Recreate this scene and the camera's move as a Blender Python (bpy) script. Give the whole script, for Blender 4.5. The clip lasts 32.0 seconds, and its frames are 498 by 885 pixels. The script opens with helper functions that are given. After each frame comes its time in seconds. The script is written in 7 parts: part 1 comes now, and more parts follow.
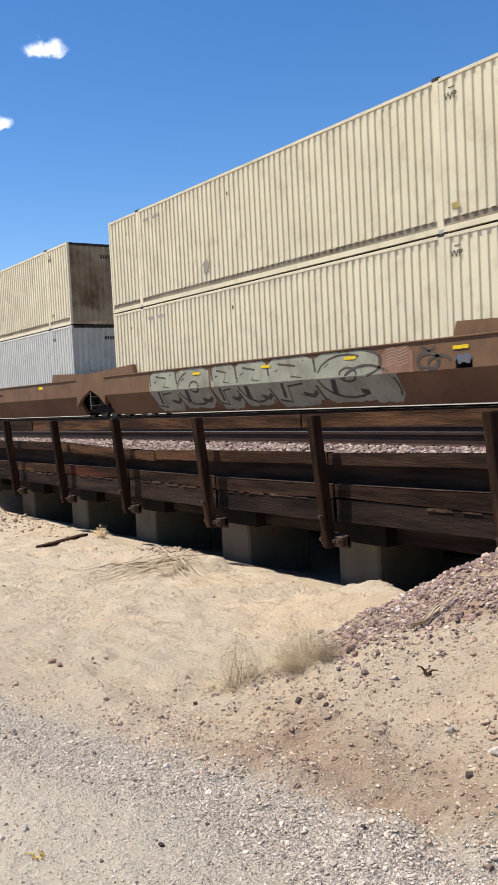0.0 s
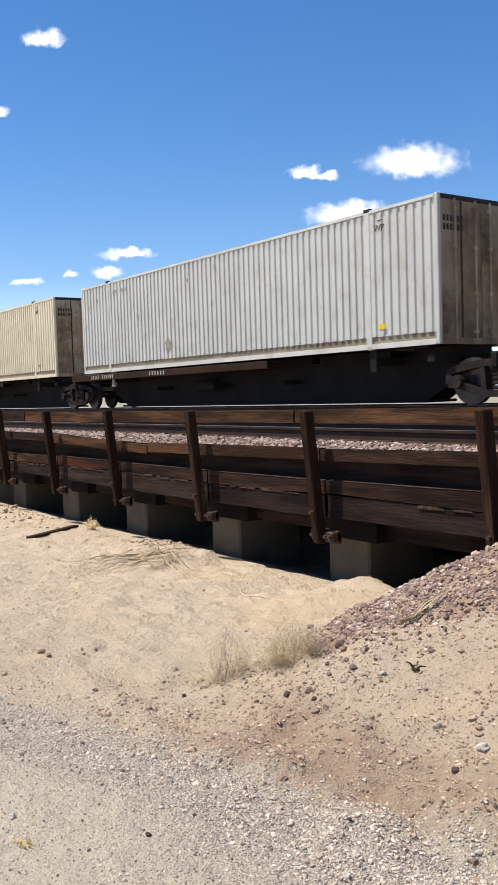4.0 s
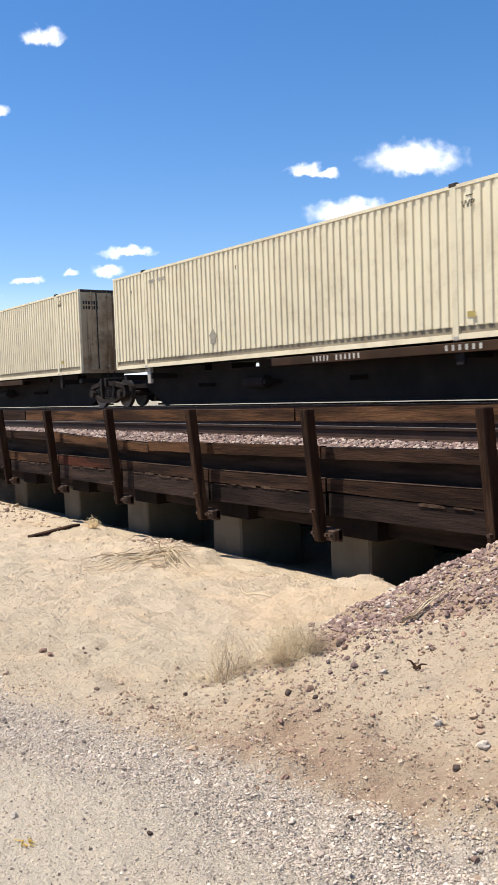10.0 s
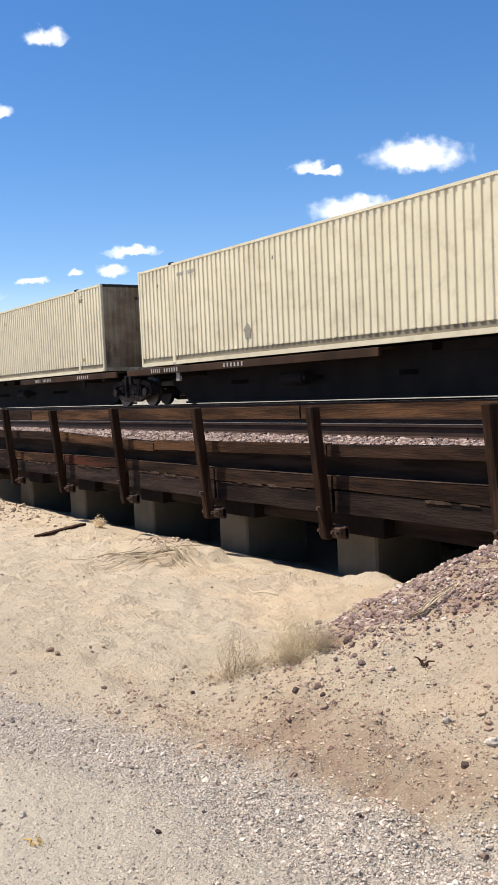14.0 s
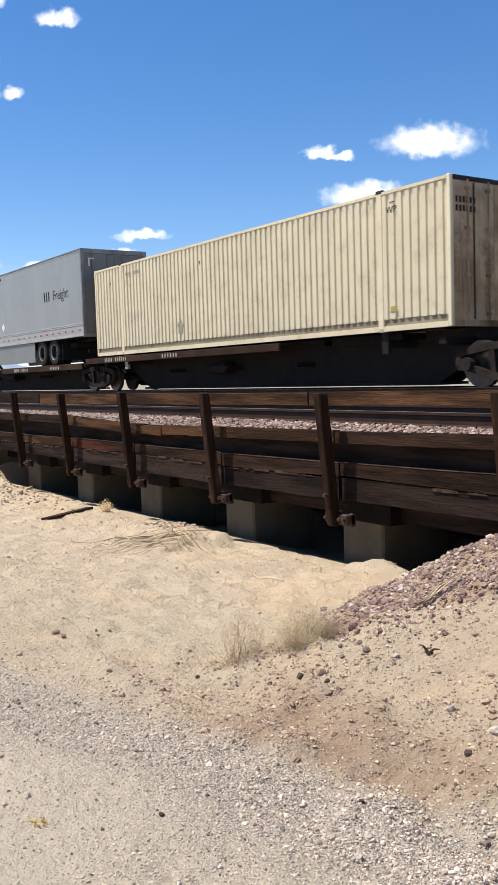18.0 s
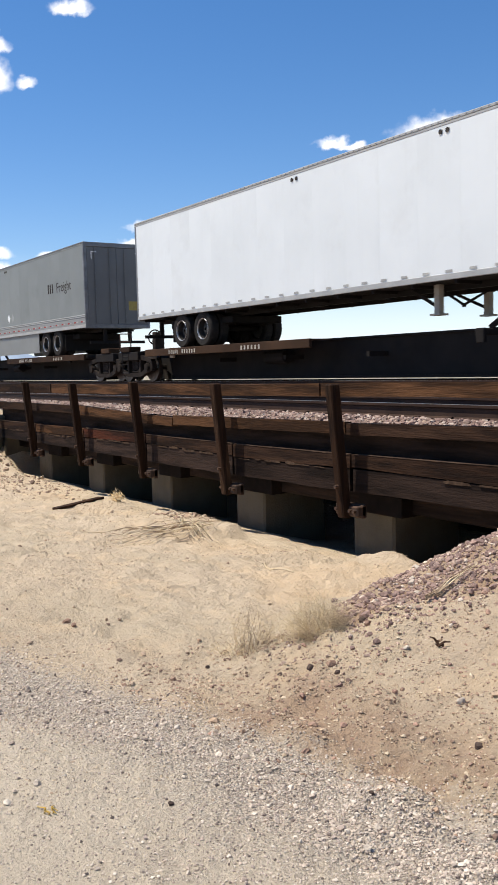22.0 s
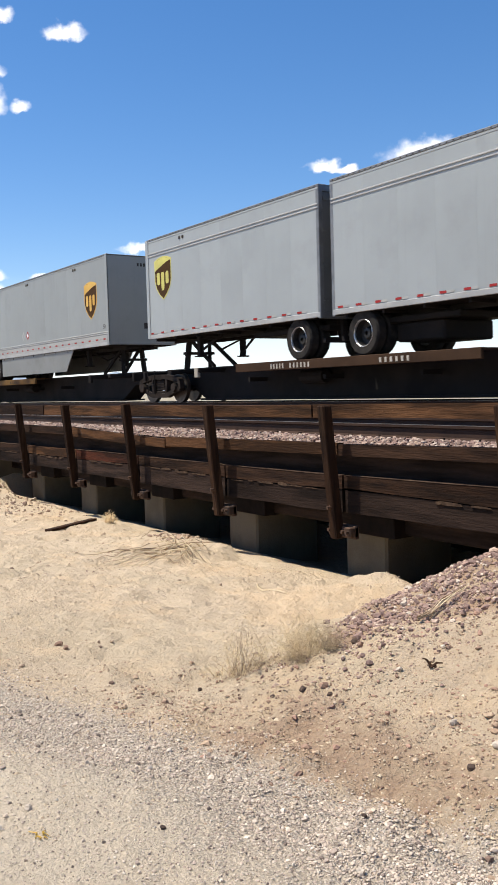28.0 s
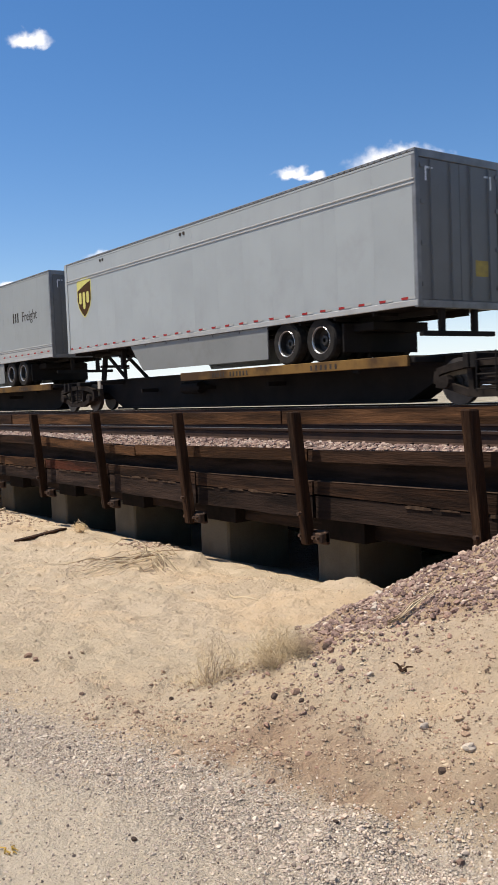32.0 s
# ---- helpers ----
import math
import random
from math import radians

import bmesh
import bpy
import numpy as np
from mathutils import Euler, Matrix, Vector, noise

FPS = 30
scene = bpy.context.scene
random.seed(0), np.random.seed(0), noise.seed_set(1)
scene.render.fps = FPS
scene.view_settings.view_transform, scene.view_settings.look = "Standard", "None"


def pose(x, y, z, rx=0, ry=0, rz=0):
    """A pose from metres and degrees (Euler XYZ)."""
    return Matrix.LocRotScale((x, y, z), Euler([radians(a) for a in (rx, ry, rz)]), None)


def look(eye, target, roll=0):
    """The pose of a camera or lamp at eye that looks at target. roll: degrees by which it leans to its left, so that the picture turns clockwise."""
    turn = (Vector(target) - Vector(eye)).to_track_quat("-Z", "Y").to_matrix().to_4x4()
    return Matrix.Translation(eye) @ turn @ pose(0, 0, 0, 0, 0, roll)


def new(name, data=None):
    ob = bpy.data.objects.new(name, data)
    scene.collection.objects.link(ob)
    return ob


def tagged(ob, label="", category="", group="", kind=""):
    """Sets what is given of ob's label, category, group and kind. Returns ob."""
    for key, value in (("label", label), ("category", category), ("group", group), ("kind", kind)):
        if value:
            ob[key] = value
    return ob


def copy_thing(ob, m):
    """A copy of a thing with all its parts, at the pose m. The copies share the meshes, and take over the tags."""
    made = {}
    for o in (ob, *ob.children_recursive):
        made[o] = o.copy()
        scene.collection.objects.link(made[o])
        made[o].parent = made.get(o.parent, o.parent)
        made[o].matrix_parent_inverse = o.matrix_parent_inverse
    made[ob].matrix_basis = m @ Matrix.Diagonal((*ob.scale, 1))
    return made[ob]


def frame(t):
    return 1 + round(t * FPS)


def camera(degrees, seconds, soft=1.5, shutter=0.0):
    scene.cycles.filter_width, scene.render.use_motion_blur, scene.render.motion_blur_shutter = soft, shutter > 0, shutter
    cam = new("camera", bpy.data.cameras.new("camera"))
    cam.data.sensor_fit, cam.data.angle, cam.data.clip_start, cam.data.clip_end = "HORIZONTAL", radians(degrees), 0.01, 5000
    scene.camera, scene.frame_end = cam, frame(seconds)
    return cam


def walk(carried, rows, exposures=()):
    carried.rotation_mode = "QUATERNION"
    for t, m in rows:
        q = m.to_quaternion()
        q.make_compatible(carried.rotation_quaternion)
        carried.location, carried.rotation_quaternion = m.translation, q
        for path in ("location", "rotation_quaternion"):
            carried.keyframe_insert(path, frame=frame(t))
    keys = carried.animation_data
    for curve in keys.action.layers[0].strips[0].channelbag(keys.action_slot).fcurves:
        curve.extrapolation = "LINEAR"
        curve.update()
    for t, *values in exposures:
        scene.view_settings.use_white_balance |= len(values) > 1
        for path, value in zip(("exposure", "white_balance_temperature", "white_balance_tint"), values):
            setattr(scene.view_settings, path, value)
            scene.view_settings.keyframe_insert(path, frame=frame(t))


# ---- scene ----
# ---------------------------------------------------------------- camera
# rows: seconds, yaw, pitch, roll, and the small sway of the eye in metres
EYE = 1.6
SWAY = [
    (0, 55.129, -2.860, 2.970, -0.000, 0.007, 0.003), (0.5, 55.389, -2.720, 2.911, 0.002, -0.002, 0.002),
    (1, 55.497, -2.597, 2.937, 0.003, -0.003, 0.001), (1.5, 55.350, -2.585, 2.898, 0.000, 0.003, -0.004),
    (2, 54.850, -2.778, 2.593, -0.004, 0.003, -0.000), (2.5, 54.747, -2.841, 2.679, 0.000, 0.002, -0.004),
    (4.5, 54.960, -3.389, 1.422, 0.004, -0.008, 0.000), (5, 56.467, -3.442, 1.566, -0.005, -0.005, -0.005),
    (5.5, 57.569, -3.521, 1.232, -0.011, -0.012, -0.003), (6, 57.641, -3.449, 1.079, -0.008, -0.015, 0.000),
    (6.5, 56.913, -3.662, 1.354, -0.010, -0.012, 0.000), (7, 56.552, -4.225, 1.837, -0.012, -0.004, -0.002),
    (7.5, 56.328, -4.086, 1.463, -0.012, -0.006, -0.003), (8, 55.677, -3.524, 1.432, -0.008, -0.007, -0.000),
    (8.5, 54.745, -3.366, 1.679, 0.000, -0.004, 0.002), (9, 54.410, -3.490, 1.777, 0.000, -0.000, 0.000),
    (9.5, 54.534, -3.465, 1.956, 0.003, 0.001, 0.001), (10, 54.711, -3.334, 2.073, 0.007, -0.003, 0.002),
    (10.5, 54.481, -3.234, 1.980, 0.010, -0.005, 0.003), (11, 53.701, -3.389, 1.873, 0.006, -0.002, 0.001),
    (11.5, 53.063, -3.306, 1.913, 0.010, 0.001, 0.001), (12, 53.549, -3.425, 2.171, 0.008, 0.004, -0.001),
    (12.5, 54.703, -3.547, 2.262, 0.003, 0.002, -0.004), (13, 55.687, -3.511, 2.423, -0.001, -0.001, -0.004),
    (13.5, 55.406, -3.476, 2.608, 0.003, 0.004, -0.003), (14, 55.052, -3.423, 2.523, 0.002, 0.001, -0.002),
    (14.5, 54.989, -3.345, 2.564, 0.004, 0.001, -0.001), (16.5, 55.072, -3.685, 2.205, 0.004, 0.003, 0.000),
    (17, 55.290, -3.958, 2.162, 0.003, 0.007, 0.000), (17.5, 55.340, -4.284, 1.922, -0.006, 0.007, -0.005),
    (18, 55.586, -4.330, 1.849, -0.005, 0.005, -0.002), (18.5, 55.469, -4.339, 1.709, -0.006, 0.008, -0.002),
    (19, 55.069, -4.500, 1.579, -0.006, 0.011, -0.003), (19.5, 55.033, -4.433, 1.554, -0.004, 0.012, -0.006),
    (20, 55.301, -4.331, 1.608, -0.002, 0.007, -0.003), (20.5, 55.648, -4.479, 1.649, -0.005, 0.006, -0.004),
    (21, 55.829, -4.784, 1.669, -0.010, 0.011, -0.006), (21.5, 56.051, -4.853, 1.615, -0.017, 0.013, -0.010),
    (22, 56.322, -4.870, 1.521, -0.018, 0.009, -0.008), (22.5, 56.646, -4.753, 1.506, -0.020, 0.010, -0.009),
    (23, 56.565, -4.669, 1.384, -0.016, 0.011, -0.004), (23.5, 56.512, -4.772, 1.158, -0.018, 0.009, -0.008),
    (24, 56.349, -4.684, 1.127, -0.013, 0.006, -0.004), (24.5, 56.251, -4.498, 1.171, -0.008, 0.005, -0.002),
    (25, 56.123, -4.343, 1.149, -0.009, 0.005, -0.003), (25.5, 55.970, -4.325, 1.221, -0.009, 0.008, -0.005),
    (27.5, 55.864, -3.741, 1.523, -0.002, 0.007, -0.002), (28, 55.862, -3.531, 1.637, 0.003, 0.003, -0.001),
    (28.5, 56.033, -3.650, 1.371, -0.002, 0.004, 0.001), (29, 55.779, -3.627, 1.331, -0.004, 0.005, -0.001),
    (29.5, 55.430, -3.470, 1.419, -0.005, 0.009, 0.000), (30, 55.828, -3.672, 1.499, -0.007, 0.008, -0.002),
    (30.5, 56.115, -3.808, 1.555, -0.013, 0.009, -0.004), (31, 55.392, -3.389, 1.652, -0.004, 0.005, 0.002),
    (31.5, 54.587, -3.164, 1.863, 0.004, 0.015, 0.001), (32, 53.952, -3.157, 2.247, 0.010, 0.018, 0.000),
]
cam = camera(31.66, 32.0, 1.4, 0.05)
walk(cam, [(t, pose(x, y, EYE + z, 90 + pitch, roll, yaw)) for t, yaw, pitch, roll, x, y, z in SWAY],
     [(0.0, 0.40, 6330, 10), (4.0, 0.40, 6400, 10), (8.0, 0.42, 6500, 10), (10.0, 0.52, 6480, 10), (12.0, 0.43, 6460, 10), (14.0, 0.44, 6450, 10), (19.5, 0.40, 6440, 10), (21.0, 0.36, 6520, 10), (22.0, 0.34, 6600, 10), (24.0, 0.36, 6640, 10), (26.0, 0.43, 6690, 10), (29.0, 0.47, 6720, 10), (31.0, 0.36, 6780, 10), (32.0, 0.26, 6850, 11)])

# ---------------------------------------------------------------- sun and sky
SUN_EL, SUN_AZ = radians(64), radians(218)      # azimuth clockwise from +y
sun_dir = Vector((math.sin(SUN_AZ) * math.cos(SUN_EL), math.cos(SUN_AZ) * math.cos(SUN_EL), math.sin(SUN_EL)))
sun = new("sun", bpy.data.lights.new("sun", "SUN"))
sun.data.energy, sun.data.angle, sun.data.color = 5.0, radians(0.55), (1.0, 0.945, 0.845)
sun.matrix_world = look(tuple(sun_dir * 60), (0, 0, 0))

# clouds: centre and half size, as slopes right and up from the view's middle bearing
CLOUDS = [
    (-0.205, 0.471, 0.030, 0.015), (-0.293, 0.433, 0.018, 0.016), (-0.297, 0.391, 0.024, 0.026), (-0.259, 0.387, 0.012, 0.012),
    (-0.282, 0.494, 0.022, 0.012), (0.212, 0.317, 0.064, 0.025), (0.085, 0.310, 0.024, 0.010), (0.108, 0.306, 0.018, 0.007), (0.135, 0.258, 0.056, 0.019),
    (-0.182, 0.204, 0.010, 0.005), (-0.144, 0.203, 0.020, 0.010), (-0.117, 0.224, 0.036, 0.008), (-0.234, 0.194, 0.020, 0.006),
    (-0.300, 0.200, 0.028, 0.011), (-0.296, 0.177, 0.028, 0.014), (0.215, 0.225, 0.045, 0.012), (0.220, 0.193, 0.038, 0.008),
(0.190, 0.150, 0.060, 0.012),
]


def build_world():
    world = bpy.data.worlds.new("sky")
    scene.world = world
    world.use_nodes = True
    nt = world.node_tree
    nt.nodes.clear()
    N, K = nt.nodes.new, nt.links.new

    def val(v):
        n = N("ShaderNodeValue")
        n.outputs[0].default_value = v
        return n.outputs[0]

    def m(op, a, b=None, clamp=False):
        n = N("ShaderNodeMath")
        n.operation, n.use_clamp = op, clamp
        for i, s in enumerate((a, b)):
            if s is None:
                continue
            if isinstance(s, (int, float)):
                n.inputs[i].default_value = s
            else:
                K(s, n.inputs[i])
        return n.outputs[0]

    def dot(a, v):
        n = N("ShaderNodeVectorMath")
        n.operation = "DOT_PRODUCT"
        K(a, n.inputs[0])
        n.inputs[1].default_value = v
        return n.outputs["Value"]

    sky = N("ShaderNodeTexSky")
    sky.sky_type, sky.sun_disc = "NISHITA", False
    sky.sun_elevation, sky.sun_rotation = SUN_EL, SUN_AZ
    sky.altitude, sky.air_density, sky.dust_density, sky.ozone_density = 600, 1.0, 0.25, 3.0
    tc = N("ShaderNodeTexCoord")
    d = tc.outputs["Generated"]
    frame_m = pose(0, 0, 0, 86.5, 0, 55.5).to_3x3()
    right, up, fwd = frame_m.col[0], frame_m.col[1], -frame_m.col[2]
    depth = m("MAXIMUM", dot(d, fwd), 0.05)
    p, q = m("DIVIDE", dot(d, right), depth), m("DIVIDE", dot(d, up), depth)
    comb = N("ShaderNodeCombineXYZ")
    K(p, comb.inputs[0]), K(q, comb.inputs[1])
    big = N("ShaderNodeTexNoise")
    big.inputs["Scale"].default_value, big.inputs["Detail"].default_value, big.inputs["Roughness"].default_value = 46, 4, 0.5
    K(comb.outputs[0], big.inputs["Vector"])
    wob = N("ShaderNodeTexNoise")
    wob.inputs["Scale"].default_value, wob.inputs["Detail"].default_value = 30, 2
    K(comb.outputs[0], wob.inputs["Vector"])
    off = m("MULTIPLY", m("SUBTRACT", wob.outputs["Fac"], 0.5), 0.02)
    pp, qq = m("ADD", p, off), m("ADD", q, m("MULTIPLY", off, 0.6))
    puff = N("ShaderNodeTexNoise")
    puff.inputs["Scale"].default_value, puff.inputs["Detail"].default_value = 85, 3
    K(comb.outputs[0], puff.inputs["Vector"])
    lump = m("MULTIPLY", m("SUBTRACT", puff.outputs["Fac"], 0.5), 0.014)
    qq = m("ADD", qq, lump)
    best, shade = None, None
    for cx, cy, rx, ry in CLOUDS:
        a = m("DIVIDE", m("SUBTRACT", pp, cx), rx)
        b = m("DIVIDE", m("SUBTRACT", qq, cy), ry)
        b = m("MAXIMUM", b, m("MULTIPLY", b, -1.5))      # flat undersides
        f = m("SUBTRACT", 1.0, m("SQRT", m("ADD", m("MULTIPLY", a, a), m("MULTIPLY", b, b))))
        best = f if best is None else m("MAXIMUM", best, f)
        s = m("MULTIPLY", m("GREATER_THAN", f, -0.3), m("DIVIDE", m("SUBTRACT", qq, cy), ry))
        shade = s if shade is None else m("ADD", shade, s)
    mix = m("ADD", m("MULTIPLY", best, 1.5), m("MULTIPLY", m("SUBTRACT", big.outputs["Fac"], 0.5), 1.5))
    ramp = N("ShaderNodeMapRange")
    ramp.interpolation_type = "SMOOTHSTEP"
    K(mix, ramp.inputs["Value"])
    ramp.inputs["From Min"].default_value, ramp.inputs["From Max"].default_value = -0.12, 1.0
    body = m("ADD", 0.85, m("MULTIPLY", shade, 0.12))
    white = N("ShaderNodeMixRGB")
    K(m("MINIMUM", m("MAXIMUM", body, 0.6), 1.0), white.inputs["Fac"])
    white.inputs[1].default_value, white.inputs[2].default_value = (4.6, 5.4, 7.0, 1), (9.6, 9.6, 9.8, 1)
    # haze towards the horizon
    sep = N("ShaderNodeSeparateXYZ")
    K(d, sep.inputs[0])
    hz = N("ShaderNodeMapRange")
    K(sep.outputs["Z"], hz.inputs["Value"])
    hz.inputs["From Min"].default_value, hz.inputs["From Max"].default_value = 0.0, 0.13
    hz.inputs["To Min"].default_value, hz.inputs["To Max"].default_value = 0.75, 0.0
    haze = N("ShaderNodeMixRGB")
    K(hz.outputs[0], haze.inputs["Fac"])
    sat = N("ShaderNodeHueSaturation")
    sat.inputs["Saturation"].default_value, sat.inputs["Value"].default_value = 1.28, 1.0
    K(sky.outputs[0], sat.inputs["Color"])
    tint = N("ShaderNodeMixRGB")
    tint.blend_type = "MULTIPLY"
    tint.inputs[0].default_value = 1.0
    tint.inputs[2].default_value = (1.10, 0.995, 1.03, 1)
    K(sat.outputs[0], tint.inputs[1])
    K(tint.outputs[0], haze.inputs[1])
    haze.inputs[2].default_value = (6.6, 7.8, 9.0, 1)
    cl = N("ShaderNodeMixRGB")
    K(ramp.outputs[0], cl.inputs["Fac"])
    K(haze.outputs[0], cl.inputs[1])
    K(white.outputs[0], cl.inputs[2])
    bg = N("ShaderNodeBackground")
    bg.inputs["Strength"].default_value = 0.112
    K(cl.outputs[0], bg.inputs["Color"])
    out = N("ShaderNodeOutputWorld")
    K(bg.outputs[0], out.inputs["Surface"])


build_world()


# ---------------------------------------------------------------- materials
def material(name, base, second=None, rough=0.7, metal=0.0, scale=4.0, detail=6.0, grain=0.0, grain_scale=60.0, bump=0.0,
             bump_scale=80.0, dirt=None, dirt_scale=1.2, dirt_amount=0.0, stretch=(1, 1, 1), spread=0.0, streak=0.0, coords="Object", mix_lo=0.35, mix_hi=0.65):
    """A surface of two blended tones with fine grain, stains, vertical streaks and relief."""
    mat = bpy.data.materials.new(name)
    mat.use_nodes = True
    nt = mat.node_tree
    N, K = nt.nodes.new, nt.links.new
    bsdf = nt.nodes["Principled BSDF"]
    bsdf.inputs["Roughness"].default_value, bsdf.inputs["Metallic"].default_value = rough, metal
    bsdf.inputs["Specular IOR Level"].default_value = 0.5 if rough < 0.6 else 0.06
    tc = N("ShaderNodeTexCoord")
    mp = N("ShaderNodeMapping")
    mp.inputs["Scale"].default_value = stretch
    K(tc.outputs[coords], mp.inputs["Vector"])
    co = mp.outputs[0]
    info = N("ShaderNodeObjectInfo")

    def nz(s, d, vec=co, w=None, r=0.55):
        n = N("ShaderNodeTexNoise")
        n.noise_dimensions = "4D"
        n.inputs["Scale"].default_value, n.inputs["Detail"].default_value, n.inputs["Roughness"].default_value = s, d, r
        K(vec, n.inputs["Vector"])
        mul = N("ShaderNodeMath")
        mul.operation = "MULTIPLY"
        mul.inputs[1].default_value = 37.0
        K(info.outputs["Random"], mul.inputs[0])
        K(mul.outputs[0], n.inputs["W"])
        return n.outputs["Fac"]

    def rng(s, lo, hi, a=0.0, b=1.0):
        n = N("ShaderNodeMapRange")
        K(s, n.inputs["Value"])
        for k, v in (("From Min", lo), ("From Max", hi), ("To Min", a), ("To Max", b)):
            n.inputs[k].default_value = v
        return n.outputs[0]

    def mixc(f, a, b, mode="MIX"):
        n = N("ShaderNodeMixRGB")
        n.blend_type = mode
        for i, s in zip((0, 1, 2), (f, a, b)):
            if isinstance(s, (int, float)):
                n.inputs[i].default_value = s
            elif isinstance(s, tuple):
                n.inputs[i].default_value = (*s, 1)
            else:
                K(s, n.inputs[i])
        return n.outputs[0]

    second = second or tuple(c * 0.82 for c in base)
    col = mixc(rng(nz(scale, detail), mix_lo, mix_hi), base, second)
    if streak:
        mp2 = N("ShaderNodeMapping")
        mp2.inputs["Scale"].default_value = (7.0, 7.0, 0.35)
        K(tc.outputs[coords], mp2.inputs["Vector"])
        st = rng(nz(1.4, 5, mp2.outputs[0]), 0.55, 0.8, 0.0, streak)
        col = mixc(st, col, dirt or (0.12, 0.09, 0.06))
    if dirt and dirt_amount:
        col = mixc(rng(nz(dirt_scale, 8, co, None, 0.68), 0.52, 0.72, 0.0, dirt_amount), col, dirt)
    if grain:
        col = mixc(rng(nz(grain_scale, 2), 0.3, 0.7, 0.0, grain), col, tuple(c * 0.45 for c in base))
    if spread:
        hs = N("ShaderNodeHueSaturation")
        K(col, hs.inputs["Color"])
        K(rng(info.outputs["Random"], 0, 1, 1 - spread, 1 + spread), hs.inputs["Value"])
        col = hs.outputs[0]
    K(col, bsdf.inputs["Base Color"])
    if bump:
        bp = N("ShaderNodeBump")
        bp.inputs["Strength"].default_value, bp.inputs["Distance"].default_value = bump, 0.02
        K(nz(bump_scale, 5), bp.inputs["Height"])
        K(bp.outputs[0], bsdf.inputs["Normal"])
    return mat


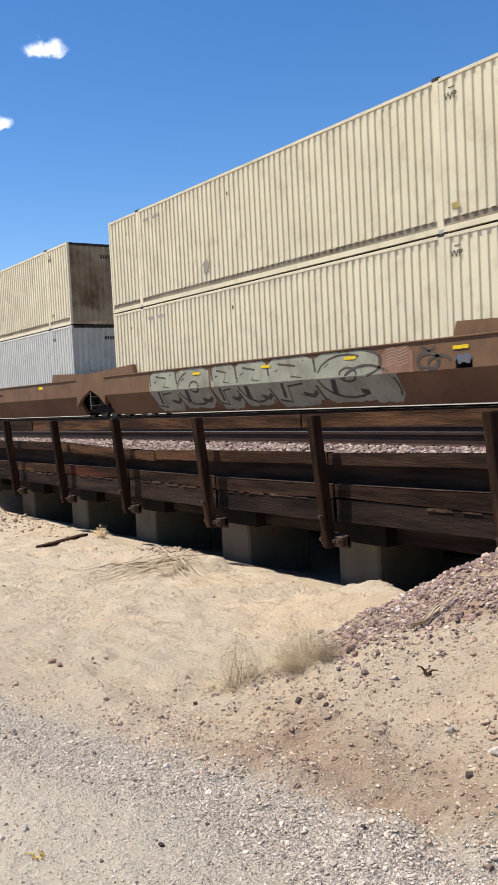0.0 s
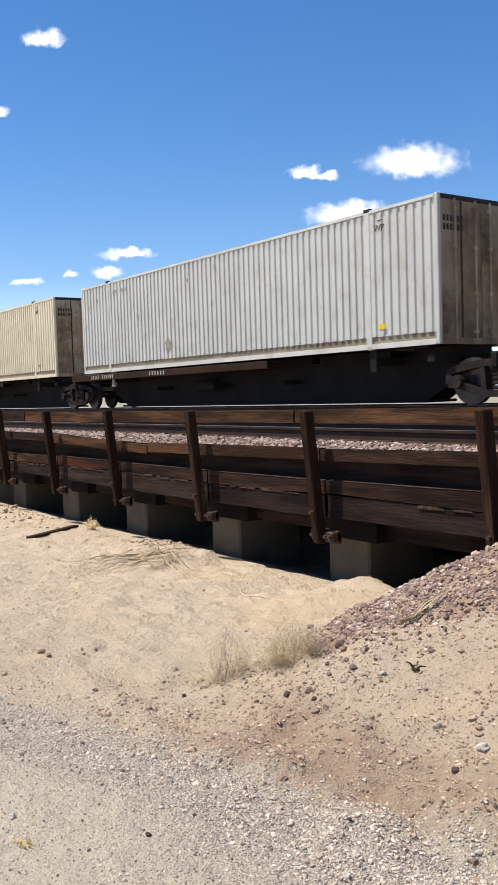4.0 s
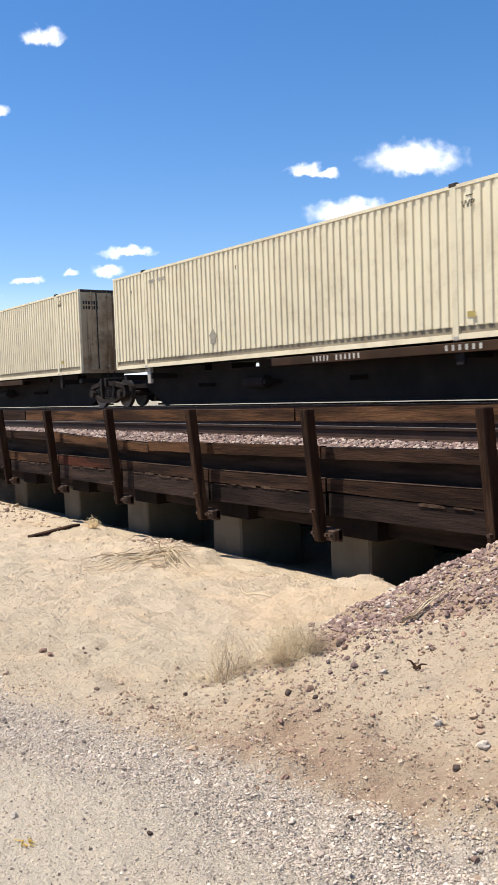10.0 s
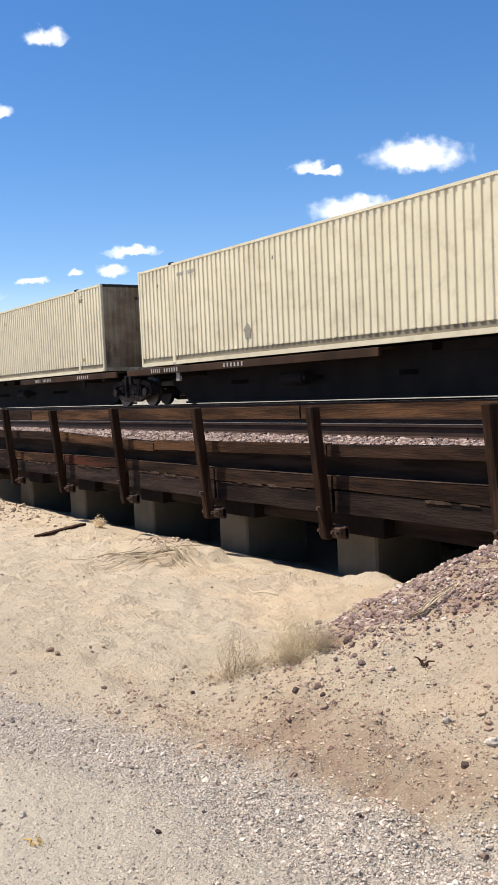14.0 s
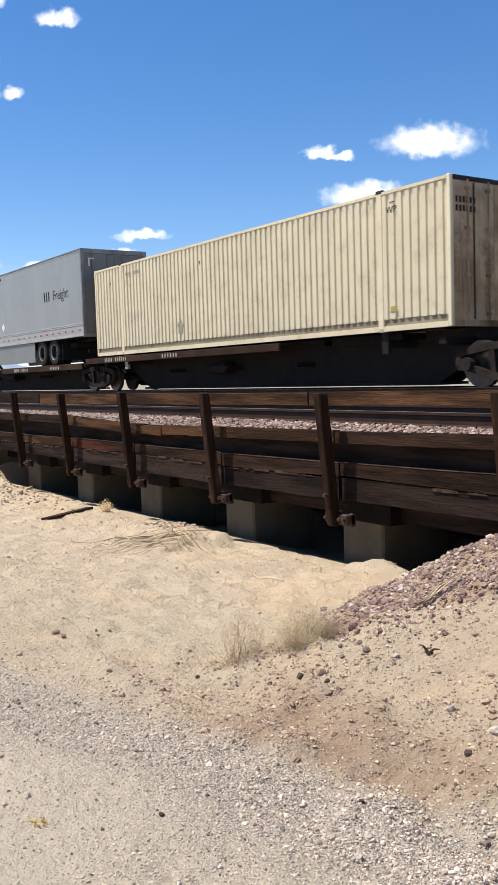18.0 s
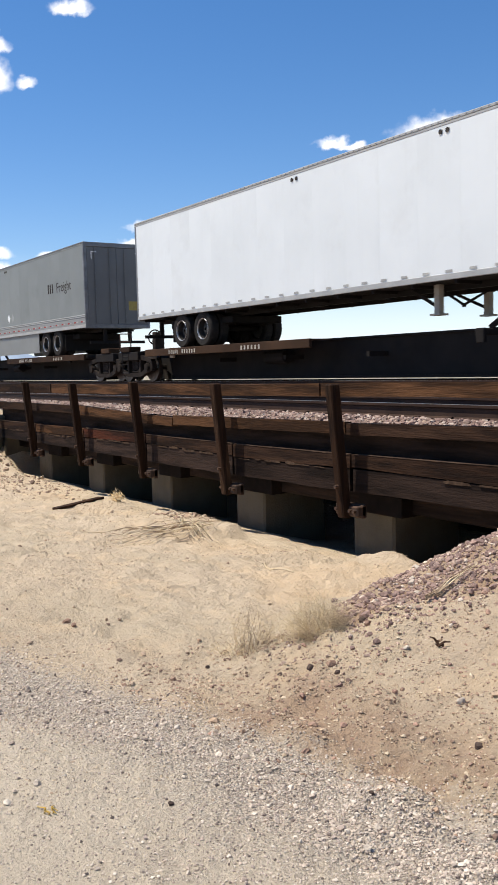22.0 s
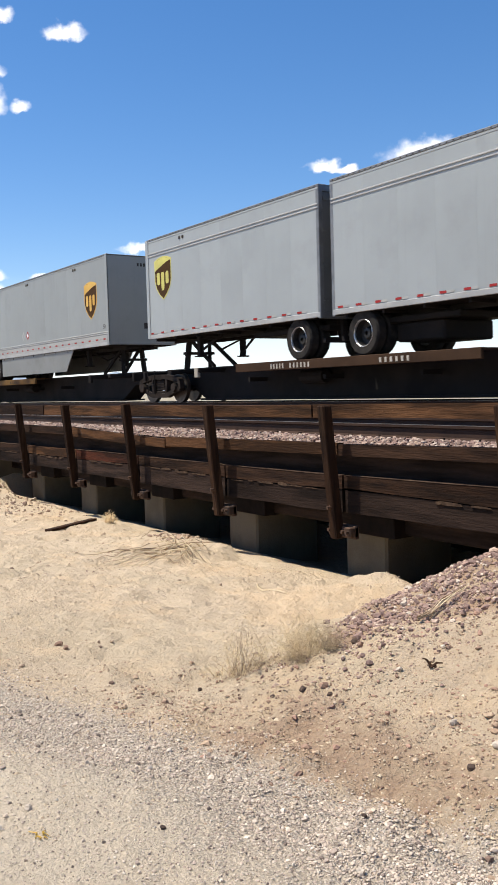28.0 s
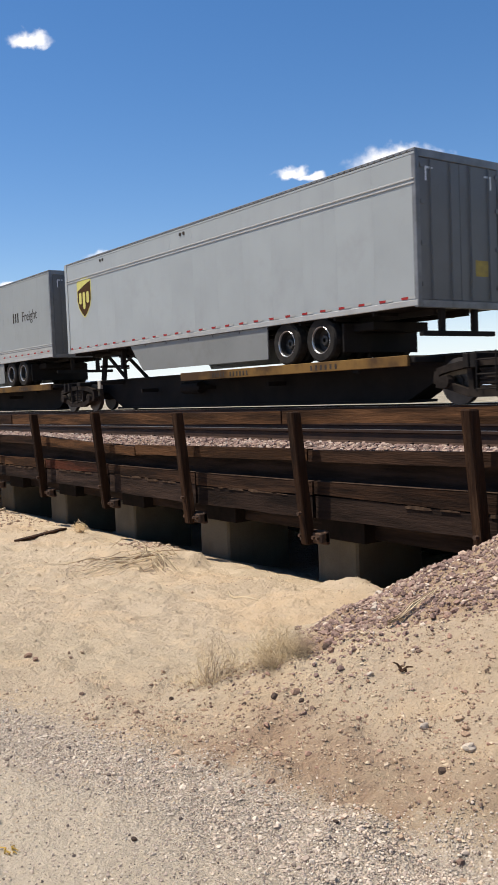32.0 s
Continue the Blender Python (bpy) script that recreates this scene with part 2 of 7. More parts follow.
M = dict(
    cream=material("cream_paint", (0.715, 0.625, 0.415), (0.645, 0.555, 0.365), 0.55, scale=1.1, dirt=(0.24, 0.16, 0.08), dirt_amount=0.28, dirt_scale=2.2, streak=0.2, spread=0.07, bump=0.05),
    pale=material("pale_grey_paint", (0.58, 0.565, 0.49), (0.52, 0.50, 0.43), 0.55, scale=1.1, dirt=(0.22, 0.15, 0.09), dirt_amount=0.3, dirt_scale=2.2, streak=0.25, spread=0.06, bump=0.05),
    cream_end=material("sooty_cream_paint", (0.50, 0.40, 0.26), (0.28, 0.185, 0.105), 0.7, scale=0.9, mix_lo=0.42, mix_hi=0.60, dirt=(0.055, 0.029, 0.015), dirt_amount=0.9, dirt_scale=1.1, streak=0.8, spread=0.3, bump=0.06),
    placard=material("faded_placard", (0.24, 0.215, 0.165), (0.33, 0.30, 0.23), 0.7, scale=9),
    dull_label=material("dull_yellow_label", (0.42, 0.33, 0.10), (0.32, 0.25, 0.10), 0.7, scale=9),
    blocker_wall=material("dark_blocker_wall", (0.05, 0.04, 0.03), (0.035, 0.028, 0.022), 0.95, scale=3),
    grime=material("grimy_paint", (0.42, 0.39, 0.33), (0.33, 0.30, 0.25), 0.7, scale=2, dirt=(0.10, 0.07, 0.05), dirt_amount=0.5),
    rubber_black=material("black_grime", (0.012, 0.011, 0.010), (0.022, 0.019, 0.016), 0.75, scale=3, bump=0.2, bump_scale=30),
    well=material("weathered_brown_steel", (0.20, 0.115, 0.062), (0.15, 0.085, 0.048), 0.6, scale=0.7, dirt=(0.06, 0.04, 0.03), dirt_amount=0.55, streak=0.45, bump=0.06),
    spine=material("sooty_black_steel", (0.015, 0.014, 0.0135), (0.024, 0.021, 0.019), 0.75, scale=1.5, dirt=(0.035, 0.024, 0.016), dirt_amount=0.35, bump=0.1),
    deck_gold=material("worn_yellow_steel", (0.19, 0.108, 0.036), (0.06, 0.036, 0.019), 0.7, scale=0.8, mix_lo=0.42, mix_hi=0.58, dirt=(0.07, 0.04, 0.025), dirt_amount=0.6, dirt_scale=1.6, streak=0.3, spread=0.25),
    deck_yellow=material("rusty_brown_steel", (0.062, 0.035, 0.020), (0.028, 0.017, 0.011), 0.7, scale=0.9, dirt=(0.05, 0.03, 0.02), dirt_amount=0.75, dirt_scale=1.6, streak=0.3, spread=0.25),
    truck=material("dusty_cast_steel", (0.038, 0.030, 0.025), (0.016, 0.013, 0.011), 0.75, metal=0.0, scale=4, bump=0.2, bump_scale=40),
    wheel=material("worn_steel", (0.06, 0.05, 0.042), (0.10, 0.08, 0.065), 0.45, metal=0.7, scale=5),
    rail=material("rusty_rail", (0.07, 0.043, 0.032), (0.045, 0.03, 0.025), 0.6, metal=0.4, scale=5, bump=0.1),
    rail_top=material("polished_rail", (0.38, 0.36, 0.34), (0.28, 0.26, 0.24), 0.28, metal=0.9, scale=3),
    timber=material("weathered_timber", (0.060, 0.033, 0.021), (0.017, 0.011, 0.0088), 0.85, mix_lo=0.43, mix_hi=0.57, scale=2.0, stretch=(0.5, 5, 5), grain=0.6, grain_scale=22, dirt=(0.095, 0.042, 0.020), dirt_amount=0.5, dirt_scale=2.2, bump=0.5, bump_scale=14, spread=0.35),
    timber_light=material("sunworn_timber", (0.108, 0.053, 0.026), (0.027, 0.015, 0.0093), 0.85, mix_lo=0.43, mix_hi=0.57, scale=2.0, stretch=(0.5, 5, 5), grain=0.6, grain_scale=22, dirt=(0.012, 0.008, 0.006), dirt_amount=0.85, dirt_scale=1.1, bump=0.5, bump_scale=14, spread=0.2),
    timber_dark=material("creosoted_timber", (0.042, 0.027, 0.021), (0.015, 0.0105, 0.0088), 0.85, mix_lo=0.42, mix_hi=0.58, scale=2.0, stretch=(0.5, 5, 5), grain=0.4, grain_scale=22, dirt=(0.06, 0.035, 0.023), dirt_amount=0.35, dirt_scale=1.5, bump=0.5, bump_scale=14, spread=0.3),
    post=material("creosoted_post", (0.045, 0.022, 0.012), (0.014, 0.009, 0.007), 0.85, scale=2.0, stretch=(6, 6, 0.5), grain=0.45, grain_scale=20, dirt=(0.2, 0.12, 0.07), dirt_amount=0.4, dirt_scale=1.5, bump=0.5, bump_scale=14, spread=0.3),
    splinter=material("grey_splinters_and_lit_edges", (0.105, 0.068, 0.045), (0.035, 0.022, 0.016), 0.9, scale=14, grain=0.4, grain_scale=50),
    timber_red=material("reddish_worn_timber", (0.080, 0.027, 0.016), (0.022, 0.0115, 0.008), 0.85, mix_lo=0.44, mix_hi=0.56, scale=2.0, stretch=(0.5, 5, 5), grain=0.5, grain_scale=22, dirt=(0.02, 0.013, 0.01), dirt_amount=0.7, dirt_scale=1.3, bump=0.5, bump_scale=14),
    shade_black=material("shade_black_timber", (0.010, 0.008, 0.007), (0.018, 0.012, 0.010), 0.8, scale=9),
    concrete=material("stained_concrete", (0.165, 0.134, 0.094), (0.115, 0.092, 0.064), 0.85, scale=1.8, dirt=(0.05, 0.038, 0.027), dirt_amount=0.5, streak=0.4, grain=0.2, bump=0.25, bump_scale=50),
    iron=material("rusted_iron", (0.10, 0.06, 0.042), (0.055, 0.04, 0.033), 0.7, metal=0.3, scale=8, bump=0.3, bump_scale=50),
    pale_side=material("pale_grey_trailer_paint", (0.315, 0.338, 0.337), (0.28, 0.30, 0.298), 0.42, scale=0.6, dirt=(0.22, 0.225, 0.22), dirt_amount=0.4, dirt_scale=0.8, streak=0.18, bump=0.03, bump_scale=3),
    old_grey_side=material("dull_weathered_grey_paint", (0.190, 0.202, 0.192), (0.162, 0.172, 0.163), 0.5, scale=0.5, dirt=(0.125, 0.13, 0.12), dirt_amount=0.5, dirt_scale=0.8, streak=0.3, bump=0.03, bump_scale=3),
    grey_side=material("grey_trailer_paint", (0.250, 0.264, 0.255), (0.222, 0.234, 0.225), 0.45, scale=0.5, dirt=(0.17, 0.175, 0.165), dirt_amount=0.45, dirt_scale=0.8, streak=0.25, spread=0.01, bump=0.03, bump_scale=3),
    # rear doors: grey set below the sides, with their shade in the colour
    shaded_grey_end=material("shaded_grey_trailer_doors", (0.14, 0.145, 0.145), (0.115, 0.12, 0.12), 0.5, scale=0.8, dirt=(0.12, 0.11, 0.10), dirt_amount=0.6, streak=0.4),
    clean_white=material("clean_white_trailer_paint", (0.70, 0.725, 0.72), (0.65, 0.675, 0.67), 0.4, scale=0.6, dirt=(0.52, 0.52, 0.50), dirt_amount=0.3, dirt_scale=0.8, streak=0.1, bump=0.03, bump_scale=3),
    white_side=material("white_trailer_paint", (0.565, 0.585, 0.56), (0.51, 0.53, 0.505), 0.4, scale=0.6, dirt=(0.42, 0.41, 0.39), dirt_amount=0.35, dirt_scale=0.8, streak=0.12, bump=0.03, bump_scale=3),
    alu=material("brushed_aluminium_rail", (0.40, 0.40, 0.385), (0.31, 0.31, 0.30), 0.55, metal=0.1, scale=1.5, dirt=(0.2, 0.2, 0.19), dirt_amount=0.4),
    alu_top=material("dull_aluminium_cap", (0.22, 0.225, 0.23), (0.14, 0.145, 0.15), 0.5, metal=0.4, scale=3, dirt=(0.07, 0.07, 0.07), dirt_amount=0.6),
    band_side=material("dull_grey_trailer_paint", (0.235, 0.235, 0.225), (0.20, 0.20, 0.19), 0.5, scale=0.7, dirt=(0.12, 0.11, 0.09), dirt_amount=0.5, streak=0.3),
    lower_side=material("scuffed_lower_panel", (0.345, 0.345, 0.325), (0.29, 0.29, 0.272), 0.5, scale=0.8, dirt=(0.18, 0.17, 0.15), dirt_amount=0.5, streak=0.2),
    skirt=material("grey_skirt_panel", (0.20, 0.205, 0.195), (0.165, 0.17, 0.16), 0.5, scale=0.7, dirt=(0.12, 0.11, 0.09), dirt_amount=0.5),
    tyre=material("tyre_rubber", (0.02, 0.019, 0.018), (0.04, 0.036, 0.032), 0.85, scale=6, bump=0.3),
    rim=material("dull_steel_rim", (0.018, 0.018, 0.018), (0.035, 0.033, 0.03), 0.5, metal=0.3, scale=6),
    lip=material("bright_rim_lip", (0.62, 0.62, 0.62), (0.4, 0.4, 0.4), 0.3, metal=0.8, scale=6),
    red=material("red_reflector", (0.33, 0.035, 0.035), None, 0.6),
    tape_white=material("dull_white_tape", (0.40, 0.40, 0.38), None, 0.6),
    white=material("white_reflector", (0.8, 0.8, 0.78), None, 0.35),
    mark=material("dark_stencil", (0.03, 0.028, 0.025), (0.06, 0.05, 0.045), 0.7, scale=9),
    mark_light=material("pale_stencil", (0.50, 0.47, 0.41), (0.34, 0.31, 0.26), 0.7, scale=9),
    brown_logo=material("brown_decal", (0.050, 0.027, 0.012), (0.065, 0.033, 0.014), 0.7),
    gold_logo=material("gold_decal", (0.62, 0.40, 0.12), (0.50, 0.29, 0.07), 0.7, scale=1.2),
    lime_logo=material("sun_faded_yellow_decal", (0.58, 0.54, 0.17), (0.44, 0.41, 0.14), 0.7, scale=2),
    navy=material("navy_decal", (0.035, 0.03, 0.13), None, 0.7),
    orange=material("orange_decal", (0.85, 0.20, 0.035), (0.75, 0.19, 0.04), 0.7),
    green=material("dark_green_decal", (0.025, 0.06, 0.05), None, 0.7),
    yellow=material("yellow_decal", (0.80, 0.55, 0.03), None, 0.7),
    blue=material("blue_decal", (0.03, 0.10, 0.32), None, 0.5),
    silver_paint=material("silver_spray_paint", (0.36, 0.35, 0.255), (0.27, 0.26, 0.19), 0.6, scale=1.6, dirt=(0.16, 0.10, 0.06), dirt_amount=0.6, dirt_scale=2.4, streak=0.3),
    spray_dark=material("dark_spray_paint", (0.07, 0.06, 0.05), (0.11, 0.09, 0.07), 0.7, scale=4),
    faded_pink=material("faded_pink_paint", (0.30, 0.17, 0.11), (0.22, 0.12, 0.075), 0.7, scale=3),
    pale_scrawl=material("pale_scrawl", (0.42, 0.30, 0.22), None, 0.8),
    dull_blue=material("dull_blue_patch", (0.10, 0.15, 0.21), (0.16, 0.12, 0.10), 0.7, scale=6),
    recess=material("grimy_recess", (0.30, 0.26, 0.18), (0.20, 0.16, 0.11), 0.7, scale=0.8, dirt=(0.10, 0.07, 0.045), dirt_amount=0.6, dirt_scale=0.9, streak=0.3),
    dry=material("dry_straw", (0.78, 0.63, 0.40), (0.66, 0.52, 0.32), 0.9, scale=9, spread=0.2),
    dead_reed=material("bleached_reed", (0.62, 0.51, 0.35), (0.46, 0.36, 0.23), 0.9, scale=9),
    twig=material("dry_twig", (0.40, 0.30, 0.20), (0.25, 0.18, 0.12), 0.9, scale=9),
)


# ---------------------------------------------------------------- building helpers
def part(name, bm, mat, parent=None, label="", smooth=False):
    """Links a bmesh as one mesh object, under a thing or a part if given."""
    me = bpy.data.meshes.new(name)
    bm.to_mesh(me)
    bm.free()
    me.materials.append(M[mat] if isinstance(mat, str) else mat)
    if smooth:
        me.shade_smooth()
    ob = new(name, me)
    ob.parent = parent
    if label:
        ob["label"] = label
    return ob


def thing(name, label, category, group="", kind=""):
    return tagged(new(name), label, category, group, kind)


def box(bm, x0, x1, y0, y1, z0, z1, bevel=0.0, m=None):
    """A box, with chamfered edges if asked; returns its vertices."""
    g = bmesh.ops.create_cube(bm, size=1.0)["verts"]
    for v in g:
        v.co = Vector(((x0 + x1) / 2 + v.co.x * (x1 - x0), (y0 + y1) / 2 + v.co.y * (y1 - y0), (z0 + z1) / 2 + v.co.z * (z1 - z0)))
    if bevel:
        edges = list({e for v in g for e in v.link_edges})
        g = bmesh.ops.bevel(bm, geom=edges, offset=bevel, segments=1, affect="EDGES")["verts"]
    if m is not None:
        for v in g:
            v.co = m @ v.co
    return g


def boxes(*specs, bevel=0.0):
    bm = bmesh.new()
    for s in specs:
        box(bm, *s, bevel=bevel)
    return bm


def rod(bm, a, b, r, n=8, r2=None):
    """A round bar from a to b."""
    a, b = Vector(a), Vector(b)
    m = Matrix.Translation((a + b) / 2) @ (b - a).to_track_quat("Z", "Y").to_matrix().to_4x4()
    return bmesh.ops.create_cone(bm, cap_ends=True, segments=n, radius1=r, radius2=r if r2 is None else r2, depth=(b - a).length, matrix=m)["verts"]


def beam(bm, a, b, w, h):
    """A square bar from a to b."""
    a, b = Vector(a), Vector(b)
    m = Matrix.Translation((a + b) / 2) @ (b - a).to_track_quat("X", "Z").to_matrix().to_4x4()
    L = (b - a).length
    return box(bm, -L / 2, L / 2, -w / 2, w / 2, -h / 2, h / 2, m=m)


def plate(bm, pts, depth, axis="y", at=0.0):
    """A flat outline of (x, z) points, thickened along y towards -y."""
    front = [bm.verts.new((x, at - depth, z)) for x, z in pts]
    back = [bm.verts.new((x, at, z)) for x, z in pts]
    bm.faces.new(front)
    bm.faces.new(back[::-1])
    n = len(pts)
    for i in range(n):
        bm.faces.new((front[i], back[i], back[(i + 1) % n], front[(i + 1) % n]))
    bmesh.ops.recalc_face_normals(bm, faces=bm.faces)


def lettering(name, text, size, mat, parent, m, depth=0.002):
    """Raised letters in the built-in font, as a mesh."""
    cu = bpy.data.curves.new(name, "FONT")
    cu.body, cu.size, cu.extrude, cu.align_x, cu.align_y = text, size, depth, "CENTER", "CENTER"
    tmp = bpy.data.objects.new(name, cu)
    me = bpy.data.meshes.new_from_object(tmp)
    bpy.data.objects.remove(tmp)
    me.materials.clear()
    me.materials.append(M[mat])
    me.transform(m)
    ob = new(name, me)
    ob.parent = parent
    return ob


# ---------------------------------------------------------------- ground
def fbm(x, y, scale, seed, octaves=4):
    """Smooth random relief between about -1 and 1 on arrays of places."""
    out, amp, tot = np.zeros_like(x), 1.0, 0.0
    for o in range(octaves):
        u, v = x * scale * 2 ** o + seed * 17.31 + o * 5.7, y * scale * 2 ** o - seed * 9.17 + o * 3.1
        iu, iv = np.floor(u), np.floor(v)
        fu, fv = u - iu, v - iv
        fu, fv = fu * fu * (3 - 2 * fu), fv * fv * (3 - 2 * fv)

        def h(a, b):
            s = np.sin(a * 127.1 + b * 311.7 + seed * 74.7) * 43758.5453
            return (s - np.floor(s)) * 2 - 1
        out += amp * ((h(iu, iv) * (1 - fu) + h(iu + 1, iv) * fu) * (1 - fv) + (h(iu, iv + 1) * (1 - fu) + h(iu + 1, iv + 1) * fu) * fv)
        tot += amp
        amp *= 0.5
    return out / tot


# level of the sand along the foot of the bridge
FOOT = np.array([(-60, 0.9), (-24, 0.75), (-20.5, 0.55), (-18.2, 0.12), (-16.4, -0.34), (-15.0, -0.42), (-13.7, -0.43), (-13.0, -0.45), (-12.4, -0.38), (-11.95, -0.33),
                 (-10.82, -0.40), (-10.05, -0.29), (-9.34, -0.27), (-8.84, -0.29), (-8.58, -0.43), (-8.1, -0.44), (-7.3, -0.34), (-6.7, -0.44),
                 (-6.48, -0.28), (-6.12, -0.18), (-5.8, -0.22), (-5.4, -0.28), (-5.06, -0.06), (-4.69, 0.23), (-4.4, 0.36), (-3.8, 0.62), (-3.0, 0.85), (0, 0.95), (60, 0.95)])
BRIDGE_L, BRIDGE_R = -18.3, -3.6


def step(a, b, v):
    t = np.clip((v - a) / (b - a), 0, 1)
    return t * t * (3 - 2 * t)


def ground_height(x, y):
    x, y = np.asarray(x, float), np.asarray(y, float)
    foot = np.interp(x, FOOT[:, 0], FOOT[:, 1])
    t = np.clip((y - 1.2) / 4.5, 0, 1)
    mound = np.clip(foot + 0.42, 0, 3)
    flat = -0.44 * t
    # the spoil heap and the bank fall quickly away from the track
    toe = np.interp(x, (-60, -20, -16, -6, -4.5, -2, 60), (3.0, 3.2, 3.6, 4.4, 2.6, 2.4, 2.4))
    z = flat + mound * np.clip((y - toe) / (5.5 - toe), 0, 1) ** 1.15
    near = np.exp(-((x + 3) ** 2 + y ** 2) / 300)
    z = z + near * (0.035 * fbm(x, y, 0.9, 3) + 0.020 * fbm(x, y, 4.5, 5, 4)) * step(1.0, 3.0, y)
    clod = step(-5.2, -4.0, x + 0.3 * fbm(x, y, 0.8, 51)) * step(2.2, 2.9, y)
    z = z + clod * near * (0.030 * fbm(x, y, 7.0, 52, 4) + 0.016 * np.abs(fbm(x, y, 15.0, 53, 2)))
    z = z + near * (0.012 * fbm(x, y, 1.1, 8) + 0.02 * fbm(x, y, 4.0, 9, 4))
    # hummocks and old footmarks in the sand
    z = z + near * step(1.6, 2.4, y) * (0.05 * np.clip(fbm(x, y, 5.0, 64, 2), -0.25, 0.6) + 0.022 * fbm(x, y, 8.5, 65, 1))
    # hollow under the bridge, bank under the tracks beside it
    inside = step(BRIDGE_L - 0.4, BRIDGE_L + 0.2, x) * (1 - step(BRIDGE_R - 0.6, BRIDGE_R, x))
    under = np.minimum(z, -0.42) - 0.35 * step(5.7, 7.5, y)
    bank = np.minimum(0.86, z + (y - 5.7) * 1.2)
    z2 = inside * under + (1 - inside) * np.where(y > 5.7, bank, z)
    z = np.where(y > 5.7, z2, z)
    # beyond the tracks: open desert
    far = step(16.2, 18.5, y)
    z = z * (1 - far) + far * (0.25 + 0.25 * fbm(x, y, 0.02, 4))
    away = step(25, 120, np.abs(x)) * (y < 5)
    z = z * (1 - away) + away * (-0.1)
    return z


def road_weight(x, y):
    """Where the grey gravel of the road lies; its edge runs slantwise."""
    wob = 0.28 * fbm(x, y, 0.8, 21)
    edge = np.interp(x, (-60, -6, -4.17, -3.1, -2.2, 60), (0.9, 1.2, 1.70, 2.28, 2.45, 2.9))
    return 1 - step(-0.32, 0.38, y + wob * 0.8 - edge), edge, wob


def heap_weight(x, y):
    """Where the purplish crushed stone lies on the spoil heap."""
    crest = np.interp(x, (-5.6, -5.0, -4.5, -4.1, -3.8, -3.3, -2.5), (5.6, 4.7, 3.75, 3.42, 3.82, 4.12, 4.5))
    w = 0.22 * fbm(x, y, 1.6, 61)
    return step(-0.15, 0.2, y + w - crest) * step(-5.75, -5.2, x + 0.25 * w) * (y < 6.3)


def build_ground():
    def axis(lo, hi, fine_lo, fine_hi, fine, far):
        a = np.arange(fine_lo, fine_hi + fine / 2, fine)
        out_l, out_r, s = [], [], fine
        v = fine_lo
        while v > lo:
            s *= 1.22
            v -= s
            out_l.append(v)
        v, s = fine_hi, fine
        while v < hi:
            s *= 1.22
            v += s
            out_r.append(v)
        return np.concatenate([out_l[::-1], a, out_r])
    xs = axis(-4200, 4200, -17.0, -1.2, 0.05, 0)
    ys = axis(-3000, 4600, 0.4, 6.3, 0.045, 0)
    X, Y = np.meshgrid(xs, ys)
    Z = ground_height(X, Y)
    nx, ny = len(xs), len(ys)
    idx = np.arange(nx * ny).reshape(ny, nx)
    quads = np.stack([idx[:-1, :-1], idx[:-1, 1:], idx[1:, 1:], idx[1:, :-1]], -1).reshape(-1, 4)
    me = bpy.data.meshes.new("ground")
    me.from_pydata(np.stack([X, Y, Z], -1).reshape(-1, 3).tolist(), [], quads.tolist())
    me.shade_smooth()
    fx, fy = X.ravel(), Y.ravel()
    road, edge, wob = road_weight(fx, fy)
    redm = heap_weight(fx, fy)
    redm = np.maximum(redm, 0.9 * step(-0.15, 0.2, fy - edge + wob) * step(-4.6, -3.2, fx + 2 * wob) * (1 - 0.75 * step(2.75, 3.2, fy + wob)))
    damp = step(0.2, 0.7, fbm(fx, fy, 0.55, 33)) * (1 - road)
    scrub = step(17.0, 24.0, fy)
    band = np.clip(step(-1.0, -0.35, fy - edge + wob) + 0.45 * step(0.1, 0.5, fbm(fx, fy, 1.3, 71)), 0, 1)
    for name, a in (("road", road), ("red", redm), ("tint", damp), ("band", band), ("scrub", scrub)):
        at = me.attributes.new(name, "FLOAT", "POINT")
        at.data.foreach_set("value", a.astype(np.float32))
    mat = bpy.data.materials.new("desert_sand")
    mat.use_nodes = True
    nt = mat.node_tree
    N, K = nt.nodes.new, nt.links.new
    bsdf = nt.nodes["Principled BSDF"]
    bsdf.inputs["Roughness"].default_value = 0.95
    bsdf.inputs["Specular IOR Level"].default_value = 0.15
    tc = N("ShaderNodeTexCoord")

    def nz(s, d, r=0.6):
        n = N("ShaderNodeTexNoise")
        n.inputs["Scale"].default_value, n.inputs["Detail"].default_value, n.inputs["Roughness"].default_value = s, d, r
        K(tc.outputs["Object"], n.inputs["Vector"])
        return n.outputs["Fac"]

    def cells(s, out="Color"):
        n = N("ShaderNodeTexVoronoi")
        n.inputs["Scale"].default_value = s
        K(tc.outputs["Object"], n.inputs["Vector"])
        return n

    def rng(s, lo, hi, a=0.0, b=1.0):
        n = N("ShaderNodeMapRange")
        K(s, n.inputs["Value"])
        for k, v in (("From Min", lo), ("From Max", hi), ("To Min", a), ("To Max", b)):
            n.inputs[k].default_value = v
        return n.outputs[0]

    def mixc(f, a, b, mode="MIX"):
        n = N("ShaderNodeMixRGB")
        n.blend_type = mode
        for i, s in zip((0, 1, 2), (f, a, b)):
            if isinstance(s, (int, float)):
                n.inputs[i].default_value = s
            elif isinstance(s, tuple):
                n.inputs[i].default_value = (*s, 1)
            else:
                K(s, n.inputs[i])
        return n.outputs[0]

    def attr(name):
        n = N("ShaderNodeAttribute")
        n.attribute_name = name
        return n.outputs["Fac"]

    def math_(op, a, b):
        n = N("ShaderNodeMath")
        n.operation = op
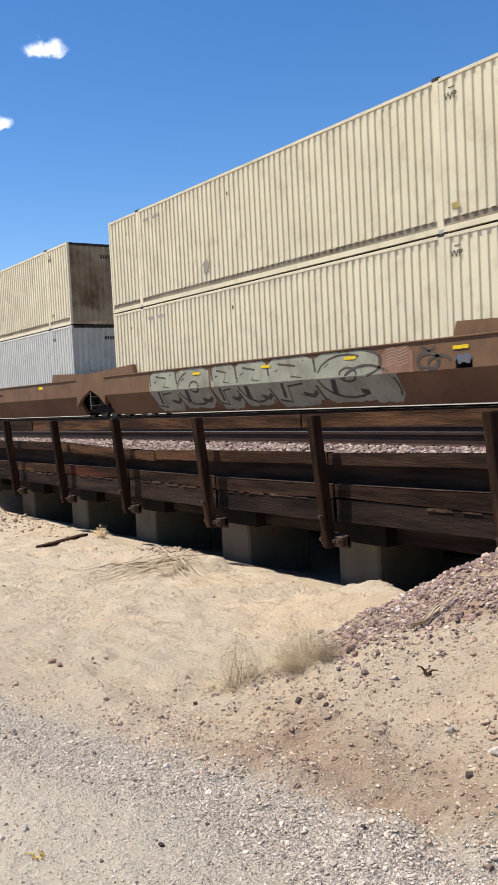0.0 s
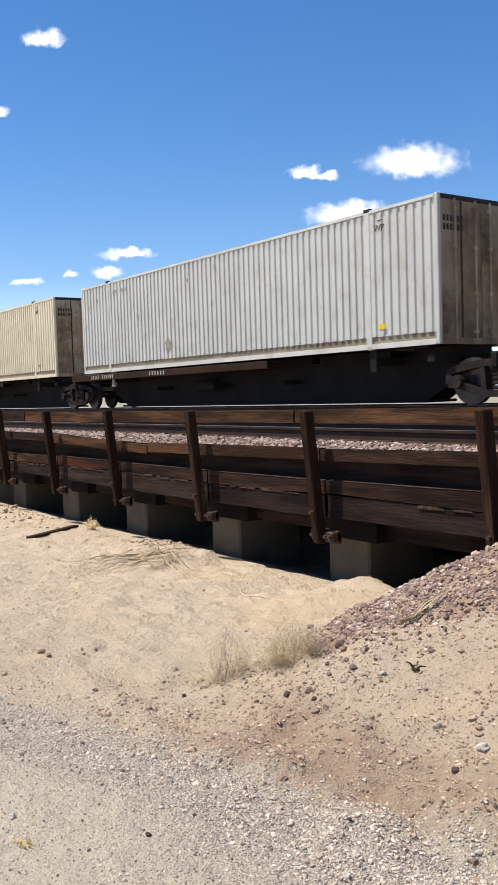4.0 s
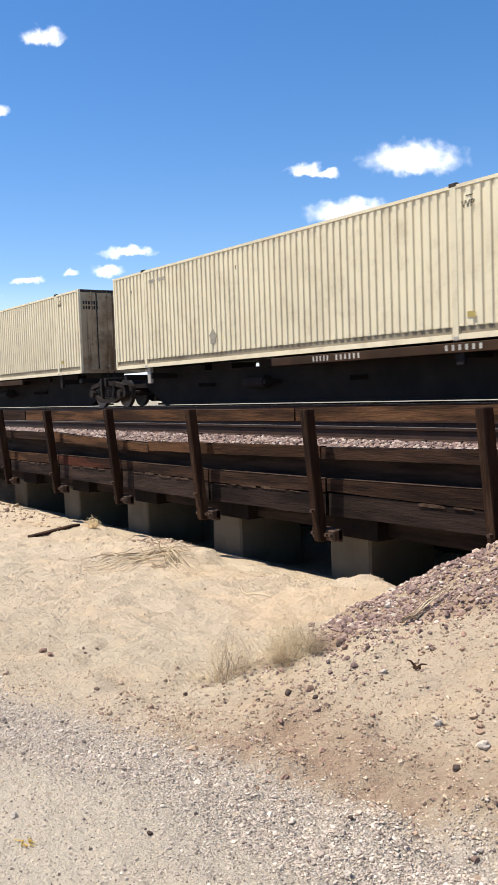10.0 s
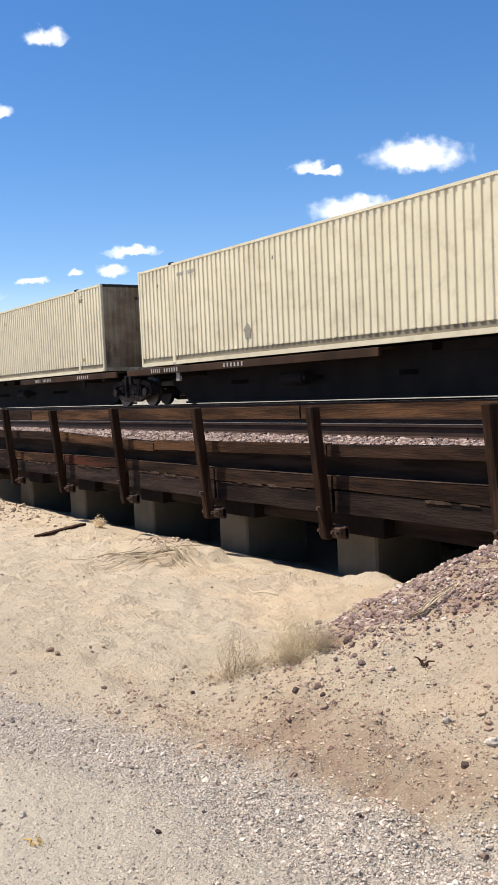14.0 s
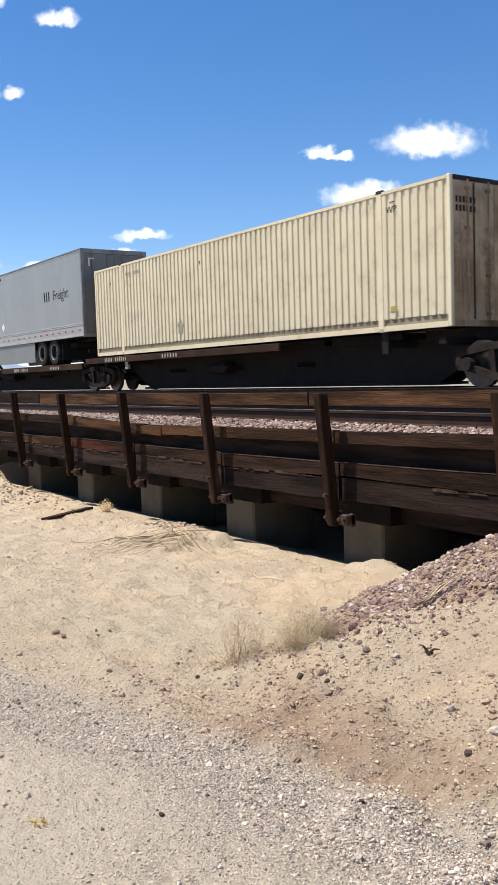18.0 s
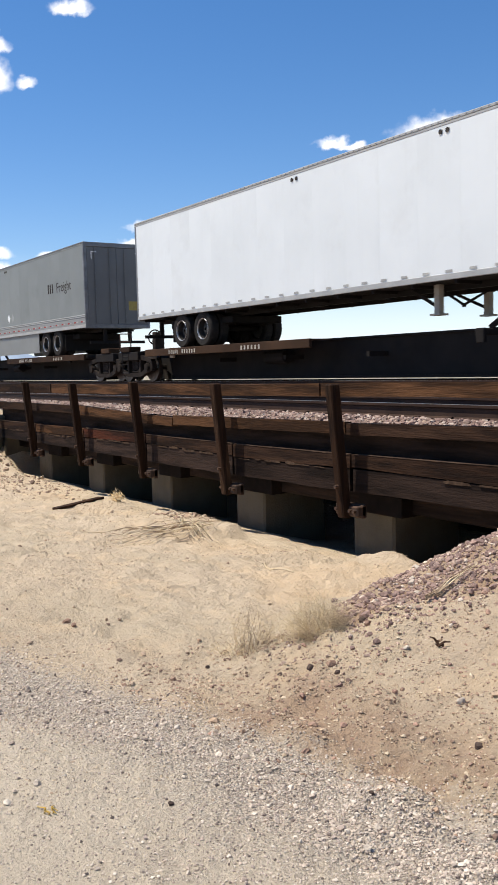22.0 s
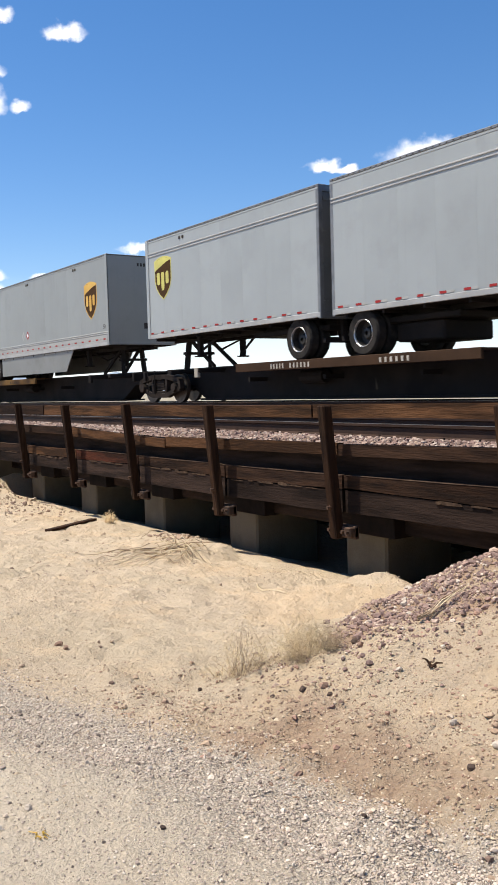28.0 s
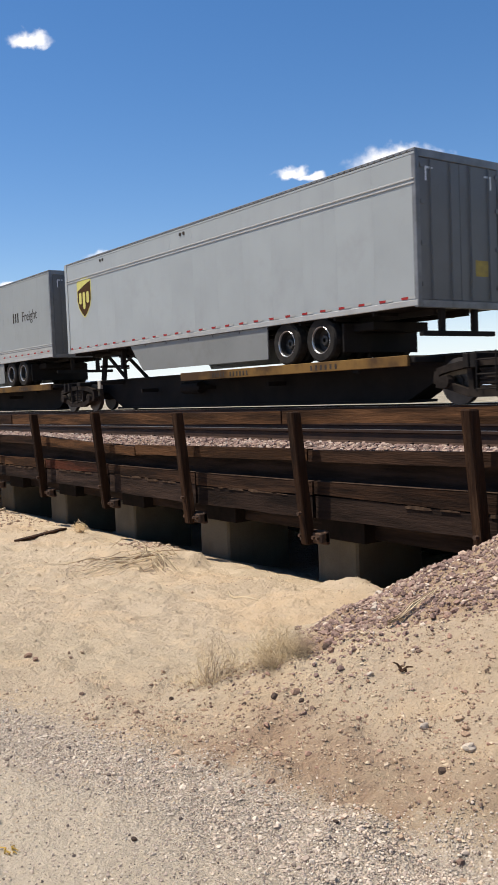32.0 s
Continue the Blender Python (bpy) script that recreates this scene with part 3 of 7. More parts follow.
        for i, s in enumerate((a, b)):
            if isinstance(s, (int, float)):
                n.inputs[i].default_value = s
            else:
                K(s, n.inputs[i])
        return n.outputs[0]

    sand = mixc(rng(nz(0.9, 8), 0.35, 0.65), (0.625, 0.50, 0.358), (0.535, 0.424, 0.30))
    sand = mixc(rng(nz(90, 4, 0.75), 0.45, 0.65, 0, 0.5), sand, (0.50, 0.39, 0.265))
    sand = mixc(rng(nz(9, 6, 0.7), 0.5, 0.66, 0, 0.55), sand, (0.52, 0.405, 0.275))
    sand = mixc(rng(nz(0.55, 4, 0.6), 0.45, 0.6, 0, 0.6), sand, (0.53, 0.43, 0.30))
    sand = mixc(rng(nz(2.2, 5, 0.65), 0.5, 0.7, 0, 0.55), sand, (0.72, 0.53, 0.335))
    sand = mixc(rng(nz(200, 2), 0.62, 0.74, 0, 0.6), sand, (0.213, 0.160, 0.106))
    sand = mixc(math_("MULTIPLY", attr("tint"), 0.6), sand, (0.62, 0.435, 0.26))
    pebble = cells(75)
    stones = N("ShaderNodeValToRGB")
    for i, (pos, c) in enumerate(((0.0, (0.47, 0.39, 0.30)), (0.35, (0.61, 0.515, 0.40)), (0.7, (0.68, 0.58, 0.46)), (1.0, (0.78, 0.68, 0.56)))):
        e = stones.color_ramp.elements[i] if i < 2 else stones.color_ramp.elements.new(pos)
        e.position, e.color = pos, (*c, 1)
    K(rng(pebble.outputs["Color"], 0.0, 1.0), stones.inputs[0])
    grit = mixc(rng(nz(130, 2), 0.45, 0.7, 0, 0.4), stones.outputs[0], (0.258, 0.205, 0.160))
    # shadow in the gaps between pebbles, painted into the grit colour
    grit = mixc(rng(pebble.outputs["Distance"], 0.46, 0.64, 0, 0.45), grit, (0.22, 0.175, 0.14))
    grit = mixc(rng(math_("ADD", math_("SUBTRACT", 1.0, attr("band")), math_("MULTIPLY", math_("SUBTRACT", nz(7, 6, 0.7), 0.5), 1.6)), 0.1, 0.9, 0.10, 0.8), grit, (0.66, 0.55, 0.41))
    grit = mixc(rng(nz(120, 3, 0.7), 0.55, 0.7, 0, 0.5), grit, (0.36, 0.285, 0.205))
    redc = mixc(rng(nz(60, 3), 0.35, 0.65), (0.42, 0.29, 0.19), (0.33, 0.22, 0.143))
    redc = mixc(rng(nz(22, 6, 0.75), 0.48, 0.68, 0, 0.5), redc, (0.274, 0.182, 0.129))
    redc = mixc(rng(nz(3.0, 5), 0.42, 0.6, 0, 0.7), redc, (0.50, 0.39, 0.26))
    col = mixc(attr("red"), sand, redc)
    col = mixc(rng(math_("ADD", attr("road"), math_("MULTIPLY", math_("SUBTRACT", nz(16, 6, 0.7), 0.5), 1.6)), 0.25, 0.75), col, grit)
    bushy = mixc(rng(nz(0.7, 6, 0.7), 0.42, 0.58), (0.40, 0.345, 0.26), (0.22, 0.195, 0.14))
    col = mixc(attr("scrub"), col, bushy)
    K(col, bsdf.inputs["Base Color"])
    bp = N("ShaderNodeBump")
    bp.inputs["Strength"].default_value, bp.inputs["Distance"].default_value = 1.0, 0.026
    lump = math_("ADD", math_("MULTIPLY", pebble.outputs["Distance"], math_("MULTIPLY", math_("MULTIPLY", attr("road"), attr("band")), -0.8)), math_("ADD", math_("MULTIPLY", nz(24, 7, 0.75), 1.5), math_("MULTIPLY", nz(8, 4, 0.6), 2.2)))
    K(lump, bp.inputs["Height"])
    K(bp.outputs[0], bsdf.inputs["Normal"])
    me.materials.append(mat)
    return tagged(new("ground", me), "pale tan desert sand with a grey gravel roadside", "ground", kind="structure")


build_ground()


def build_hills():
    """A low blue mountain range on the horizon."""
    rng = np.random.default_rng(5)
    bm = bmesh.new()
    rows, prev = 7, None
    a = np.linspace(radians(95), radians(185), 260)
    ridge = 66 + 40 * fbm(a * 20, a * 0 + 3.0, 1.0, 12, 5) + 18 * fbm(a * 6, a * 0 + 9.0, 1.0, 13, 2)
    for r in range(rows):
        f = r / (rows - 1)
        rad = 3300 + 420 * f
        h = ridge * f ** 0.8 * (1 + 0.25 * fbm(a * 40, a * 0 + r, 1.0, 14, 3) * (f < 1)) - 4
        line = [bm.verts.new((rad * math.cos(t), rad * math.sin(t), z)) for t, z in zip(a, h)]
        if prev:
            for i in range(len(a) - 1):
                bm.faces.new((prev[i], prev[i + 1], line[i + 1], line[i]))
        prev = line
    mat = material("hazy_blue_hills", (0.30, 0.36, 0.44), (0.25, 0.31, 0.38), 1.0, scale=0.01)
    ob = part("backdrop_hills", bm, mat, smooth=True)
    tagged(ob, "low hazy blue desert mountains on the horizon", "mountains", kind="structure")


build_hills()

# ---------------------------------------------------------------- tracks
NEAR_RAIL_Y, GAUGE = 7.3, 1.505
NEAR_TOP, TRAIN_TOP = 1.125, 1.23
TRAIN_Y = 12.9 + 1.295           # centre line of the train's track
NEAR_Y = NEAR_RAIL_Y + GAUGE / 2


def rail_profile(bm, y, top, x0, x1):
    """A flat-bottomed rail."""
    pts = [(-0.07, -0.17), (0.07, -0.17), (0.07, -0.157), (0.014, -0.135), (0.010, -0.045), (0.036, -0.032), (0.036, -0.002), (-0.036, -0.002), (-0.036, -0.032), (-0.010, -0.045), (-0.014, -0.135), (-0.07, -0.157)]
    a = [bm.verts.new((x0, y + p, top + q)) for p, q in pts]
    b = [bm.verts.new((x1, y + p, top + q)) for p, q in pts]
    for i in range(len(pts)):
        bm.faces.new((a[i], a[(i + 1) % len(pts)], b[(i + 1) % len(pts)], b[i]))
    bmesh.ops.recalc_face_normals(bm, faces=bm.faces)


def build_track(cy, top, name, label, x0=-900.0, x1=760.0):
    track = thing(name, label, "railway track")
    for s in (-1, 1):
        bm = bmesh.new()
        rail_profile(bm, cy + s * GAUGE / 2, top, x0, x1)
        r = part("rail", bm, "rail", track)
        bm = boxes((x0, x1, cy + s * GAUGE / 2 - 0.030, cy + s * GAUGE / 2 + 0.030, top - 0.003, top))
        part("rail_head", bm, "rail_top", r, "polished running surface")
    tie = None
    x = -24.0
    while x < 1:
        if tie is None:
            bm = boxes((-0.115, 0.115, -1.3, 1.3, -0.18, 0), bevel=0.012)
            tie = part("tie", bm, "timber_dark", track)
            ob = tie
        elif -24 < x < 0:
            ob = new("tie", tie.data)
            ob.parent = track
        else:
            ob = None
        if ob:
            ob.location = (x, cy + random.uniform(-0.03, 0.03), top - 0.172)
            ob.rotation_euler = (0, 0, radians(random.uniform(-0.8, 0.8)))
        x += 0.52
    # rail anchors and spikes show as small dark blocks along the near foot
    bm = bmesh.new()
    for i in range(int((0 + 24) / 0.52)):
        xx = -24 + i * 0.52
        for s in (-1, 1):
            for e in (-1, 1):
                box(bm, xx - 0.02, xx + 0.02, cy + s * GAUGE / 2 + e * 0.085 - 0.02, cy + s * GAUGE / 2 + e * 0.085 + 0.02, top - 0.172, top - 0.135)
    part("rail_spike", bm, "iron", track)["kind"] = "stuff"
    return track


build_track(NEAR_Y, NEAR_TOP, "near_railway_track", "empty railway track with rusty rails on timber ties")
build_track(TRAIN_Y, TRAIN_TOP, "train_railway_track", "railway track with rusty rails under a freight train")


def stone_mesh(rng, r):
    """One angular stone as 12 points and 20 faces."""
    p = (1 + 5 ** 0.5) / 2
    v = np.array([(-1, p, 0), (1, p, 0), (-1, -p, 0), (1, -p, 0), (0, -1, p), (0, 1, p), (0, -1, -p), (0, 1, -p), (p, 0, -1), (p, 0, 1), (-p, 0, -1), (-p, 0, 1)]) / 1.9
    return v * r * rng.uniform(0.6, 1.25, (12, 1)) * rng.uniform(0.6, 1.15, (1, 3))


STONE_F = np.array([(0, 11, 5), (0, 5, 1), (0, 1, 7), (0, 7, 10), (0, 10, 11), (1, 5, 9), (5, 11, 4), (11, 10, 2), (10, 7, 6), (7, 1, 8),
                    (3, 9, 4), (3, 4, 2), (3, 2, 6), (3, 6, 8), (3, 8, 9), (4, 9, 5), (2, 4, 11), (6, 2, 10), (8, 6, 7), (9, 8, 1)])


CRUMB_V = np.array([(1, 0, 0), (0, 1, 0), (-1, 0, 0), (0, -1, 0), (0, 0, 1), (0, 0, -0.5)])
CRUMB_F = np.array([(0, 1, 4), (1, 2, 4), (2, 3, 4), (3, 0, 4), (1, 0, 5), (2, 1, 5), (3, 2, 5), (0, 3, 5)])


def stones(name, places, sizes, mat, seed, label, category, sink=0.3, crumbs=False):
    """Many loose stones as one object of stuff; places are (x, y, z) rows. crumbs: plainer eight-sided bits."""
    rng = np.random.default_rng(seed)
    faces = CRUMB_F if crumbs else STONE_F
    kinds = np.array([CRUMB_V * rng.uniform(0.6, 1.25, (6, 1)) * rng.uniform(0.6, 1.2, (1, 3)) if crumbs else stone_mesh(rng, 1.0) for _ in range(60)])
    P, s = np.asarray(places, float), np.asarray(sizes, float)
    n = len(P)
    v = kinds[rng.integers(0, 60, n)] * s[:, None, None]
    a = rng.uniform(0, 6.28, n)
    c, sn = np.cos(a)[:, None], np.sin(a)[:, None]
    x, y, z = v[..., 0] * c - v[..., 1] * sn, v[..., 0] * sn + v[..., 1] * c, v[..., 2] * 0.75
    V = np.stack([x + P[:, :1], y + P[:, 1:2], z + P[:, 2:3] + (s * (0.5 - sink))[:, None]], -1).reshape(-1, 3)
    Fc = (faces[None] + kinds.shape[1] * np.arange(n)[:, None, None]).reshape(-1, 3)
    me = bpy.data.meshes.new(name)
    me.from_pydata(V.tolist(), [], Fc.tolist())
    me.materials.append(mat)
    return tagged(new(name, me), label, category, kind="stuff")


def stone_material(name, tones, rough=0.9):
    """Stones that differ one from another."""
    mat = bpy.data.materials.new(name)
    mat.use_nodes = True
    nt = mat.node_tree
    N, K = nt.nodes.new, nt.links.new
    bsdf = nt.nodes["Principled BSDF"]
    bsdf.inputs["Roughness"].default_value = rough
    geo = N("ShaderNodeNewGeometry")
    ramp = N("ShaderNodeValToRGB")
    ramp.color_ramp.interpolation = "CONSTANT"
    for i, c in enumerate(tones):
        e = ramp.color_ramp.elements[i] if i < 2 else ramp.color_ramp.elements.new(i / len(tones))
        e.position, e.color = i / len(tones), (*c, 1)
    K(geo.outputs["Random Per Island"], ramp.inputs[0])
    tc, nz = N("ShaderNodeTexCoord"), N("ShaderNodeTexNoise")
    nz.inputs["Scale"].default_value, nz.inputs["Detail"].default_value = 70, 4
    K(tc.outputs["Object"], nz.inputs["Vector"])
    mr = N("ShaderNodeMapRange")
    K(nz.outputs["Fac"], mr.inputs["Value"])
    mr.inputs["From Min"].default_value, mr.inputs["From Max"].default_value = 0.3, 0.7
    mr.inputs["To Min"].default_value, mr.inputs["To Max"].default_value = 0.75, 1.15
    hs = N("ShaderNodeHueSaturation")
    K(ramp.outputs[0], hs.inputs["Color"])
    K(mr.outputs[0], hs.inputs["Value"])
    K(hs.outputs[0], bsdf.inputs["Base Color"])
    return mat


M["ballast"] = stone_material("pinkish_ballast", [(0.17, 0.115, 0.09), (0.36, 0.255, 0.185), (0.279, 0.185, 0.147), (0.342, 0.241, 0.189), (0.198, 0.125, 0.101), (0.396, 0.292, 0.235), (0.243, 0.155, 0.126), (0.450, 0.361, 0.294), (0.297, 0.202, 0.160)])
M["heap"] = stone_material("purplish_crushed_stone", [(0.30, 0.195, 0.155), (0.20, 0.128, 0.105), (0.36, 0.245, 0.19), (0.25, 0.162, 0.13), (0.33, 0.22, 0.172), (0.17, 0.11, 0.092), (0.58, 0.475, 0.375), (0.28, 0.185, 0.148), (0.44, 0.32, 0.245), (0.22, 0.142, 0.115), (0.37, 0.27, 0.20), (0.26, 0.175, 0.142)])
M["road_stone"] = stone_material("mixed_gravel", [(0.56, 0.47, 0.375), (0.46, 0.375, 0.30), (0.63, 0.535, 0.43), (0.35, 0.275, 0.22), (0.53, 0.43, 0.34), (0.68, 0.59, 0.48), (0.17, 0.13, 0.107), (0.59, 0.485, 0.385), (0.50, 0.41, 0.33), (0.56, 0.445, 0.345), (0.40, 0.32, 0.26)])
M["clod"] = stone_material("crumbled_sand", [(0.58, 0.46, 0.32), (0.52, 0.405, 0.275), (0.62, 0.495, 0.345), (0.44, 0.335, 0.225), (0.55, 0.43, 0.295), (0.35, 0.26, 0.175)])
M["sand_stone"] = stone_material("brownish_pebbles", [(0.435, 0.312, 0.210), (0.351, 0.238, 0.161), (0.476, 0.353, 0.237), (0.218, 0.144, 0.105), (0.418, 0.287, 0.197), (0.393, 0.283, 0.193), (0.284, 0.189, 0.137), (0.518, 0.410, 0.290)])

M["soil_stone"] = stone_material("reddish_soil_stones", [(0.39, 0.265, 0.175), (0.32, 0.21, 0.14), (0.43, 0.31, 0.208), (0.26, 0.165, 0.112), (0.41, 0.29, 0.19), (0.36, 0.245, 0.16), (0.52, 0.405, 0.29), (0.29, 0.185, 0.128), (0.36, 0.22, 0.155), (0.18, 0.115, 0.084), (0.40, 0.28, 0.185), (0.24, 0.155, 0.108)])


def build_ballast():
    """The stone bed: one sheet with rounded shoulders, and loose stones on the part before the eye."""
    ys = np.arange(6.115, 17.4, 0.235)

    def top(y):
        y = np.asarray(y, float)
        a = NEAR_TOP - 0.155 - 0.04 * (1 - step(6.1, 6.4, y)) - 0.045 * step(7.0, 7.2, y)
        b = TRAIN_TOP - 0.205
        z = a + (b - a) * step(9.5, 11.5, y)
        return z - 0.9 * step(15.9, 17.2, y) - 0.06 * step(9.0, 9.8, y) * (1 - step(10.4, 11.4, y))
    xs = np.concatenate([np.arange(-900, -24, 6.0), np.arange(-24, 0, 0.25), np.arange(0, 762, 6.0)])
    X, Y = np.meshgrid(xs, ys)
    Z = top(Y) + 0.02 * fbm(X, Y, 2.0, 44)
    n, k = X.shape
    idx = np.arange(n * k).reshape(n, k)
    q = np.stack([idx[:-1, :-1], idx[:-1, 1:], idx[1:, 1:], idx[1:, :-1]], -1).reshape(-1, 4)
    me = bpy.data.meshes.new("ballast_bed")
    me.from_pydata(np.stack([X, Y, Z], -1).reshape(-1, 3).tolist(), [], q.tolist())
    me.materials.append(material("ballast_bed", (0.28, 0.20, 0.17), (0.16, 0.11, 0.09), 0.95, scale=40, grain=0.5, grain_scale=60, bump=0.8, bump_scale=40))
    tagged(new("ballast_bed", me), "bed of pinkish crushed stone under the tracks", "ballast", kind="stuff")
    rng = np.random.default_rng(3)
    P, S = [], []
    for _ in range(9000):
        x, y = rng.uniform(-23, -2), rng.uniform(6.13, 7.25) if rng.random() < 0.6 else rng.uniform(7.25, 16.2)
        P.append((x, y, float(top(y))))
        S.append(rng.uniform(0.018, 0.042))
    stones("ballast_stones", P, S, M["ballast"], 8, "loose pinkish grey ballast stones between the rails", "ballast")


build_ballast()


# ---------------------------------------------------------------- the timber-sided bridge
POSTS = [-4.67 - 2.27 * i for i in range(7)]
Y_POST, Y_PLANK = 5.76, 5.90


def build_bridge():
    bridge = thing("trestle_bridge", "low railway bridge with dark weathered timber sides on concrete piers", "bridge")
    rnd = random.Random(4)
    # deck slab and its dark underside
    part("deck", boxes((BRIDGE_L - 0.6, BRIDGE_R + 1.6, 6.105, 16.0, 0.42, 0.70), bevel=0.02), "timber_dark", bridge)
    for s in range(9):
        y = 6.35 + s * 1.18
        part("stringer", boxes((BRIDGE_L, BRIDGE_R + 1.0, y - 0.1, y + 0.1, 0.06, 0.415), bevel=0.01), "timber_dark", bridge)
    # ballast guard of the deck, in the shade behind the planks
    part("ballast_board", boxes((BRIDGE_L - 0.3, BRIDGE_R + 1.0, 6.02, 6.10, 0.30, 0.925), bevel=0.008), "timber_dark", bridge)
    # added unseen wall closes and darkens the hollow beyond the second row of piers
    part("back_wall", boxes((BRIDGE_L, BRIDGE_R + 0.6, 9.4, 9.6, -1.2, 0.41)), "blocker_wall", bridge)
    # concrete pier walls, set back in the shade of the deck
    pier = None
    for left in (-5.0, -7.385, -9.765, -12.217, -14.655, -17.117):
        if pier is None:
            pier = part("pier", boxes((0, 0.66, 0, 1.0, -1.4, 0.03), bevel=0.025), "concrete", bridge)
            ob = pier
        else:
            ob = new("pier", pier.data)
            ob.parent = bridge
        ob.location = (left * 1.012, 6.32, 0)
    # pier caps, coloured near black to carry the shade under the deck
    for px in POSTS[:-1]:
        part("pier_cap", boxes((px - 0.18, px + 0.48, 6.10, 6.9, 0.034, 0.245), bevel=0.008), "shade_black", bridge)
    # posts, leaning a little outwards at the top
    for i, px in enumerate(POSTS):
        bm = bmesh.new()
        top = 1.42 + rnd.uniform(-0.02, 0.02)
        g = box(bm, -0.052, 0.052, -0.06, 0.06, 0.03, top, bevel=0.012)
        for v in bm.verts:
            f = (v.co.z - 0.03) / 1.39
            v.co.y -= 0.12 * f
            v.co.x += -0.026 * f + rnd.uniform(-0.004, 0.004)
        post = part("post", bm, "post", bridge)
        post.location = (px, Y_POST, 0)
        if i < len(POSTS) - 1:
            # iron saddle with bolts at the foot
            br = part("bracket", boxes((-0.15, -0.06, 0.0, 0.12, 0.05, 0.17), (0.06, 0.20, 0.0, 0.12, 0.05, 0.16), (-0.15, 0.20, 0.062, 0.13, 0.03, 0.17), bevel=0.012), "iron", post)
            for bx in (-0.11, 0.10, 0.165):
                bm = bmesh.new()
                rod(bm, (bx, -0.035, 0.11), (bx, 0.0, 0.11), 0.02, 6)
                part("bolt", bm, "iron", br)
        bm = bmesh.new()
        rod(bm, (0.0, -0.13, 0.36), (0.0, -0.07, 0.36), 0.02, 6)
        part("bolt", bm, "iron", post)
    # planks bay by bay: (low, high, material) at the posts, with sag and splits
    xs = [POSTS[0] + 2.1] + [p - 0.03 for p in POSTS]

    def plank(x0, x1, z0, z1, z0b, z1b, y, th, mat, dip=0.0):
        bm = bmesh.new()
        n = 7
        for k in range(n):
            f = k / (n - 1)
            x = x0 + (x1 - x0) * f
            s = -dip * 4 * f * (1 - f)
            lo, hi = z0 + (z0b - z0) * f + s, z1 + (z1b - z1) * f + s
            jit = lambda: rnd.uniform(-0.006, 0.006)
            ring = [bm.verts.new((x, y, lo + jit())), bm.verts.new((x, y + th, lo)), bm.verts.new((x, y + th, hi)), bm.verts.new((x, y, hi + jit()))]
            if k:
                for j in range(4):
                    bm.faces.new((prev[j], prev[(j + 1) % 4], ring[(j + 1) % 4], ring[j]))
            else:
                bm.faces.new(ring)
            prev = ring
        bm.faces.new(prev[::-1])
        bmesh.ops.recalc_face_normals(bm, faces=bm.faces)
        return part("plank", bm, mat, bridge)

    L = xs[-1] - 0.6
    # top rail of long timbers, butted here and there
    yt, ym, yl = Y_PLANK - 0.14, Y_PLANK - 0.07, Y_PLANK - 0.03
    plank(xs[0], -7.30, 1.30, 1.428, 1.274, 1.408, yt, 0.10, "timber_light")
    plank(-7.34, -11.62, 1.272, 1.404, 1.252, 1.402, yt + 0.01, 0.10, "timber_light", 0.006)
    plank(-11.64, -14.05, 1.250, 1.396, 1.236, 1.392, yt + 0.01, 0.10, "timber_light", 0.004)
    plank(-14.07, -15.05, 1.236, 1.40, 1.23, 1.398, yt + 0.015, 0.09, "timber_light")
    plank(-15.09, L, 1.228, 1.402, 1.226, 1.395, yt + 0.01, 0.10, "timber")
    # middle rail, its boards stepped where they meet
    plank(xs[0], -6.98, 0.955, 1.085, 0.872, 0.997, ym, 0.09, "timber")
    plank(-7.0, -9.42, 0.884, 1.006, 0.852, 0.979, ym, 0.09, "timber_light")
    plank(-9.44, -10.69, 0.850, 0.976, 0.836, 0.961, ym + 0.005, 0.09, "timber_light")
    plank(-10.71, -14.10, 0.808, 0.927, 0.877, 1.034, ym, 0.09, "timber_light", 0.004)
    plank(-14.13, L, 0.893, 1.024, 0.886, 1.028, ym, 0.09, "timber")
    # two lower planks in each bay: ends, joint and edges
    for x0, x1, t0, t1, j0, j1, b0, b1, up in (
            (xs[0], -6.95, 0.725, 0.671, 0.528, 0.531, 0.345, 0.280, "timber"), (-6.98, -9.22, 0.667, 0.646, 0.522, 0.490, 0.280, 0.261, "timber"),
            (-9.25, -11.60, 0.650, 0.649, 0.505, 0.526, 0.261, 0.252, "timber"), (-11.63, -13.90, 0.655, 0.651, 0.521, 0.499, 0.274, 0.262, "timber_red"),
            (-13.93, -16.20, 0.644, 0.631, 0.498, 0.481, 0.277, 0.273, "timber_light"), (-16.23, L, 0.632, 0.62, 0.482, 0.47, 0.272, 0.265, "timber")):
        plank(x0, x1, j0 + 0.004, t0, j1 + 0.004, t1, yl, 0.09, up, 0.004)
        low = plank(x0 - 0.01, x1 + 0.01, b0, j0 - 0.008, b1, j1 - 0.008, yl + 0.008, 0.10, "timber_dark", 0.002)
        # pale flakes of old wood and frayed edges along the joint
        bm = bmesh.new()
        n = 11 if up != "timber_red" else 6
        xc = x0 - (x0 - x1) * rnd.uniform(0.10, 0.22)
        for k in range(n):
            w, h = rnd.uniform(0.03, 0.16), rnd.uniform(0.006, 0.024)
            xc -= w * 2 + rnd.uniform(0.004, 0.10)
            if xc - w < x1 + 0.1:
                break
            f = (xc - x0) / (x1 - x0)
            cz = j0 + (j1 - j0) * f - 0.012 + rnd.gauss(0, 0.006)
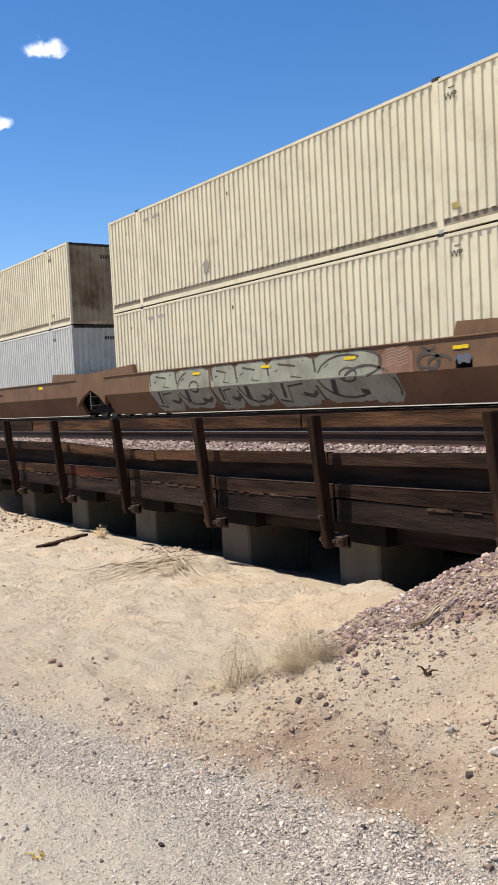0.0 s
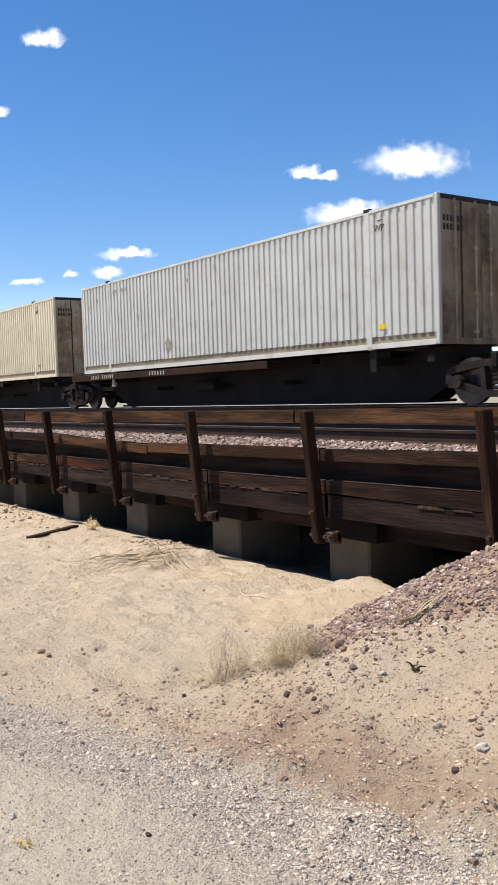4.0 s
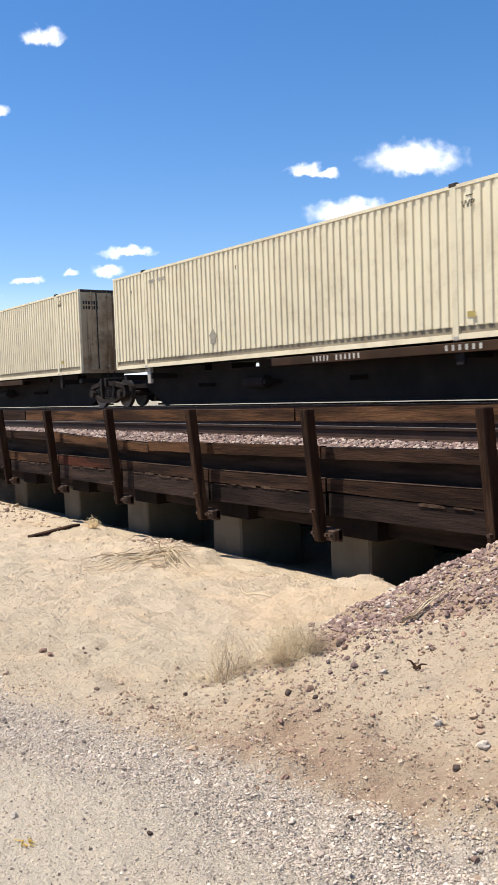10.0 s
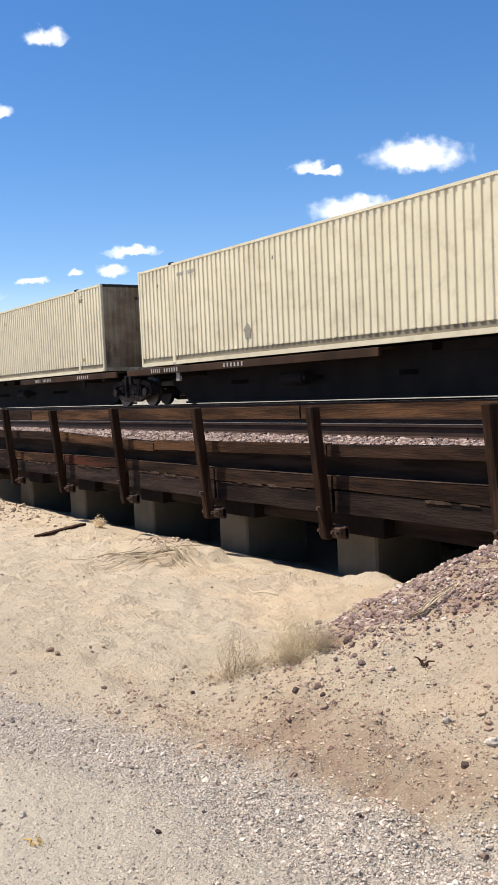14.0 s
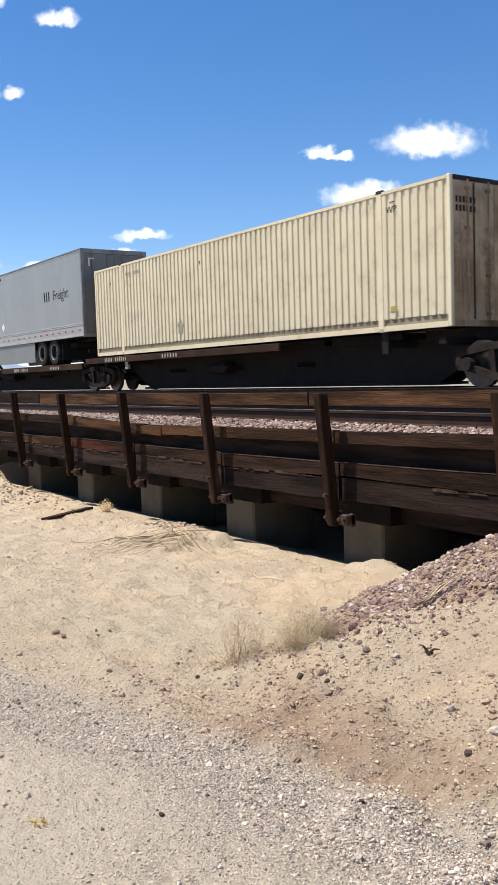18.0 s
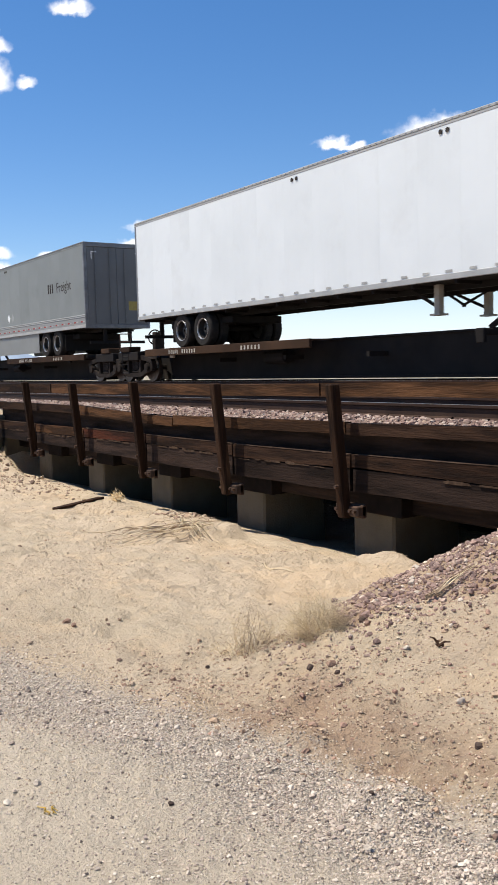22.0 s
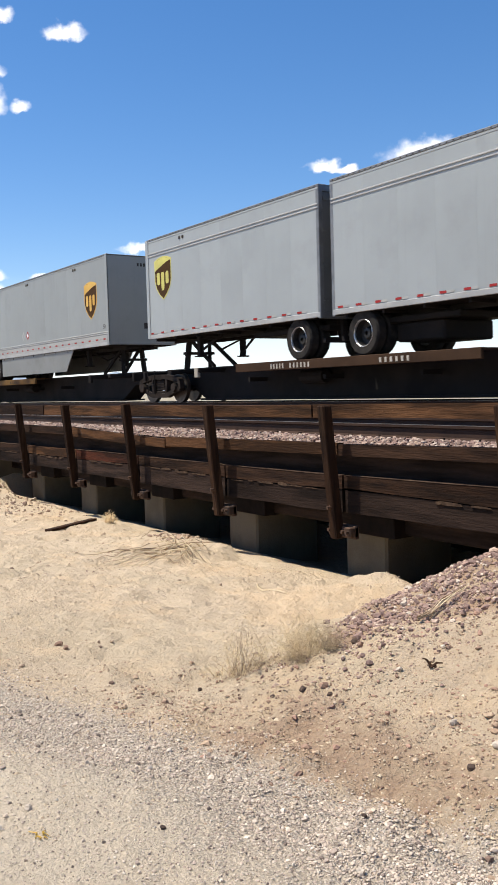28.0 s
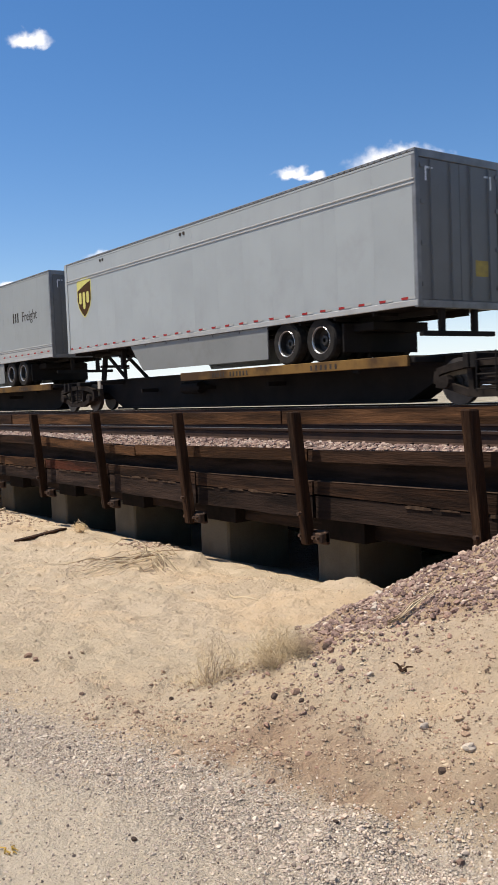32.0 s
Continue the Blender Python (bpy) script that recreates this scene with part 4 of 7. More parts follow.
            q = [(xc - w, cz - h * rnd.uniform(0.5, 1)), (xc - w * 0.2, cz - h), (xc + w, cz - h * rnd.uniform(0.3, 1)), (xc + w * 0.9, cz + h * rnd.uniform(0.0, 0.4)), (xc + 0.1 * w, cz + h * 0.5), (xc - w * 0.95, cz + h * rnd.uniform(0.0, 0.5))]
            plate(bm, q, rnd.uniform(0.004, 0.012), at=yl + 0.004)
        part("splinter", bm, "splinter", low)["kind"] = "stuff"
        # thin pale strip as a painted sunlit line on the upper plank's top edge
        if up != "timber_light":
            plank(x0 - 0.02, x1 + 0.03, t0 + 0.001, t0 + 0.007, t1 + 0.001, t1 + 0.007, yl - 0.004, 0.06, "splinter")
    # abutments
    part("abutment", boxes((BRIDGE_L - 1.0, BRIDGE_L, 5.95, 15.9, -1.0, 0.42), bevel=0.02), "concrete", bridge)
    part("abutment", boxes((BRIDGE_R + 0.6, BRIDGE_R + 1.6, 5.95, 15.9, -1.0, 0.42), bevel=0.02), "concrete", bridge)
    part("wing_wall", boxes((BRIDGE_L - 4.2, BRIDGE_L + 0.35, 5.35, 5.75, -0.9, 0.30), bevel=0.03), "concrete", bridge)
    part("wing_wall", boxes((BRIDGE_L - 4.2, BRIDGE_L - 0.15, 5.80, 6.6, -0.5, 0.72), bevel=0.05), "concrete", bridge)
    return bridge


build_bridge()


# ---------------------------------------------------------------- the train: prototypes
CL, CW, CH = 16.15, 2.59, 2.90          # 53-foot container
HALF = CW / 2
RAIL_Z = TRAIN_TOP
proto = {}


def cached(key, build):
    """A fresh copy of a prototype; the first call builds it."""
    if key in proto:
        return copy_thing(proto[key], Matrix.Identity(4))
    proto[key] = build()
    return proto[key]


def corrugated(x0, x1, z0, z1, y, depth, pitch, out=-1, bm=None):
    """A trapezoid-corrugated sheet in the xz plane; out gives the side of the ribs."""
    bm = bm or bmesh.new()
    n = max(1, round((x1 - x0) / pitch))
    p = (x1 - x0) / n
    pts = []
    for i in range(n):
        b = x0 + i * p
        pts += [(b, 0), (b + 0.52 * p, 0), (b + 0.64 * p, 1), (b + 0.88 * p, 1)]
    pts.append((x1, 0))
    lo = [bm.verts.new((x, y - out * depth * k, z0)) for x, k in pts]
    hi = [bm.verts.new((x, y - out * depth * k, z1)) for x, k in pts]
    for i in range(len(pts) - 1):
        f = (lo[i], lo[i + 1], hi[i + 1], hi[i])
        bm.faces.new(f if out < 0 else f[::-1])
    return bm


def bars(text_w, text_h, n, x, z, y, mat, parent, gap=0.35, rows=1, name="stencil"):
    """Unreadable or private writing as plain upright bars on a side wall."""
    bm = bmesh.new()
    w = text_w / n
    for r in range(rows):
        for i in range(n):
            if n > 6 and i == n // 2 - 1:
                continue
            zz = z - r * text_h * 1.35
            box(bm, x + i * w, x + i * w + w * (1 - gap), y - 0.004, y, zz, zz + text_h)
    ob = part(name, bm, mat, parent)
    ob["kind"] = "stuff"
    return ob


def end_bars(h, n, w, y, z, x, mat, parent, rows=1):
    bm = bmesh.new()
    for r in range(rows):
        for i in range(n):
            box(bm, x, x + 0.004, y + i * w / n, y + i * w / n + w / n * 0.62, z - r * h * 1.4, z - r * h * 1.4 + h)
    ob = part("stencil", bm, mat, parent)
    ob["kind"] = "stuff"
    return ob


def build_container(paint, end, marks):
    c = thing("shipping_container", "x", "container", "containers on the train")
    body = paint
    for s in (-1, 1):
        bm = corrugated(0.10, 1.90, 0.25, CH - 0.07, s * (HALF - 0.012), 0.032, 0.22, s)
        corrugated(2.06, CL - 2.06, 0.25, CH - 0.07, s * (HALF - 0.012), 0.032, 0.22, s, bm)
        corrugated(CL - 1.90, CL - 0.10, 0.25, CH - 0.07, s * (HALF - 0.012), 0.032, 0.22, s, bm)
        # recessed band above the bottom rail
        for a, b in ((0.1, 1.9), (2.06, CL - 2.06), (CL - 1.9, CL - 0.1)):
            y = s * (HALF - 0.05)
            q = [bm.verts.new(v) for v in ((a, y, 0.105), (b, y, 0.105), (b, s * (HALF - 0.06), 0.25), (a, s * (HALF - 0.06), 0.25))]
            bm.faces.new(q if s < 0 else q[::-1])
        part("side_wall", bm, body, c)
        a, b = sorted((s * HALF, s * (HALF - 0.09)))
        part("bottom_rail", boxes((0.1, 1.9, a, b, 0.0, 0.11), (2.06, CL - 2.06, a, b, 0.0, 0.11), (CL - 1.9, CL - 0.1, a, b, 0.0, 0.11)), body, c)
        y2 = sorted((s * (HALF - 0.046), s * (HALF - 0.060)))
        part("recess_band", boxes((0.1, 1.9, *y2, 0.11, 0.235), (2.06, CL - 2.06, *y2, 0.11, 0.235), (CL - 1.9, CL - 0.1, *y2, 0.11, 0.235)), "recess", c, "grimy recessed band")
        part("top_rail", boxes((0.1, CL - 0.1, a, b, CH - 0.075, CH - 0.012)), body, c)
        for x in (1.9, CL - 2.06):
            sp = part("stacking_post", boxes((x, x + 0.16, a, b, 0.0, CH - 0.012), bevel=0.008), body, c)
            part("corner_fitting", boxes((x - 0.02, x + 0.18, a - 0.004, b + 0.004, CH - 0.05, CH + 0.03), bevel=0.012), "mark", sp)
            part("corner_fitting", boxes((x + 0.02, x + 0.16, a - 0.003, b + 0.003, -0.02, 0.07), bevel=0.012), "grime", sp)
        for x in (0.0, CL - 0.10):
            part("corner_post", boxes((x, x + 0.10, a, b, 0.0, CH), bevel=0.012), body, c)
    part("roof", boxes((0.1, CL - 0.1, -HALF + 0.09, HALF - 0.09, CH - 0.05, CH - 0.02)), body, c)
    part("floor", boxes((0.1, CL - 0.1, -HALF + 0.09, HALF - 0.09, 0.04, 0.12)), "rubber_black", c)
    for x, o in ((0.03, -1), (CL - 0.03, 1)):
        door = (end == "door") == (o > 0)
        bm = bmesh.new()
        if door:
            bm.free()
            for k in range(2):
                y0 = -HALF + 0.09 + k * 1.205
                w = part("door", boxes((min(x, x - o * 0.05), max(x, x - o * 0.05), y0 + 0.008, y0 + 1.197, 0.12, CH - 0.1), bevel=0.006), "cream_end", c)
                part("door_seam", boxes((x, x + o * 0.012, y0 + 0.58, y0 + 0.62, 0.14, CH - 0.12) if o > 0 else (x - 0.012, x, y0 + 0.58, y0 + 0.62, 0.14, CH - 0.12)), "mark", w)
            for y in (-0.82, -0.22, 0.22, 0.82):
                bm = bmesh.new()
                rod(bm, (x + o * 0.045, y, 0.08), (x + o * 0.045, y, CH - 0.08), 0.017, 6)
                for z in (0.25, 1.0, 1.9, 2.65):
                    box(bm, x, x + o * 0.055, y - 0.05, y + 0.05, z - 0.03, z + 0.03) if o > 0 else box(bm, x - 0.055, x, y - 0.05, y + 0.05, z - 0.03, z + 0.03)
                part("locking_bar", bm, "cream_end", w)
        else:
            n = 11
            p = (CW - 0.18) / n
            lo, hi = [], []
            for i in range(n):
                b = -HALF + 0.09 + i * p
                for f, k in ((0, 0), (0.35, 0), (0.5, 1), (0.85, 1)):
                    lo.append(bm.verts.new((x - o * 0.04 * k, b + f * p, 0.12)))
                    hi.append(bm.verts.new((x - o * 0.04 * k, b + f * p, CH - 0.09)))
            for i in range(len(lo) - 1):
                bm.faces.new((lo[i], lo[i + 1], hi[i + 1], hi[i]))
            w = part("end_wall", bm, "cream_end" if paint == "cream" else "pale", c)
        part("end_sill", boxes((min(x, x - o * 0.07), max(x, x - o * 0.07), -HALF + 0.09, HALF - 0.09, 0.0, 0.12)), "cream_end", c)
        part("end_header", boxes((min(x, x - o * 0.07), max(x, x - o * 0.07), -HALF + 0.09, HALF - 0.09, CH - 0.1, CH - 0.003)), "mark", c)
    # stencils: owner's marks stay plain bars
    y = -HALF - 0.001
    bars(1.0, 0.10, 10, 2.35, CH - 0.42, -HALF + 0.004, "grime", c)
    end_bars(0.12, 6, 0.60, -1.12 if end == "door" else 0.0, CH - 0.52, CL - 0.026, "mark", c, 2 if end == "door" else 1)
    lettering("stencil", "WP", 0.20, "mark", c, pose(CL - 1.62, -HALF - 0.001 + 0.006, CH - 0.42, 90, 0, 0))
    part("stencil_bar", boxes((CL - 1.66, CL - 1.50, -HALF + 0.001, -HALF + 0.006, CH - 0.27, CH - 0.255)), "mark", c)
    if marks >= 1:
        part("label_plate", boxes((CL - 1.68, CL - 1.50, -HALF + 0.000, -HALF + 0.006, 0.40, 0.51)), "dull_label" if paint == "cream" else "yellow", c, "small yellow label")
    if marks >= 2:
        lettering("stencil", "53", 0.20, "mark", c, pose(CL - 0.42, -HALF + 0.006, 0.55, 90, 0, 0))
    bm = bmesh.new()
    plate(bm, [(5.62, 0.48), (5.86, 0.48), (5.86, 0.62), (5.95, 0.66), (5.75, 0.88), (5.56, 0.70), (5.62, 0.64)], 0.006, at=-HALF + 0.004)
    part("placard", bm, "placard", c, "faded diamond placard")
    for x in (1.2, 6.9, 14.15):
        bm = boxes((x, x + 0.035, -HALF + 0.001, -HALF + 0.006, CH - 0.60, CH - 0.51))
        part("rust_spot", bm, "iron", c)
    return c


def container(paint, end="door", marks=1):
    return cached(("container", paint, end, marks), lambda: build_container(paint, end, marks))


def build_bogie(parent, x):
    """A two-axle freight bogie at x, its wheels on the rail."""
    b = part("bogie", boxes((x - 0.22, x + 0.22, -1.0, 1.0, 0.38, 0.68), (x - 0.5, x + 0.5, -0.35, 0.35, 0.45, 0.62), bevel=0.02), "truck", parent, "dusty cast steel bogie")
    for s in (-1, 1):
        bm = bmesh.new()
        y = s * 0.98
        out = [(x - 1.28, 0.42), (x - 1.25, 0.66), (x - 0.98, 0.72), (x - 0.42, 0.80), (x + 0.42, 0.80), (x + 0.98, 0.72), (x + 1.25, 0.66), (x + 1.28, 0.42), (x + 0.98, 0.38), (x + 0.45, 0.22), (x - 0.45, 0.22), (x - 0.98, 0.38)]
        for q in range(len(out)):
            a, c2 = out[q], out[(q + 1) % len(out)]
            beam(bm, (a[0], y, a[1]), (c2[0], y, c2[1]), 0.16, 0.14)
        for xx in (-0.4, 0.4):
            beam(bm, (x + xx, y, 0.25), (x + xx * 1.15, y, 0.78), 0.15, 0.12)
        for k in range(5):
            rod(bm, (x - 0.24, y, 0.33 + k * 0.085), (x + 0.24, y, 0.33 + k * 0.085), 0.035, 6)
        for xx in (-1.02, 1.02):
            rod(bm, (x + xx, y - s * 0.02, 0.46), (x + xx, y + s * 0.16, 0.46), 0.13, 10)
        part("side_frame", bm, "truck", b)
        for xx in (-0.89, 0.89):
            bm = bmesh.new()
            rod(bm, (x + xx, s * 0.69, 0.46), (x + xx, s * 0.82, 0.46), 0.46, 24)
            rod(bm, (x + xx, s * 0.60, 0.46), (x + xx, s * 0.86, 0.46), 0.12, 12)
            part("wheel", bm, "wheel", b)
    for xx in (-0.89, 0.89):
        bm = bmesh.new()
        rod(bm, (x + xx, -0.7, 0.46), (x + xx, 0.7, 0.46), 0.08, 8)
        part("axle", bm, "truck", b)
    return b


def build_spine(load, left_gap, right_gap, plat):
    """One unit of a spine car; x = 0 at the load's left end, z = 0 on the rail. load: 'box' or 'trailer'."""
    car = thing("spine_car", "x", "rail car", "units of the spine cars")
    x0, x1 = -left_gap / 2, CL + right_gap / 2
    if left_gap > 3.5:
        x0 = -1.9
    if right_gap > 3.5:
        x1 = CL + 1.9
    bm = bmesh.new()
    pts = [(x0 + 0.15, 0.62), (x0 + 1.5, 0.60), (x0 + 2.6, 0.05), (x1 - 2.6, 0.05), (x1 - 1.5, 0.60), (x1 - 0.15, 0.62), (x1 - 0.15, 1.02), (x0 + 0.15, 1.02)]
    plate(bm, pts, 0.66, at=0.33)
    box(bm, x0 + 2.4, x1 - 2.4, -0.46, 0.46, 0.05, 0.11)
    box(bm, x0 + 0.3, x1 - 0.3, -0.42, 0.42, 0.985, 1.03)
    if load == "box":
        for a, b in ((0.6, 3.9), (4.3, 5.3), (6.6, 11.2), (11.5, 13.9), (14.6, 16.0)):
            box(bm, a, b, -0.42, 0.42, 1.031, 1.20)
    part("centre_beam", bm, "spine", car)
    for xx in (0.3, 1.95, CL - 2.1, CL - 0.45):
        part("cross_arm", boxes((xx, xx + 0.22, -1.2, 1.2, 0.86, 1.03 if load == "box" else 0.99), bevel=0.02), "spine", car)
    for xx in (1.9, CL - 2.05):
        for s in (-1, 1):
            a, b = sorted((s * 1.22, s * 1.12))
            part("pedestal", boxes((xx, xx + 0.2, a, b, 0.72, 1.202 if load == "box" else 1.0), bevel=0.015), "spine" if xx > 5 else "grime", car)
    for xx in (4.2, 7.4, 10.6):
        part("cross_arm", boxes((xx, xx + 0.10, -0.9, 0.9, 0.55, 0.66)), "spine", car)
    a, b = plat
    zt, zb = (1.15, 0.96) if load == "box" else (1.02, 0.80)
    for s in (-1, 1):
        y0, y1 = sorted((s * 1.29, s * 0.62))
        yo, yi = s * 1.29, s * 1.21
        bm = bmesh.new()
        box(bm, a, b, min(yo, yi), max(yo, yi), zb, zt, bevel=0.01)
        box(bm, a, b, y0 + (0.02 if s < 0 else 0), y1 - (0.02 if s > 0 else 0), zt - 0.03, zt - 0.005)
        pl = part("platform", bm, "deck_gold" if load == "trailer" else "deck_yellow", car, "rusty yellow-brown wheel platform")
        n = int((b - a) / 1.4)
        for k in range(n):
            xx = a + 0.3 + k * 1.4
            part("bracket", boxes((xx, xx + 0.06, min(yo * 0.95, s * 0.4), max(yo * 0.95, s * 0.4), zb + 0.02, zt - 0.035)), "spine", pl)
        if s < 0:
            # owner's marks and dates, as plain bars
            ink = "mark_light" if load != "trailer" else "mark"
            bars(0.62, 0.12, 5, a + 1.6, zb + 0.04, yo - 0.001, ink, pl, 0.62)
            bars(0.86, 0.12, 6, a + 2.4, zb + 0.04, yo - 0.001, ink, pl, 0.62)
            bars(1.0, 0.11, 6, a + 5.6, zb + 0.045, yo - 0.001, ink, pl, 0.62)
    # brake gear, ladder and a grab rail at the open end
    bm = bmesh.new()
    rod(bm, (6.2, -0.55, 0.62), (7.1, -0.55, 0.62), 0.17, 12)
    part("air_tank", bm, "spine", car)
    bm = bmesh.new()
    for k in range(3):
        rod(bm, (x0 + 0.35, -1.15, 0.30 + k * 0.27), (x0 + 0.80, -1.15, 0.30 + k * 0.27), 0.014, 5)
    for xx in (0.35, 0.80):
        rod(bm, (x0 + xx, -1.15, 0.25), (x0 + xx, -1.15, 1.2 if load == "box" else 1.0), 0.016, 5)
    part("step_ladder", bm, "spine", car)
    for a, b in ((x0 + 0.02, x0 + (0.16 if left_gap < 3.5 else 1.5)), (x1 - (0.16 if right_gap < 3.5 else 1.5), x1 - 0.02)):
        part("end_sill", boxes((a, b, -1.15, 1.15, 0.70, 0.98), bevel=0.015), "spine", car)
    for e, o in ((x0, 1), (x1, -1)):
        if (left_gap if o > 0 else right_gap) > 3.5:
            # coupling end: drawbar, tool box, rails and brake hoses
            part("drawbar", boxes((min(e, e - o * 0.55), max(e, e - o * 0.55), -0.16, 0.16, 0.55, 0.95), bevel=0.03), "spine", car)
            part("tool_box", boxes((min(e + o * 0.3, e + o * 0.95), max(e + o * 0.3, e + o * 0.95), -1.18, -0.75, 0.99, 1.16), bevel=0.015), "deck_yellow", car, "small dull yellow box")
            bm = bmesh.new()
            rod(bm, (e + o * 0.1, -0.3, 0.7), (e - o * 0.3, -0.35, 0.35), 0.025, 6)
            rod(bm, (e - o * 0.3, -0.35, 0.35), (e - o * 0.55, -0.25, 0.5), 0.025, 6)
            part("brake_hose", bm, "tyre", car)
    def brake_stand(e):
        """Grab rail and hand brake wheel at an end of the car."""
        bm = bmesh.new()
        for a, b in (((e + 0.1, -1.1, 1.0), (e + 0.1, -1.1, 1.62)), ((e + 0.1, -0.7, 1.0), (e + 0.1, -0.7, 1.62)), ((e + 0.1, -1.1, 1.62), (e + 0.1, -0.7, 1.62)), ((e + 0.1, -1.1, 1.35), (e + 0.1, -0.7, 1.35))):
            rod(bm, a, b, 0.02, 5)
        part("grab_rail", bm, "iron", car)
        bm = bmesh.new()
        g = [Vector((e + 0.2, 0.2 + 0.26 * math.cos(t), 1.5 + 0.26 * math.sin(t))) for t in np.linspace(0, 6.28, 15)]
        for i, (p, q) in enumerate(zip(g, g[1:])):
            rod(bm, p, q, 0.022, 5)
            if i % 3 == 0:
                rod(bm, p, (e + 0.2, 0.2, 1.5), 0.015, 5)
        rod(bm, (e + 0.2, 0.2, 1.5), (e + 0.42, 0.2, 1.5), 0.04, 6)
        box(bm, e + 0.3, e + 0.55, 0.02, 0.38, 1.02, 1.68, bevel=0.03)
        part("brake_wheel", bm, "truck", car)
    if left_gap > 3.5:
        bm = bmesh.new()
        box(bm, x0 - 0.55, x0 + 0.2, -0.12, 0.12, 0.70, 0.95)
        part("coupler", bm, "truck", car)
        brake_stand(x0)
    elif right_gap == 2.9 and load == "box":
        build_bogie(car, x1 - 0.9)
    elif right_gap == 2.9:
        brake_stand(x1 - 0.95)
        build_bogie(car, x1 - 1.5)
    off = 0.0 if load == "box" else 0.55
    build_bogie(car, -0.9 if left_gap > 3.5 else -0.55 if left_gap == 2.9 else -left_gap / 2 + off)
    if right_gap > 3.5:
        build_bogie(car, CL + 0.9)
    return car


def spine(load, lg, rg, plat):
    q = lambda g: 4.7 if g > 2.95 else 2.9 if g > 2.8 else (1.2 if g < 1.8 else 2.5)
    key = ("spine", load, q(lg), q(rg), plat)
    return cached(key, lambda: build_spine(load, q(lg), q(rg), plat))


def hitch(nose, x, length=CL):
    """A trailer hitch stand under a trailer's nose."""
    def make():
        h = thing("trailer_hitch", "black steel hitch stand on a spine car", "hitch", "trailer hitches")
        bm = bmesh.new()
        box(bm, -0.45, 0.45, -0.5, 0.5, 0.90, 0.98, bevel=0.02)
        part("head", bm, "spine", h)
        for s in (-1, 1):
            bm = bmesh.new()
            beam(bm, (-0.1, s * 0.42, 0.0), (0.0, s * 0.36, 0.90), 0.12, 0.14)
            part("upright", bm, "spine", h)
            bm = bmesh.new()
            beam(bm, (1.5, s * 0.40, 0.02), (0.15, s * 0.36, 0.86), 0.07, 0.10)
            part("brace", bm, "spine", h)
        bm = boxes((-0.16, 0.06, -0.5, 0.5, 0.45, 0.53))
        part("cross_bar", bm, "spine", h)
        return h
    return cached(("hitch",), make)


def shield(parent, x, z, y, h, fade):
    """A brown and gold shield decal as plain shapes."""
    w = h * 0.80
    out = [(x - w / 2, z + h * 0.42), (x - w * 0.25, z + h * 0.48), (x, z + h * 0.5), (x + w * 0.25, z + h * 0.48), (x + w / 2, z + h * 0.42), (x + w / 2, z - h * 0.05), (x + w * 0.40, z - h * 0.24), (x + w * 0.2, z - h * 0.40), (x, z - h * 0.5), (x - w * 0.2, z - h * 0.40), (x - w * 0.40, z - h * 0.24), (x - w / 2, z - h * 0.05)]
    bm = bmesh.new()
    plate(bm, out, 0.003, at=y)
    gold = "lime_logo" if fade else "gold_logo"
    d = part("decal", bm, gold, parent, "brown and gold shield decal")
    bm = bmesh.new()
    plate(bm, [(x + (p - x) * 0.92, z + (q - z) * 0.93) for p, q in out], 0.001, at=y - 0.0031)
    part("brown_field", bm, "brown_logo", d)
    bm = bmesh.new()
    top = [(x - w * 0.47, z + h * 0.40), (x, z + h * 0.475), (x + w * 0.47, z + h * 0.41)] + [(x + w * (0.47 - f * 0.94), z + h * (0.385 - 0.20 * f ** 1.3)) for f in (0.0, 0.25, 0.5, 0.75, 1.0)]
    plate(bm, top, 0.003, at=y - 0.0045)
    part("gold_field", bm, gold, d)
    for k in range(3):
        xx, zz, hw, up, dn = x - w * 0.27 + k * w * 0.26, z - h * 0.01, w * 0.085, h * 0.15, h * (0.27 if k == 1 else 0.13)
        bm = bmesh.new()
        plate(bm, [(xx - hw, zz + up * 0.8), (xx - hw * 0.5, zz + up), (xx + hw * 0.5, zz + up), (xx + hw, zz + up * 0.8), (xx + hw, zz - dn * 0.8), (xx + hw * 0.5, zz - dn), (xx - hw * 0.5, zz - dn), (xx - hw, zz - dn * 0.8)], 0.003, at=y - 0.0045)
        part("gold_shape", bm, gold, d)
    return d


